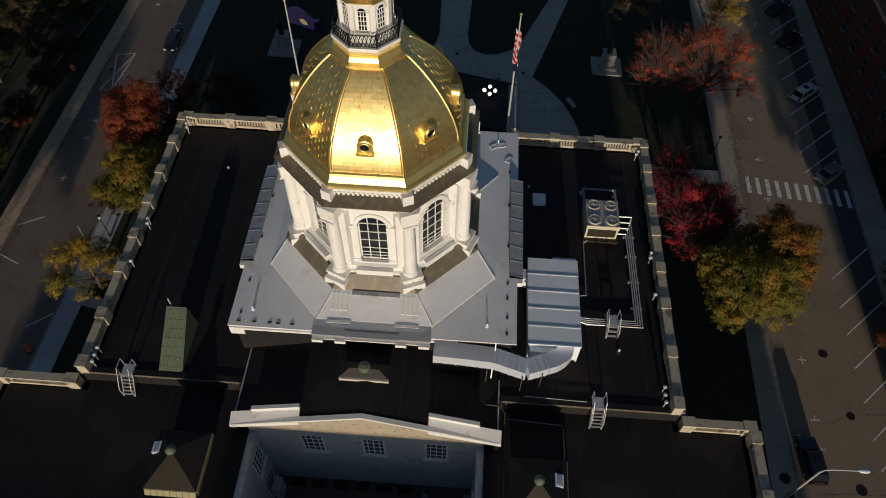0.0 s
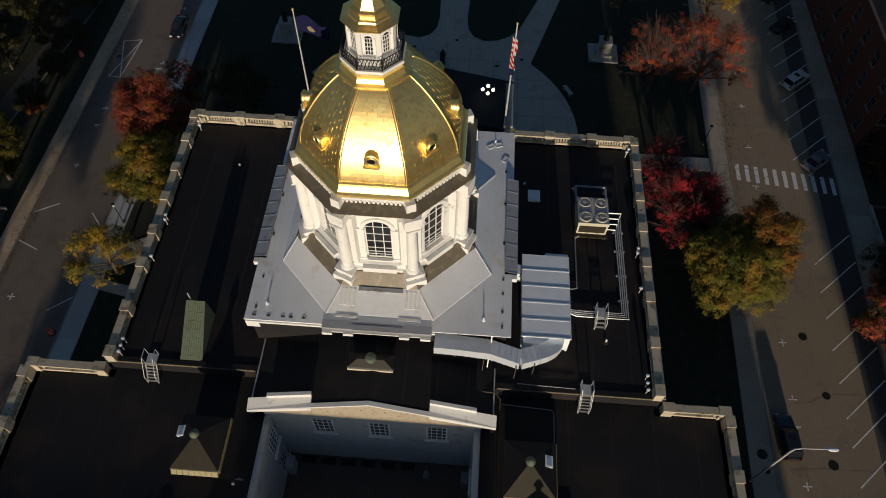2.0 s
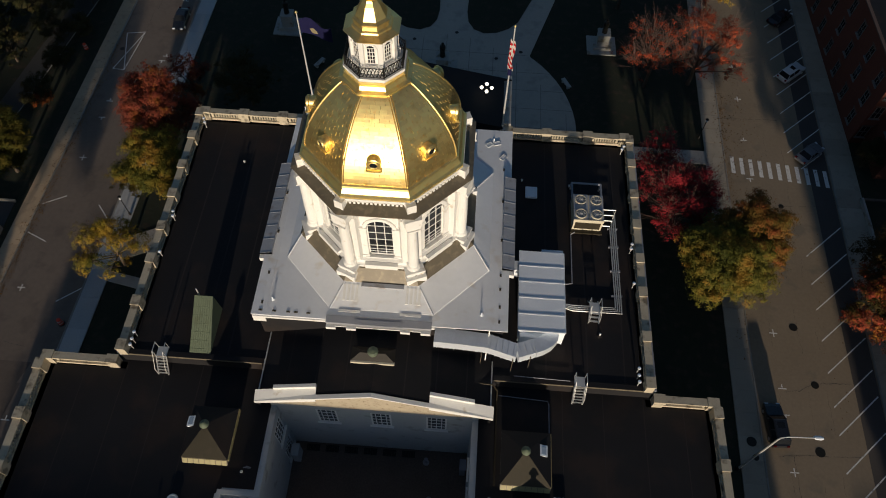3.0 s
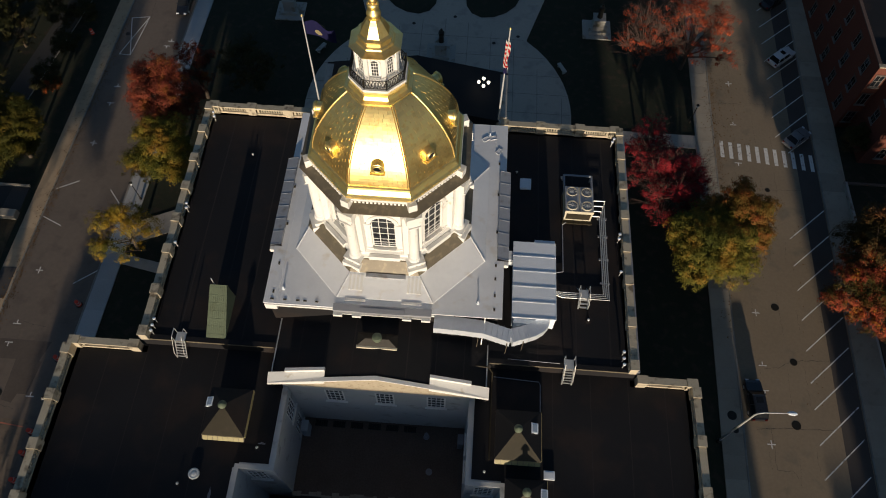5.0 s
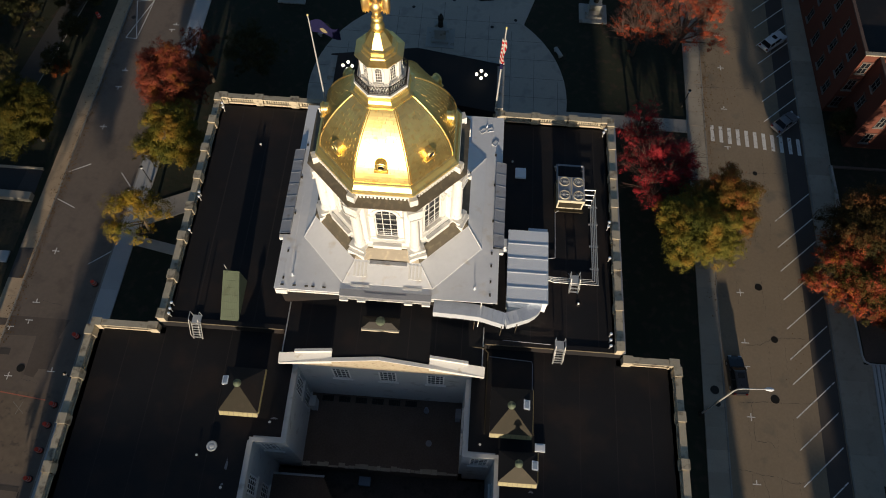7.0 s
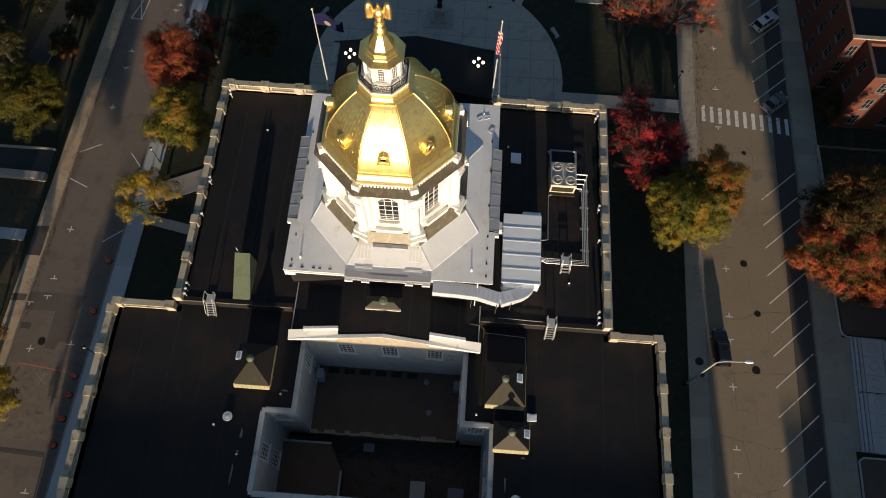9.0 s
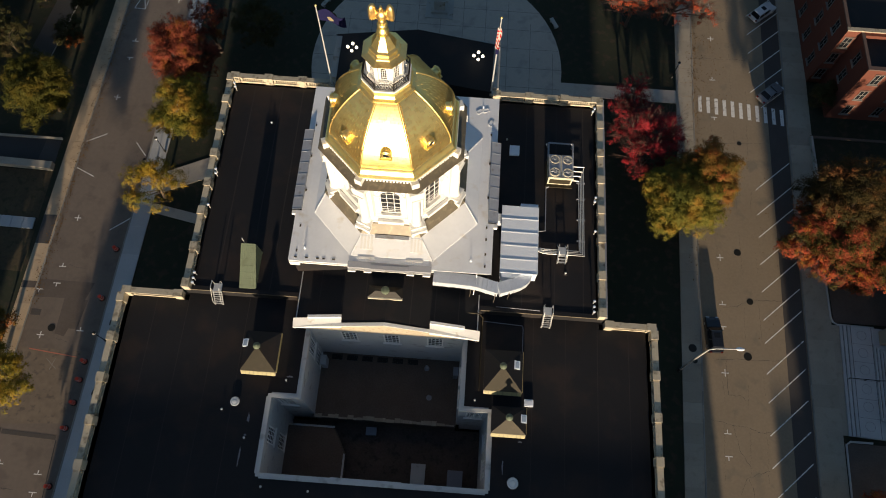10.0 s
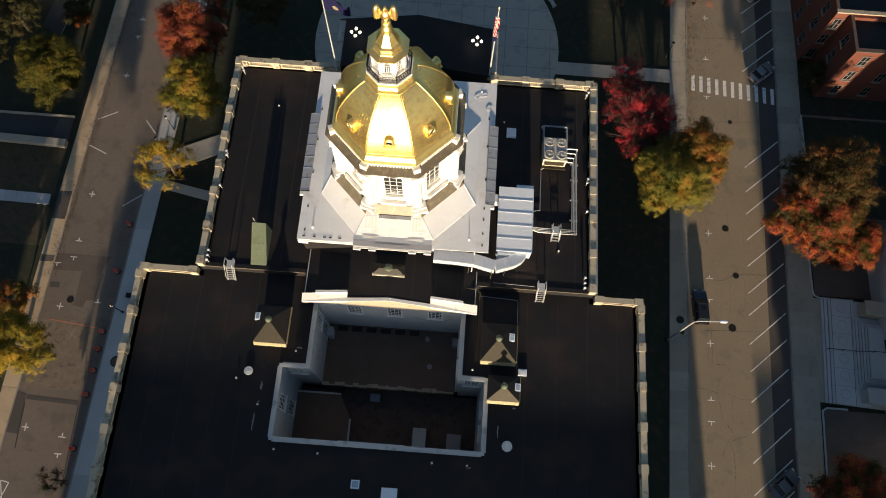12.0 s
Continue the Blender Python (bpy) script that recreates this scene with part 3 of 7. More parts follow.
def drum_side(k):
    th = math.pi / 4 * k - math.pi / 2
    m = Matrix.Translation((TX, 0, 0)) @ Matrix.Rotation(th + math.pi / 2, 4, 'Z')
    half = WA * t8
    s = Mesh()
    s.box(-half, -WA, 27.3, half, -WA + .4, WZ0, m)
    s.box(-half, -WA, WZ0, -WR, -WA + .4, WZS, m)
    s.box(WR, -WA, WZ0, half, -WA + .4, WZS, m)
    n = 12
    for i in range(n):
        a0, a1 = math.pi * i / n, math.pi * (i + 1) / n
        p = [(-WR * math.cos(a0), WZS + WR * math.sin(a0)), (-WR * math.cos(a1), WZS + WR * math.sin(a1))]
        top = 33.4
        q = [(p[0][0], p[0][1]), (p[1][0], p[1][1]), (p[1][0], top), (p[0][0], top)]
        s.loft([[m @ Vector((x, y, z)) for x, z in q] for y in (-WA, -WA + .4)])
    s.box(-half, -WA, WZS, -WR, -WA + .4, 33.4, m)
    s.box(WR, -WA, WZS, half, -WA + .4, 33.4, m)
    part("drum_wall", s, WHITE, tower)
    # arch moulding, imposts and side pilasters
    a = Mesh()
    for r0, r1, d in ((1.0, 1.3, .14),):
        for i in range(n):
            a0, a1 = math.pi * i / n, math.pi * (i + 1) / n
            q = [(-r0 * math.cos(a0), WZS + r0 * math.sin(a0)), (-r1 * math.cos(a0), WZS + r1 * math.sin(a0)), (-r1 * math.cos(a1), WZS + r1 * math.sin(a1)), (-r0 * math.cos(a1), WZS + r0 * math.sin(a1))]
            a.loft([[m @ Vector((x, y, z)) for x, z in q] for y in (-WA - d, -WA + .01)])
    for sx in (-1, 1):
        x0, x1 = sorted((sx * 1.0, sx * 1.75))
        a.box(x0, -WA - .12, 27.6, x1, -WA + .01, WZS - .12, m)
        a.box(x0 - .06, -WA - .2, WZS - .12, x1 + .06, -WA + .01, WZS + .06, m)
        a.box(x0 - .06, -WA - .2, 27.4, x1 + .06, -WA + .01, 27.65, m)
    part("arch_trim", a, WHITE, tower)
    w = Mesh()
    for x in (-.34, .34):
        w.box(x - .03, -WA + .12, WZ0, x + .03, -WA + .2, WZS + math.sqrt(WR * WR - x * x), m)
    for z in (27.85, 28.2, 28.7, 29.6, 30.5, 31.4):
        w.box(-WR, -WA + .125, z - .03, WR, -WA + .195, z + .03, m)
    w.box(-WR, -WA + .1, WZ0, -WR + .1, -WA + .25, WZS, m).box(WR - .1, -WA + .1, WZ0, WR, -WA + .25, WZS, m).box(-WR, -WA + .1, WZ0, WR, -WA + .25, WZ0 + .1, m)
    fr_ = part("window", w, WHITE, tower, "white arched many-paned window")
    p = [(-WR, WZ0), (WR, WZ0)] + [(WR * math.cos(math.pi * i / n), WZS + WR * math.sin(math.pi * i / n)) for i in range(n + 1)]
    g = Mesh().loft([[m @ Vector((x, y, z)) for x, z in p] for y in (-WA + .17, -WA + .19)])
    part("pane", g, GLASS, fr_)
    part("sill", Mesh().box(-1.3, -WA - .25, 27.3, 1.3, -WA + .05, 27.5, m), WHITE, fr_)
    part("plinth_block", Mesh().box(-1.3, -6.42, 26.7, 1.3, -6.1, 27.28, m), WHITE, tower)


for k in range(8):
    drum_side(k)

COL_R = 6.05 / math.cos(math.pi / 8)
for k in range(8):
    th = math.pi / 8 + math.pi / 4 * k
    cx, cy = TX + COL_R * math.cos(th), COL_R * math.sin(th)
    m = Matrix.Translation((cx, cy, 0)) @ Matrix.Rotation(th, 4, 'Z')
    part("pedestal", Mesh().box(-.8, -.7, 25.5, .62, .7, 26.95, m).box(-.85, -.82, 25.6, .95, .82, 26.45, m).box(-.85, -.78, 26.8, .7, .78, 27.0, m), WHITE, tower)
    col = Mesh().lathe([(.56, 27.0), (.56, 27.12), (.5, 27.2), (.53, 27.3), (.43, 27.4), (.43, 29.5), (.36, 32.7), (.42, 32.75), (.42, 32.85)], 16, cx, cy)
    col.box(-.5, -.5, 32.85, .5, .5, 33.1, m).box(-.62, -.5, 32.72, -.3, .5, 32.86, m).box(.3, -.5, 32.72, .62, .5, 32.86, m)
    part("column", col, WHITE, tower, "white ionic column", smooth=False)
    part("pier", Mesh().box(-1.25, -.8, 25.5, -.3, .8, 33.1, m), WHITE, tower)
    # entablature breaking forward over the column
    part("entablature_block", Mesh().box(-1.4, -.62, 33.1, .5, .62, 33.95, m), WHITE, tower)
    part("attic_pier", Mesh().box(-.9, -.34, 34.3, .22, .34, 35.38, Matrix.Translation((TX + 6.02 / math.cos(math.pi / 8) * math.cos(th), 6.02 / math.cos(math.pi / 8) * math.sin(th), 0)) @ Matrix.Rotation(th, 4, 'Z')), WHITE, tower)
octo("entablature", [(5.5, 33.1), (5.75, 33.1), (5.75, 33.75), (6.05, 34.0), (6.55, 34.25), (6.6, 34.4), (5.6, 34.4)], WHITE)
octo("cornice_cover", [(6.66, 34.404), (6.66, 34.46), (5.72, 34.74), (5.4, 34.74)], SLATE, "dark metal cover of the cornice")
octo("dome_attic", [(5.45, 34.6), (5.7, 34.6), (5.7, 35.05), (5.95, 35.2), (5.95, 35.4), (5.3, 35.4)], WHITE, "white attic band with dentils")
for k in range(8):
    th = math.pi / 4 * k
    m = Matrix.Translation((TX, 0, 0)) @ Matrix.Rotation(th, 4, 'Z')
    d = Mesh()
    for j in range(15):
        x = -2.1 + 4.2 * j / 14
        d.box(x - .08, -5.93, 34.85, x + .08, -5.7, 35.1, m)
    part("dentils", d, WHITE, tower, kind="stuff")

# gilded dome: each side is laid with courses of sheets
octo("dome_base", [(5.3, 35.4), (5.9, 35.4), (5.9, 35.6), (5.74, 35.7), (5.52, 36.08), (5.58, 36.16), (5.54, 36.3), (5.36, 36.4), (5.2, 36.4)], GOLD, "gilded base moulding")
DZ0, DZ1, DA0, DA1 = 36.4, 41.9, 5.38, 2.0


def dome_a(z):
    """Half the width across the flats at height z."""
    t = (z - DZ0) / (DZ1 - DZ0)
    return DA1 + (DA0 - DA1) * (1 - t ** 1.75) ** 0.85 if t < 1 else DA1


octo("dome_core", [(dome_a(DZ0 + (DZ1 - DZ0) * i / 14) - .06, DZ0 + (DZ1 - DZ0) * i / 14) for i in range(15)], GOLD_CORE)
random.seed(4)
N_COURSE = 24
# even spacing along the curve
zs = [DZ0]
_arc = [0.0]
_fine = [DZ0 + (DZ1 - DZ0) * i / 400 for i in range(401)]
for p, q in zip(_fine, _fine[1:]):
    _arc.append(_arc[-1] + math.hypot(q - p, dome_a(q) - dome_a(p)))
COURSES = [float(np.interp(_arc[-1] * i / N_COURSE, _arc, _fine)) for i in range(N_COURSE + 1)]


def step(k, s, tl):
    """Rise of a sheet across its width: the sheets of the slanting sides lap towards the front."""
    lap = {1: 1 - s, 2: 1 - s, 3: 1 - s, 7: s, 6: s, 5: s}.get(k)
    return tl * s if lap is None else .019 * lap + tl * .2 * s


def sheets(k):
    th = math.pi / 4 * k
    c, s = math.cos(th), math.sin(th)
    out = []
    for i in range(N_COURSE):
        z0, z1 = COURSES[i], COURSES[i + 1]
        a0, a1 = dome_a(z0), dome_a(z1)
        w0, w1 = a0 * t8 - .1, a1 * t8 - .1
        n = max(2, round(2 * w0 / .66))
        off = .5 if i % 2 else 0.0
        cuts = sorted({-1.0, 1.0, *[-1 + 2 * (j + off) / n for j in range(1, n)]})
        for u0, u1 in zip(cuts, cuts[1:]):
            lift = .03 + random.random() * .008
            tl = random.uniform(-.011, .011)
            tv = random.uniform(.006, .014)
            g = .006 if k == 0 else .008
            q = []
            for d in (-.03, lift):
                for u, a, z, w, e in ((u0 + g / w0, a0, z0, w0, 1), (u1 - g / w0, a0, z0, w0, 1), (u1 - g / w0, a1, z1, w1, -.3), (u0 + g / w0, a1, z1, w1, -.3)):
                    aa = a + (d * (1 if d < 0 else 1) + (step(k, (u - u0) / (u1 - u0), tl) + tv * e if d > 0 else 0))
                    x, y = aa * s + u * w * c, -aa * c + u * w * s
                    q.append((x + TX, y, z))
            out.append((q, [(0, 3, 2, 1), (4, 5, 6, 7), (0, 1, 5, 4), (1, 2, 6, 5), (2, 3, 7, 6), (3, 0, 4, 7)]))
    return out


rest = Mesh()
for k in range(8):
    for q, f in sheets(k):
        if k in (0, 1, 7):
            part("gilded_sheet", Mesh().add(q, f), GOLD, tower)
        else:
            rest.add(q, f)
part("sheet_covering", rest, GOLD, tower, "overlapping gilded sheets", kind="stuff")
for k in range(8):
    th = math.pi / 8 + math.pi / 4 * k
    pts = []
    for i in range(N_COURSE + 1):
        r = (dome_a(COURSES[i]) + .0) / math.cos(math.pi / 8)
        pts.append((TX + r * math.cos(th), r * math.sin(th), COURSES[i]))
    part("rib", Mesh().tube(pts, .09, 6), GOLD, tower, "gilded rib", smooth=True)
# round dormers on the dome
for k in range(8):
    m = Matrix.Translation((TX, 0, 0)) @ Matrix.Rotation(math.pi / 4 * k, 4, 'Z')
    zc, n = 38.5, 18

    def arch(r, y, foot, n=n):
        return [m @ Vector(q) for q in [(-r, y, zc - foot)] + [(-r * math.cos(math.pi * j / n), y, zc + r * math.sin(math.pi * j / n)) for j in range(n + 1)] + [(r, y, zc - foot)]]

    def ring(r, y):
        return [m @ Vector((r * math.cos(2 * math.pi * j / n), y, zc + r * math.sin(2 * math.pi * j / n))) for j in range(n)]
    d = part("dormer", Mesh().loft([arch(.43, -5.3, .46), arch(.48, -5.27, .5), arch(.48, -5.14, .5), arch(.42, -5.1, .48), arch(.42, -4.1, .48)]), GOLD, tower, "gilded round-headed dormer")
    part("ring", Mesh().loft([ring(.26, -5.24), ring(.28, -5.38), ring(.36, -5.38), ring(.4, -5.3), ring(.4, -5.24)], cap=False), GOLD, d, "gilded ring moulding", smooth=True)
    part("pane", Mesh().loft([ring(.27, -5.32), ring(.27, -5.305)]), GLASS, d, "dark round opening")
    part("sill", Mesh().box(-.54, -5.42, zc - .62, .54, -4.9, zc - .5, m).box(-.46, -5.36, zc - .72, .46, -5.0, zc - .62, m), GOLD, d)
# neck, lantern and gilded cap
TX = -0.36
octo("dome_neck", [(1.9, 41.75), (2.35, 41.8), (2.35, 41.98), (2.1, 42.05), (1.98, 42.3), (2.05, 42.55), (1.8, 42.6)], GOLD, "gilded neck moulding")
octo("lantern_base", [(1.3, 42.58), (1.9, 42.6), (2.0, 42.75), (2.0, 42.95), (1.3, 42.95)], WHITE, "white ledge round the lantern")
octo("lantern", [(1.35, 42.95), (1.52, 42.95), (1.52, 43.5), (1.4, 43.55), (1.36, 43.6), (1.36, 45.2), (1.46, 45.3), (1.46, 45.4)], WHITE)
octo("lantern_cornice", [(1.2, 45.4), (1.55, 45.45), (1.66, 45.53), (1.66, 45.58), (1.2, 45.6)], WHITE, "white lantern eaves")
rail = Mesh()
for k in range(8):
    a0, a1 = math.pi / 8 + math.pi / 4 * k, math.pi / 8 + math.pi / 4 * (k + 1)
    r = 1.86 / math.cos(math.pi / 8)
    p, q = Vector((TX + r * math.cos(a0), r * math.sin(a0), 0)), Vector((TX + r * math.cos(a1), r * math.sin(a1), 0))
    for z in (43.0, 43.75):
        rail.tube([p + Vector((0, 0, z)), q + Vector((0, 0, z))], .035, 5)
    rail.tube([p + Vector((0, 0, 42.95)), p + Vector((0, 0, 43.85))], .05, 6)
    n = 7
    for j in range(n):
        s0, s1 = p.lerp(q, j / n), p.lerp(q, (j + 1) / n)
        rail.tube([s0 + Vector((0, 0, 43.0)), s1 + Vector((0, 0, 43.75))], .022, 4)
        rail.tube([s1 + Vector((0, 0, 43.0)), s0 + Vector((0, 0, 43.75))], .022, 4)
part("railing", rail, IRON, tower, "black iron lattice railing")
for k in range(8):
    m = Matrix.Translation((TX, 0, 0)) @ Matrix.Rotation(math.pi / 4 * k, 4, 'Z')
    w = Mesh()
    n = 8
    for x in (-.24, -.08, .08, .24):
        w.box(x - .02, -1.40, 43.75, x + .02, -1.37, 44.95, m)
    for z in (43.75, 44.05, 44.35, 44.65, 44.95):
        w.box(-.26, -1.402, z - .02, .26, -1.368, z + .02, m)
    f = part("lantern_window", w, WHITE, tower)
    hood = Mesh()
    for i in range(8):
        b0, b1 = math.pi * i / 8, math.pi * (i + 1) / 8
        q = [(-r_ * math.cos(b), 44.95 + r_ * math.sin(b)) for r_, b in ((.26, b0), (.38, b0), (.38, b1), (.26, b1))]
        hood.loft([[m @ Vector((x, y, z)) for x, z in q] for y in (-1.46, -1.34)])
    part("hood_mould", hood.box(-.42, -1.46, 44.88, -.26, -1.34, 44.98, m).box(.26, -1.46, 44.88, .42, -1.34, 44.98, m).box(-.36, -1.5, 43.62, .36, -1.34, 43.7, m), WHITE, f)
    part("pane", Mesh().loft([[m @ Vector((.25 * math.cos(math.pi * j / 8), y, 44.93 + .25 * math.sin(math.pi * j / 8))) for j in range(9)] for y in (-1.375, -1.363)]), GLASS, f)
    part("pane", Mesh().box(-.25, -1.375, 43.75, .25, -1.363, 44.93, m), GLASS, f)
    cx = 1.38 / math.cos(math.pi / 8)
    mm = Matrix.Translation((TX, 0, 0)) @ Matrix.Rotation(math.pi / 4 * k + math.pi / 8, 4, 'Z')
    part("lantern_pilaster", Mesh().box(-.16, -cx - .08, 42.95, .16, -cx + .2, 45.4, mm).box(-.24, -cx - .16, 43.0, .24, -cx + .2, 43.5, mm), WHITE, tower)
octo("cap", [(1.2, 45.61), (1.72, 45.61), (1.72, 45.67), (1.42, 45.76), (1.24, 45.84), (1.2, 45.95), (1.08, 46.03), (1.04, 46.25), (1.14, 46.35), (1.14, 46.45), (.94, 46.55), (.77, 46.9), (.59, 47.3), (.45, 47.5), (.4, 47.65)], GOLD, "small gilded bell roof")
part("finial_ball", Mesh().lathe([(.3, 47.6), (.44, 47.75), (.48, 47.95), (.42, 48.15), (.26, 48.3), (.26, 48.36), (.38, 48.5), (.4, 48.68), (.28, 48.85)], 20, TX), GOLD, tower, "gilded ball", smooth=True)

def blob(m, c, r, tilt=0.0, n=10, k=7):
    """A rounded lump with radii r, leaning sideways by tilt degrees."""
    mt_ = Matrix.Translation(c) @ Matrix.Rotation(radians(tilt), 4, 'Y')
    rings = []
    for i in range(k):
        a = -math.pi / 2 + math.pi * (i + .5) / k
        rings.append([mt_ @ Vector((r[0] * math.cos(a) * math.cos(2 * math.pi * j / n), r[1] * math.cos(a) * math.sin(2 * math.pi * j / n), r[2] * math.sin(a))) for j in range(n)])
    m.loft(rings)


eagle = Mesh()
ez = 48.8
blob(eagle, (TX, .0, ez + .72), (.46, .34, .46), n=14)
blob(eagle, (TX, .0, ez + .18), (.3, .26, .36))
blob(eagle, (TX, -.04, ez + 1.2), (.15, .17, .34))
blob(eagle, (TX, -.1, ez + 1.5), (.12, .17, .14))
blob(eagle, (TX, -.3, ez + 1.46), (.045, .13, .05))
blob(eagle, (TX, .3, ez + .35), (.24, .12, .4))
wing = ((.1, .5), (.28, .92), (.36, 1.3), (.46, 1.58), (.62, 1.7), (.8, 1.64), (.92, 1.42), (.96, 1.05), (.94, .6), (.88, .25), (.8, .42), (.7, .18), (.62, .4), (.5, .2), (.42, .42), (.25, .3))
for sx in (-1, 1):
    eagle.loft([[(TX + sx * (.6 + (x - .6) * k), .05 + y - .16 * (x - .3), ez + .95 + (z - .95) * k) for x, z in wing[::sx]] for y, k in ((-.2, .62), (-.15, .86), (0, 1), (.12, .9), (.18, .66))])
EAGLE = 1.15
eagle.v = [(TX + (x - TX) * EAGLE * .88, y * EAGLE, ez + (z - ez) * EAGLE) for x, y, z in eagle.v]
tagged(part("eagle_statue", eagle, GOLD_ROUGH, smooth=True), "gilded eagle statue with raised wings on the lantern ball", "statue")

# ---- things on the roofs ----
def floodlights(at, turn, n, group="floodlights on the parapet"):
    """Round white floodlights on a bracket beside a pier."""
    ob = thing("floodlight", "round white floodlight on a bracket by the parapet", "floodlight", at, group, turn=turn)
    local("bracket", Mesh().tube([(0, 0, 0), (0, 0, .75)], .04, 6), STEEL, ob)
    local("housing", Mesh().lathe([(.06, .62), (.12, .7), (.15, .82), (.15, .86)], 12), STEEL, ob)
    local("lens", Mesh().lathe([(.145, .855), (.12, .89), (.05, .91)], 12), UNIT, ob, "white round lens")
    return ob


fl = None
for x, y in ((UX1 - 1.25, -11.4), (UX1 - 1.3, -12.0), (UX1 - 1.3, -12.55), (UX1 - 1.1, -3.6), (UX1 - 1.0, .4), (UX1 - 1.1, -.1), (UX1 - 1.0, 11.7), (UX1 - 1.2, 11.3),
             (UX0 + 1.1, -11.4), (UX0 + 1.1, -12.0), (UX0 + 1.1, -12.5), (UX0 + 1.0, .6), (UX0 + 1.1, .1), (UX0 + 1.0, -3.7), (UX0 + 1.0, 11.8), (UX0 + 1.2, 11.3)):
    if fl is None:
        fl = floodlights((x, y, ROOF + .17), 0, 1)
    else:
        copy_thing(fl, pose(x, y, ROOF + .17, 0, 0, random.uniform(0, 360)))


# air handler with a ribbed sheet-metal roof
air = thing("air_handler", "long off-white rooftop air handler with a ribbed sheet-metal top", "air handler", (12.8, -6.0, ROOF))
part("body", Mesh().box(11.15, -9.5, ROOF + .45, 14.7, -2.2, 24.1), UNIT, air)
part("curb", Mesh().box(11.5, -9.2, ROOF, 14.4, -2.5, ROOF + .45), SHEET_GREY, air)
for i in range(5):
    y0 = -9.65 + 1.5 * i
    part("roof_panel", Mesh().loft([[(11.0, y0, 24.1), (14.85, y0, 24.1), (14.85, y0 + 1.5, 24.1), (11.0, y0 + 1.5, 24.1)], [(11.0, y0 + .06, 24.2), (14.75, y0 + .06, 24.2), (14.75, y0 + 1.46, 24.22), (11.0, y0 + 1.46, 24.22)]]), UNIT, air)
    part("rib", Mesh().box(11.0, y0 - .04, 24.15, 14.8, y0 + .05, 24.245), UNIT, air)
part("end_box", Mesh().box(13.0, -2.2, ROOF + .9, 14.85, -1.5, 23.5), UNIT, air)
part("hood", Mesh().loft([[(11.2, -9.5, 22.2), (13.3, -9.5, 22.2), (13.3, -9.5, 23.6), (11.2, -9.5, 23.6)], [(11.2, -10.3, 22.2), (13.3, -10.3, 22.2), (13.3, -9.9, 23.5), (11.2, -9.9, 23.5)]]), UNIT, air)
part("side_box", Mesh().box(10.3, -3.9, 22.6, 11.15, -3.0, 23.8), UNIT, air)
for y in (-9.3, -6.0, -2.6):
    part("leg", Mesh().box(14.75, y - .06, ROOF, 14.87, y + .06, 24.0), UNIT, air)

# duct from the attic to the air handler
duct = thing("duct", "galvanised sheet-metal duct bending from the attic to the air handler", "duct", (8, -10.8, ROOF))


def duct_run(name, pts, w, h):
    """A rectangular duct along plan points with heights."""
    rings = []
    p = [Vector(q) for q in pts]
    for i, q in enumerate(p):
        d = p[min(i + 1, len(p) - 1)] - p[max(i - 1, 0)]
        d.z = 0
        d.normalize()
        n = Vector((-d.y, d.x, 0))
        rings.append([q - n * w / 2 - Vector((0, 0, h / 2)), q + n * w / 2 - Vector((0, 0, h / 2)), q + n * w / 2 + Vector((0, 0, h / 2)), q - n * w / 2 + Vector((0, 0, h / 2))])
    return part(name, Mesh().loft(rings), GALV, duct)


duct_run("duct_section", [(4.4, -10.65, 24.2), (6.0, -10.7, 24.2)], 1.5, 1.0)
duct_run("duct_section", [(6.0, -10.8, 24.12), (8.65, -10.9, 23.98)], 1.2, 1.0)
duct_run("duct_section", [(8.65, -10.9, 23.98), (11.0, -11.2, 23.2)], 1.18, 1.0)
duct_run("duct_section", [(11.0, -11.2, 23.2), (12.35, -10.78, 23.4)], 1.2, 1.0)
duct_run("duct_elbow", [(12.35, -10.78, 23.4), (12.9, -10.55, 23.38), (13.4, -10.2, 23.35), (13.68, -9.85, 23.32), (13.75, -9.5, 23.3)], 1.2, 1.0)
for x, y, z, h in ((4.45, -10.65, 24.2, .77), (5.2, -10.68, 24.2, .77), (6.0, -10.75, 24.18, .77), (6.8, -10.83, 24.08, .62), (7.7, -10.87, 24.03, .62), (8.65, -10.9, 23.98, .62), (9.8, -11.05, 23.6, .62), (12.35, -10.78, 23.4, .62)):
    part("flange", Mesh().box(x - .03, y - h, z - .53, x + .03, y + h, z + .53), GALV, duct)
for (ax, ay, az), (bx, by, bz), n in (((4.4, -10.65, 24.2), (6.0, -10.7, 24.2), 3), ((6.0, -10.8, 24.12), (8.65, -10.9, 23.98), 5), ((8.65, -10.9, 23.98), (11.0, -11.2, 23.2), 5), ((11.0, -11.2, 23.2), (12.35, -10.78, 23.4), 3)):
    turn_ = math.atan2(by - ay, bx - ax)
    for i in range(n):
        f_ = (i + .5) / n
        m = Matrix.Translation((ax + (bx - ax) * f_, ay + (by - ay) * f_, az + (bz - az) * f_)) @ Matrix.Rotation(turn_, 4, 'Z')
        h = .79 if ax < 5 else .64
        part("seam", Mesh().box(-.02, -h, -.54, .02, h, .54, m), GALV, duct)
for x, y in ((8.2, -11.7), (10.7, -12.0), (12.1, -11.6)):
    part("support", Mesh().tube([(x, y, ROOF), (x, y, 23.4)], .03, 6).box(x - .05, y - .02, 23.3, x + .05, y + 1.2, 23.4), SLATE, duct)

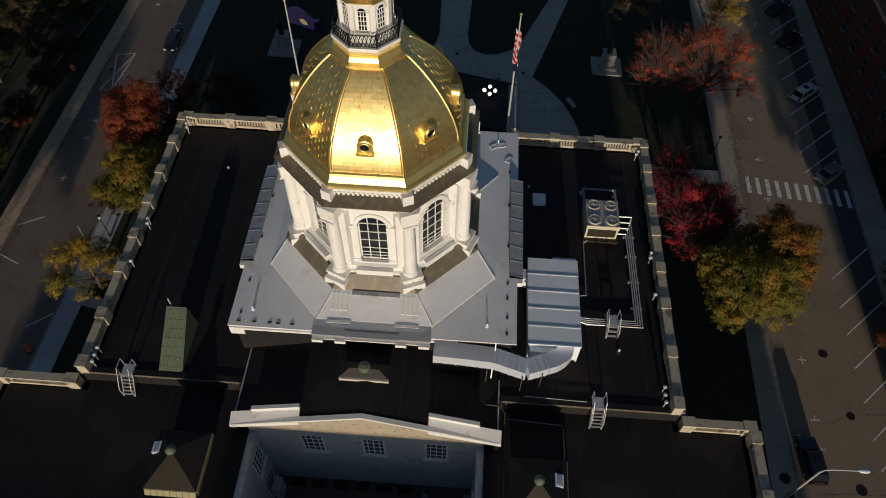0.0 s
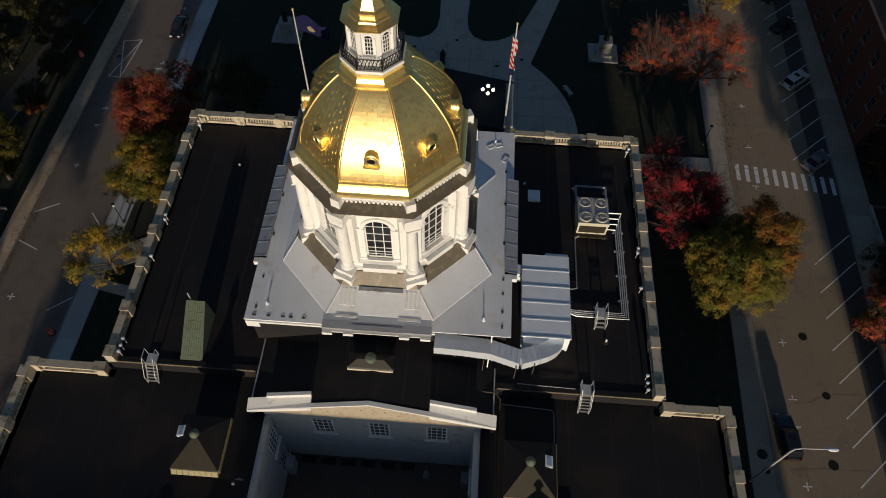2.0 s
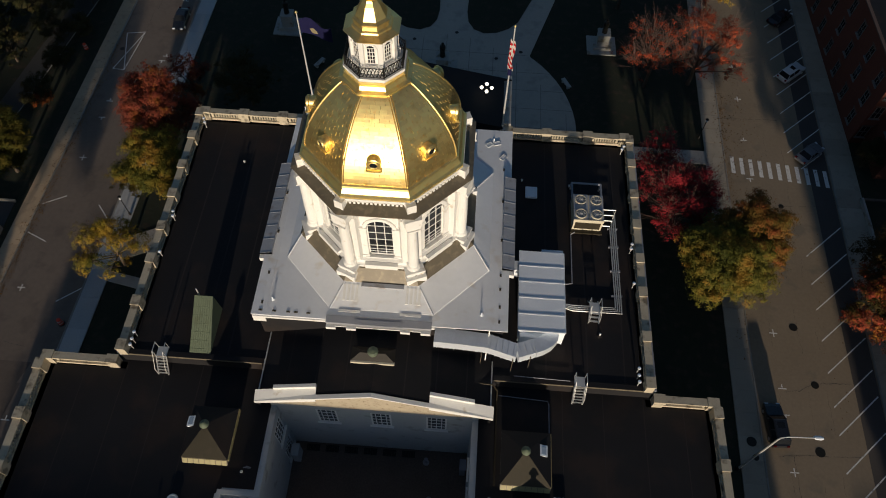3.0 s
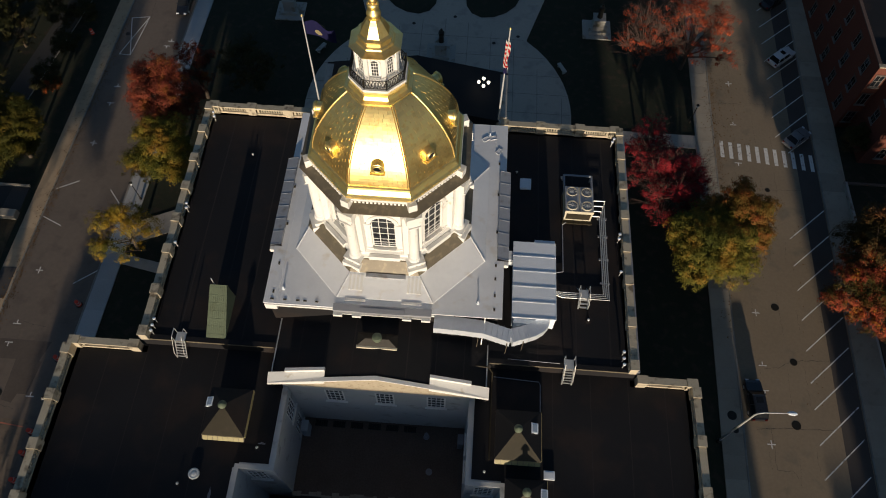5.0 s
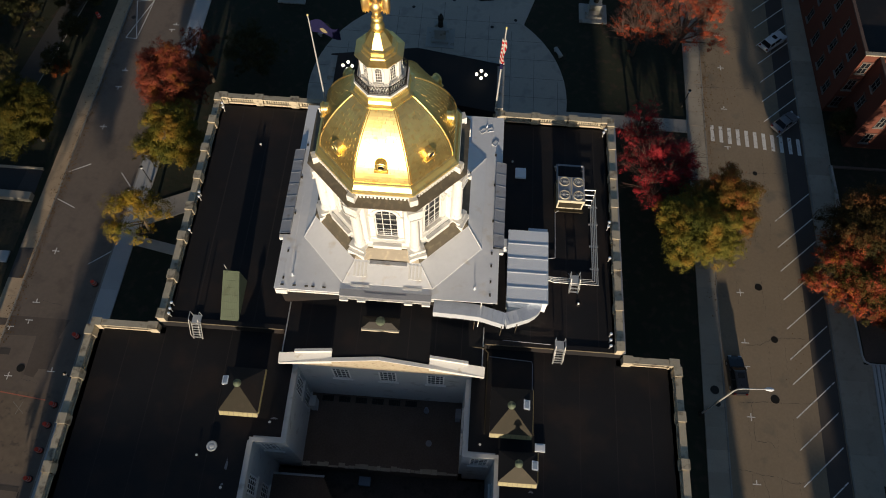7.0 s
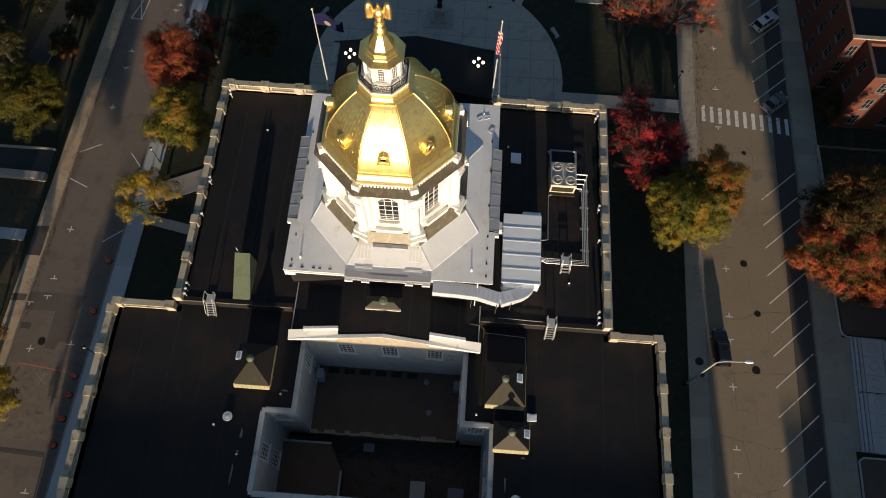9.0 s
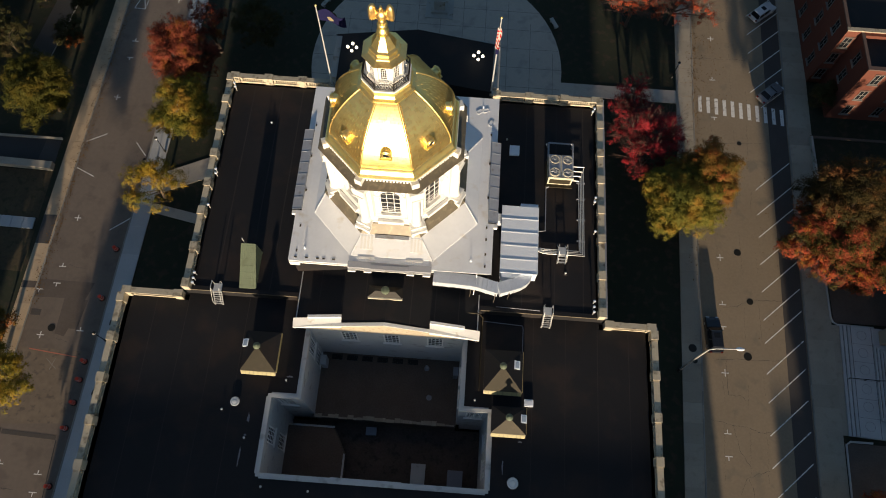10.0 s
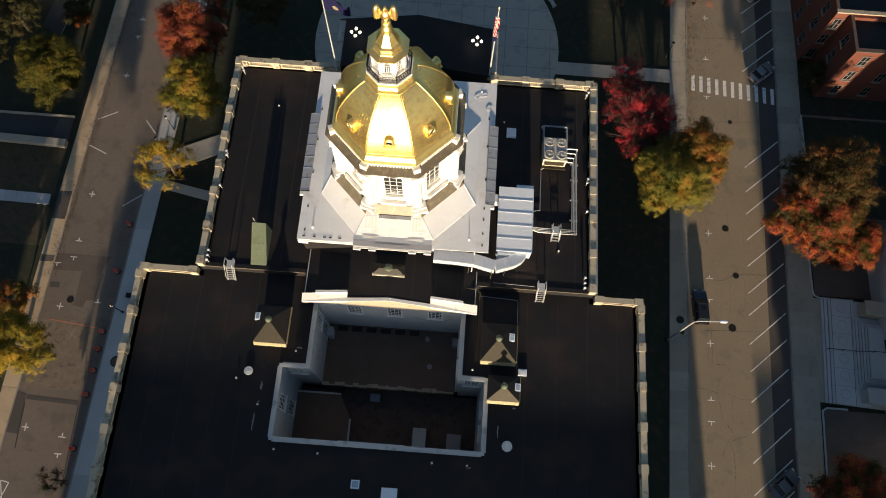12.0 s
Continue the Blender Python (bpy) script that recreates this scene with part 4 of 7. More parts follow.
# condenser with four fans
ac = thing("condenser", "beige rooftop condenser with four round fans on a steel frame", "air conditioner", (17.2, 3.2, ROOF))
part("frame", Mesh().box(15.8, 1.6, ROOF + .25, 18.7, 4.8, ROOF + .45).box(15.9, 1.7, ROOF, 16.1, 1.9, ROOF + .25).box(18.4, 1.7, ROOF, 18.6, 1.9, ROOF + .25).box(15.9, 4.5, ROOF, 16.1, 4.7, ROOF + .25).box(18.4, 4.5, ROOF, 18.6, 4.7, ROOF + .25), TANMETAL, ac)
part("casing", Mesh().box(15.95, 1.95, ROOF + .45, 18.55, 4.7, 23.4), CREAM, ac)
part("coil", Mesh().box(16.1, 1.93, ROOF + .65, 18.4, 1.95, 23.1), TANMETAL, ac, "finned coil face")
part("top_panel", Mesh().box(15.92, 1.92, 23.4, 17.18, 4.73, 23.47), COPING, ac)
part("top_panel", Mesh().box(17.32, 1.92, 23.4, 18.58, 4.73, 23.47), COPING, ac)
part("side_trim", Mesh().box(15.9, 1.88, 23.1, 18.6, 1.95, 23.5), CREAM, ac)
for fx in (16.55, 17.95):
    for fy in (2.55, 4.1):
        f = part("fan", Mesh().loft([[(fx + r * math.cos(2 * math.pi * j / 20), fy + r * math.sin(2 * math.pi * j / 20), z) for j in range(20)] for r, z in ((.52, 23.47), (.52, 23.62), (.44, 23.62), (.44, 23.5))], cap=False), CREAM, ac, "round fan guard")
        g = Mesh()
        for r in (.15, .3):
            g.loft([[(fx + (r + e) * math.cos(2 * math.pi * j / 20), fy + (r + e) * math.sin(2 * math.pi * j / 20), 23.6) for j in range(20)] for e in (0, .025)], cap=False)
        for j in range(8):
            a = math.pi * j / 4
            g.tube([(fx, fy, 23.6), (fx + .48 * math.cos(a), fy + .48 * math.sin(a), 23.6)], .012, 4)
        part("guard", g, STEEL, f)
        part("opening", Mesh().lathe([(.44, 23.475), (.44, 23.485)], 20, fx, fy), SHEET_GREY, f)
        part("hub", Mesh().lathe([(.12, 23.48), (.1, 23.58)], 10, fx, fy), STEEL, f)
stand = thing("steel_frame", "open square steel frame behind the condenser", "frame", (17.3, 5.9, ROOF))
fr = Mesh()
for a, b in (((16.0, 5.0), (16.0, 6.8)), ((16.0, 6.8), (18.7, 6.8)), ((18.7, 6.8), (18.7, 5.0))):
    fr.tube([(*a, ROOF + 1.0), (*b, ROOF + 1.0)], .11, 6)
part("rail", fr, SHEET_GREY, stand)
for p in ((16.0, 6.8), (18.7, 6.8), (16.0, 5.0), (18.7, 5.0)):
    part("post", Mesh().tube([(*p, ROOF), (*p, ROOF + 1.05)], .09, 6), SHEET_GREY, stand)

pipes = thing("pipework", "insulated white pipes running along the roof", "pipes", (19.5, -1, ROOF))
for i in range(4):
    o = .17 * i
    part("pipe", Mesh().tube([(18.6, 4.1 - .5 * i, 22.2 - .15 * i), (20.0 - o, 4.1 - .5 * i, 22.2 - .15 * i), (20.0 - o, 4.05 - .5 * i, ROOF + .25), (20.05 - o, -6.25 + o, ROOF + .25), (15.8, -6.25 + o, ROOF + .25), (14.75, -6.0 + o * .5, ROOF + .45)], .06, 6), STEEL, pipes)
part("pipe", Mesh().tube([(16.2, 1.6, ROOF + .5), (15.9, 1.5, ROOF + .2), (15.9, -3.6, ROOF + .2), (14.8, -3.8, ROOF + .2)], .06, 6), SHEET_GREY, pipes)
for y in (-4.5, -2, .5, 2.5):
    part("sleeper", Mesh().box(19.3, y - .08, ROOF, 20.2, y + .08, ROOF + .18), SHEET_GREY, pipes)


def roof_stairs(at, turn, rise, run, label, platform=True):
    ob = thing("roof_stairs", label, "stairs", at, "roof stairs", turn=turn)
    w, n = .85, max(3, round(rise / .24))
    for sx in (-1, 1):
        local("stringer", Mesh().tube([(sx * w / 2, 0, 0), (sx * w / 2, run, rise)], .055, 6), STEEL, ob)
        local("handrail", Mesh().tube([(sx * w / 2, 0, .1), (sx * w / 2, .02, .95), (sx * w / 2, run, rise + .95), (sx * w / 2, run + .8, rise + .95), (sx * w / 2, run + .8, rise)], .035, 6), STEEL, ob)
        local("post", Mesh().tube([(sx * w / 2, run, rise), (sx * w / 2, run, rise + .95)], .035, 6), STEEL, ob)
    for i in range(n):
        y, z = run * (i + .5) / n, rise * (i + .6) / n
        local("tread", Mesh().box(-w / 2, y - run / n * .3, z - .02, w / 2, y + run / n * .3, z + .02), STEEL, ob)
    if platform:
        local("platform", Mesh().box(-w / 2, run, rise - .04, w / 2, run + .85, rise), STEEL, ob)
    return ob


roof_stairs((-17.7, -13.95, LOW), 0, 1.55, .95, "white metal stairs with handrails over the roof step")
roof_stairs((16.3, -13.9, LOW), 0, 1.55, .9, "white metal stairs with handrails over the roof step")
s = roof_stairs((17.65, -7.2, ROOF), 0, .75, .75, "short metal stile with handrails over the roof pipes")
local("stringer", Mesh().tube([(-.42, 1.55, .75), (-.42, 2.1, .0)], .05, 6), STEEL, s)
local("stringer", Mesh().tube([(.42, 1.55, .75), (.42, 2.1, .0)], .05, 6), STEEL, s)


def cupola(x0, y0, x1, y1, base, eave, top, apex, label):
    """A square ventilator with louvred sides, pyramid hood and round cap."""
    ob = thing("roof_ventilator", label, "ventilator", ((x0 + x1) / 2, (y0 + y1) / 2, base), "roof ventilators")
    part("body", Mesh().box(x0 + .3, y0 + .3, base, x1 - .3, y1 - .3, eave), SLATE, ob)
    ax, ay = apex
    peak = (ax, ay, top)
    cs = [(x0, y0), (x1, y0), (x1, y1), (x0, y1)]
    part("soffit", Mesh().box(x0, y0, eave, x1, y1, eave + .06), SLATE, ob)
    for i in range(4):
        (px, py), (qx, qy) = cs[i], cs[(i + 1) % 4]
        tri_ = Mesh().add([(px, py, eave + .06), (qx, qy, eave + .06), peak, (px, py, eave + .1), (qx, qy, eave + .1), (ax, ay, top + .05)], [(0, 2, 1), (3, 4, 5), (0, 1, 4, 3), (1, 2, 5, 4), (2, 0, 3, 5)])
        # only the sunward slope is tan; shade on the others is coloured black
        part("hood_slope", tri_, TANMETAL if i == 0 else RUBBER, ob, "tan weathered copper slope" if i == 0 else "slope coloured black for its shade")
    part("eave_board", Mesh().loft([[(x0 + .02, y0, eave - .03), (x0 + .02, y0 + .1, eave - .03), (x0 + .02, y0 + .1, eave - .4), (x0 + .02, y0 - .26, eave - .4)], [(x1 - .02, y0, eave - .03), (x1 - .02, y0 + .1, eave - .03), (x1 - .02, y0 + .1, eave - .4), (x1 - .02, y0 - .26, eave - .4)]]), SLATE, ob, "dark backing under the eave")
    part("eave_board", Mesh().box(x1 - .06, y0 + .06, eave - .35, x1 + .06, y1, eave - .004), EAVE, ob)
    n = 8
    for i in range(n):
        u0, u1 = x0 + .05 + (x1 - x0 - .1) * i / n + .025, x0 + .05 + (x1 - x0 - .1) * (i + 1) / n - .025
        part("eave_panel", Mesh().loft([[(u, y0 - .03, eave - .03), (u, y0 + .02, eave - .05), (u, y0 - .24, eave - .4), (u, y0 - .29, eave - .38)] for u in (u0, u1)]), EAVE, ob, "olive-yellow eave panel")
    n = int((x1 - x0) / .42)
    for i in range(n):
        x = x0 + .3 + (x1 - x0 - .6) * (i + .5) / n
        part("louvre", Mesh().box(x - .05, y0 + .22, base + .3, x + .05, y0 + .3, eave - .36), TANMETAL, ob)
    c = part("cap", Mesh().lathe([(.2, top - .15), (.2, top + .1), (.36, top + .14), (.36, top + .2), (.2, top + .38), (.05, top + .46)], 14, ax, ay), COPPER, ob, "round green copper cap")
    return ob


cupola(-13.9, -20.9, -10.4, -16.9, LOW, 21.6, 22.9, (-12.3, -18.7), "large square roof ventilator with a tan pyramid hood")
cupola(10.1, -21.1, 13.9, -17.0, LOW, 21.5, 22.9, (11.85, -18.9), "large square roof ventilator with a tan pyramid hood")
cupola(11.0, -25.1, 14.4, -22.5, LOW, 21.3, 22.4, (12.65, -23.7), "small roof ventilator with a tan pyramid hood")
# hooded vent astride the link's ridge
HOOD = material("dark bronze sheet hood", (0.02, 0.016, 0.011), 0.6, vary=0.25, size=.6, grain=0.15, fine=5, spec=0.3)
rv = thing("ridge_ventilator", "low hipped tan copper vent with a round green cap", "ventilator", (-.2, -12.7, 24.3))
part("hood", Mesh().loft([[(-1.9, -13.3, 24.35), (1.5, -13.3, 24.35), (1.5, -12.1, 24.35), (-1.9, -12.1, 24.35)], [(-1.2, -12.8, 24.85), (.8, -12.8, 24.85), (.8, -12.6, 24.85), (-1.2, -12.6, 24.85)]]), HOOD, rv)
part("base", Mesh().box(-1.6, -13.1, 23.3, 1.2, -12.3, 24.35), SLATE, rv)
part("sill", Mesh().box(-1.9, -13.42, 24.1, 1.5, -13.2, 24.36), CREAM, rv, "pale lower edge")
part("cap", Mesh().lathe([(.34, 24.6), (.42, 24.9), (.42, 25.0), (.3, 25.12), (.05, 25.18)], 16, -.2, -12.7), COPPER, rv, "round green cap")

# green copper box
gb = thing("roof_hatch", "long pale-green copper roof bulkhead with ribbed cover", "bulkhead", (-14.5, -10.3, ROOF))
BT = lambda y: ROOF + .12 + (y + 12.45) / 4.1 * 2.2
part("body", Mesh().loft([[(-15.6, -12.45, ROOF), (-13.8, -12.45, ROOF), (-13.8, -8.3, ROOF), (-15.6, -8.3, ROOF)], [(-15.52, -12.45, BT(-12.45)), (-14.0, -12.45, BT(-12.45)), (-14.0, -8.35, BT(-8.35)), (-15.52, -8.35, BT(-8.35))]]), COPPER, gb)
for i in range(9):
    x = -15.5 + .18 * i
    part("rib", Mesh().loft([[(x, y, BT(y) + k), (x + .03, y, BT(y) + k), (x + .03, y, BT(y) - .02), (x, y, BT(y) - .02)] for y, k in ((-12.42, .035), (-8.38, .035))]), COPPER, gb)
for i in range(7):
    y = -12.2 + .6 * i
    part("seam", Mesh().loft([[(x, y, BT(y) - .02), (x, y + .03, BT(y + .03) - .02), (x, y + .03, BT(y + .03) + .022), (x, y, BT(y) + .022)] for x in (-15.52, -14.0)]), COPPER, gb)
part("vent_pipe", Mesh().lathe([(.05, ROOF), (.05, 24.4)], 8, -15.3, -8.1), STEEL, gb)


def small_vent(x, y, z, r=.16, h=.45, label="small round metal roof vent", mat=STEEL):
    ob = thing("roof_vent", label, "vent", (x, y, z), "small roof vents")
    local("pipe", Mesh().lathe([(r * .6, 0), (r * .6, h * .7)], 10), mat, ob)
    local("cap", Mesh().lathe([(r, h * .65), (r * 1.1, h * .8), (r * .5, h)], 10), mat, ob)
    local("flashing", Mesh().lathe([(r * 2.2, 0), (r * 2.0, .03), (r * .8, .08)], 10), RUBBER if mat is STEEL else mat, ob)
    return ob


for x, y in ((-15.4, -24.6), (-12.75, -27.15), (-10.4, -31.5), (-5.9, -31.6), (-9.55, -21.3), (5.8, -31.7), (9.4, -31.7), (9.4, -21.9)):
    small_vent(x, y, LOW, .11, .34, "small pale metal roof vent", STEEL)
for x, y in ((-15.33, 7.33), (11.4, 7.3), (15.9, 7.0), (18.1, -8.3)):
    small_vent(x, y, ROOF, .11, .4)
for x, y in ((-8.6, -9.0), (8.0, -9.1), (6.0, 9.2), (8.4, 8.8)):
    small_vent(x, y, EV, .07, .35, "small pipe vent on the sheet-metal roof", UNIT)


def sun_tube(x, y, r):
    ob = thing("skylight", "round flat white skylight with a ringed lid", "skylight", (x, y, LOW), "round skylights")
    local("curb", Mesh().lathe([(r, 0), (r, .18), (r * 1.12, .18), (r * 1.12, .22)], 20), STEEL, ob)
    local("dome", Mesh().lathe([(r * 1.08, .22), (r * 1.0, .25), (r * .74, .26), (r * .70, .235), (r * .6, .235), (r * .56, .27), (r * .3, .285), (r * .05, .29)], 24), WHITE, ob, smooth=True)


sun_tube(-14.25, -23.75, .42)
sun_tube(13.4, -29.5, .49)


def box_skylight(x, y, z, w, d, label="small framed glass skylight", tilt=0.0, turn=0.0, slope=0.0):
    ob = thing("skylight", label, "skylight", (x, y, z), "square skylights", turn=turn)
    ob.matrix_basis = pose(x, y, z, 0, slope, turn)
    local("curb", Mesh().box(-w / 2, -d / 2, 0, w / 2, d / 2, .25), UNIT, ob)
    local("pane", Mesh().box(-w / 2 + .12, -d / 2 + .12, .25, w / 2 - .12, d / 2 - .12, .27), SKYLIGHT if tilt == 0 else UNIT, ob)
    return ob


box_skylight(-13.65, -18.2, 21.72, .65, .8, slope=-24)
box_skylight(13.2, -18.5, 21.86, .65, .85, slope=24)
box_skylight(14.05, -23.6, 21.38, .65, .8, slope=22)
box_skylight(-1.75, -34.3, LOW, .85, .85)
box_skylight(12.3, 6.0, ROOF, 1.1, 1.2, "white square roof hatch", 1)
box_skylight(1.75, -35.1, LOW, 1.6, 1.4, "large white roof hatch", 1)
box_skylight(14.75, -21.8, LOW, .9, .7, "small white vent box", 1)

# conduit along the lower roof
cd = thing("conduit", "thin metal conduit along the roof edge", "conduit", (9.8, -16, LOW))
part("pipe", Mesh().tube([(7.4, -13.4, GE + .3), (9.3, -13.4, GE + .1), (9.75, -13.5, LOW + .6), (9.75, -14.2, LOW + .2), (9.75, -20.9, LOW + .15)], .07, 6), TANMETAL, cd)
part("pipe", Mesh().tube([(9.9, -13.7, LOW + .12), (13.9, -13.9, LOW + .12), (14.0, -14.2, LOW + .12), (14.0, -18.0, LOW + .12)], .04, 6), SHEET_GREY, cd)
part("pipe", Mesh().tube([(11.0, -12.5, ROOF + .2), (15.5, -12.6, ROOF + .2)], .03, 6), SHEET_GREY, cd)

# gear on the pale deck: clips along the eaves, white pads before the drum
for x, y in [(-9.4, y) for y in (-9.3, -6.6, -2.6, 1.4, 5.2)] + [(9.4, y) for y in (-9.6, -8.3, -6.7, -5.4, -2.0, 2.0, 5.5)] + [(x, -10.0) for x in (-9.4, -8.3, -7.2, -6.6, -5.6)]:
    if x == -9.4 and y == -9.3:
        clip = thing("anchor_bracket", "small dark metal bracket on the sheet-metal roof", "bracket", (x, y, EV), "roof brackets")
        local("plate", Mesh().box(-.08, -.15, 0, .08, .15, .03), SLATE, clip)
        local("bolt", Mesh().lathe([(.05, .03), (.05, .05)], 6), IRON, clip)
    else:
        copy_thing(clip, pose(x, y, EV, 0, 0, 90 if y == -10.0 else 0))
SLOPE = (25.8 - EV - .03) / (9.45 - 7.15)
for sx in (-1, 1):
    for i in range(4):
        x = sx * 2.5 + (i - 1.5) * .33
        part("slat", Mesh().loft([[(x - .09, y, EV + .03 + (9.48 + y) * SLOPE + k), (x + .09, y, EV + .03 + (9.48 + y) * SLOPE + k)][::1] + [(x + .09, y, EV - .02 + (9.48 + y) * SLOPE), (x - .09, y, EV - .02 + (9.48 + y) * SLOPE)] for y, k in ((-8.75, .06), (-7.45, .06))]), WHITE, attic, "white wooden slat")
    part("pad", Mesh().box(sx * 2.4 - .85, -9.72, EV, sx * 2.4 + .85, -9.5, EV + .1), WHITE, attic)
part("threshold", Mesh().box(-1.7, -7.62, EV + .35, 1.7, -7.26, EV + .6), COPING, attic, "blue-grey step at the drum")
part("downpipe", Mesh().tube([(8.55, -11.7, 22.5), (8.7, -10.2, EV - .3)], .05, 6), STEEL, attic)

# small trays on the pale deck
for x, y, a in ((8.0, 8.3, 40), (9.3, 6.9, 55), (8.7, 8.5, 20)):
    tr_ = thing("roof_tray", "small pale sheet-metal tray on the deck", "tray", (x, y, EV), "trays on the deck", turn=a)
    local("plate", Mesh().box(-.3, -.2, 0, .3, .2, .04), SHEET, tr_)
    local("rim", Mesh().tube([(-.3, -.2, .05), (.3, -.2, .05), (.3, .2, .05), (-.3, .2, .05), (-.3, -.2, .05)], .018, 5), STEEL, tr_)

# front lamps and flag poles
for x, y in ((7.5, 16.3), (-6.95, 16.3)):
    lc = thing("lamp_cluster", "cluster of four lit white globes on an iron post", "lamp", (x, y, 23.3), "lamp clusters on the portico")
    local("post", Mesh().tube([(0, 0, 0), (0, 0, 1.0)], .08, 8), IRON, lc)
    local("arm", Mesh().tube([(-.5, 0, .95), (.5, 0, .95)], .04, 6), IRON, lc)
    local("arm", Mesh().tube([(0, -.5, .95), (0, .5, .95)], .04, 6), IRON, lc)
    for dx, dy in ((.5, 0), (-.5, 0), (0, .5), (0, -.5)):
        local("globe", Mesh().lathe([(.05, 1.0), (.14, 1.05), (.19, 1.17), (.14, 1.3), (.05, 1.36)], 12, dx, dy), LAMP_ON, lc, "lit white globe", smooth=True)


def flag(x, y, z0, z1, label, stripes):
    ob = thing("flagpole", label, "flagpole", (x, y, z0), "flagpoles")
    local("pole", Mesh().tube([(0, 0, 0), (0, 0, z1 - z0)], [.1, .055], 8), STEEL, ob)
    local("finial", Mesh().lathe([(.02, z1 - z0), (.14, z1 - z0 + .12), (.02, z1 - z0 + .26)], 10), GOLD, ob)
    local("collar", Mesh().lathe([(.3, 0), (.3, .4), (.16, .5)], 10), GRANITE, ob)
    return ob


RED_CLOTH = material("red cloth", (0.36, 0.012, 0.016), 0.9, spec=0.1)
WHITE_CLOTH = material("white cloth", (0.5, 0.47, 0.44), 0.9, spec=0.1)
BLUE_CLOTH = material("dark blue cloth", (0.012, 0.012, 0.045), 0.9, spec=0.05)
GOLD_CLOTH = material("yellow emblem cloth", (0.2, 0.165, 0.085), 0.8)
FX, FY = 9.25, 12.6
us = flag(FX, FY, 22.5, 35.3, "tall white flagpole with a limp striped national flag", True)
for i in range(11):
    m = Mesh()
    rows_ = []
    for j in range(9):
        u = j / 8
        for v in (i / 11, (i + 1) / 11):
            px = -.24 + .42 * u + .1 * math.sin(v * 8) * u
            py = -.16 * math.sin(u * 5 + v * 6) - .05
            rows_.append((px, py, 11.7 - 3.4 * v - .5 * u))
    f = [(2 * j, 2 * j + 1, 2 * j + 3, 2 * j + 2) for j in range(8)]
    k = len(rows_)
    m.add(rows_ + [(a, b + .02, c) for a, b, c in rows_], f + [tuple(q + k for q in reversed(t)) for t in f])
    local("stripe", m, RED_CLOTH if i % 2 else WHITE_CLOTH, us)
local("canton", Mesh().box(-.16, -.24, 7.6, .16, -.14, 8.3), BLUE_CLOTH, us)
st = flag(-8.9, 12.2, 22.5, 35.7, "tall white flagpole with a dark blue state flag", False)
m = Mesh()
top = []
for i in range(11):
    for j in range(7):
        u, v = i / 10, j / 6
        top.append((.1 + 2.6 * u, .5 * math.sin(u * 6) * u + .2 * u, 12.6 - 1.5 * v - .9 * u * u + .15 * math.sin(u * 7 + v * 2)))
f = [(i * 7 + j, i * 7 + j + 1, (i + 1) * 7 + j + 1, (i + 1) * 7 + j) for i in range(10) for j in range(6)]
m.add(top + [(a, b + .02, c) for a, b, c in top], f + [tuple(q + len(top) for q in reversed(t)) for t in f])
local("cloth", m, BLUE_CLOTH, st, "dark blue cloth")
local("emblem", Mesh().lathe([(.3, 0), (.5, 0), (.5, .03), (.3, .03)], 18).lathe([(.24, -.002), (.24, .02)], 14).data("emblem", GOLD_CLOTH), None, st, "round yellow emblem").matrix_basis = pose(1.35, .25, 11.55, 70, 0, 0)

# pale scuffs and drips on the lower roof
random.seed(9)
for cx, cy, w, h in ((-12.7, -25.2, .3, 1.2), (-12.75, -27.0, .35, .6), (-13.0, -28.9, .22, 2.2), (-9.2, -20.9, .8, .25), (9.6, -31.9, 1.0, .15), (12.4, -28.0, .18, 2.0), (14.0, -25.6, .5, .25)):
    pts = []
    for i in range(10):
        a = 2 * math.pi * i / 10
        k = random.uniform(.5, 1.1)
        pts.append((cx + w * k * math.cos(a) * .5, cy + h * k * math.sin(a) * .5))
    part("scuff", Mesh().prism(pts, LOW - .004, LOW + .005), bpy.data.materials.get("pale scuff") or material("pale scuff", (0.2, 0.2, 0.21), 0.8, vary=0.4, size=.4, grain=0.5, fine=5), house)

# plant in the court
for x, y, z, w, d, h, lab in ((-1.6, -24.2, LF, 1.1, .8, 1.0, "dark metal cabinet in the court"), (4.1, -28.6, LF, 1.5, 2.2, 2.0, "pale grey plant unit in the court"), (8.2, -28.8, LF, 1.6, 1.8, 1.6, "dark grey plant unit in the court"), (-7.4, -17.3, UF, .6, 1.0, 2.2, "pale cabinet against the court wall"), (7.5, -17.5, UF, .5, .9, 2.0, "grey cabinet against the court wall")):
    ob = thing("plant_unit", lab, "machine", (x, y, z), "plant in the court")
    mt_ = COURT_PAINT if "pale" in lab else SHEET_GREY
    local("casing", Mesh().box(-w / 2, -d / 2, .1, w / 2, d / 2, h), mt_, ob)
    local("lid", Mesh().box(-w / 2 - .04, -d / 2 - .04, h, w / 2 + .04, d / 2 + .04, h + .08), mt_, ob)
    local("foot", Mesh().box(-w / 2 + .1, -d / 2 + .1, 0, w / 2 - .1, d / 2 - .1, .1), IRON, ob)
for i in range(6):
    x = -6.2 + 1.75 * i
    ob = thing("window_well", "dark grating at the foot of the court wall", "grating", (x, -16.4, UF), "gratings at the court wall")
    local("frame", Mesh().box(-.6, -.3, 0, .6, .3, .12), IRON, ob)
    for k in range(5):
        local("bar", Mesh().box(-.55 + .24 * k, -.28, .12, -.5 + .24 * k, .28, .15), BRONZE, ob)
mv = thing("floor_drain", "round metal drain on the court floor", "drain", (4.7, -20.3, UF))
local("ring", Mesh().lathe([(.32, 0), (.32, .1), (.22, .1), (.22, .02)], 14), SHEET_GREY, mv)
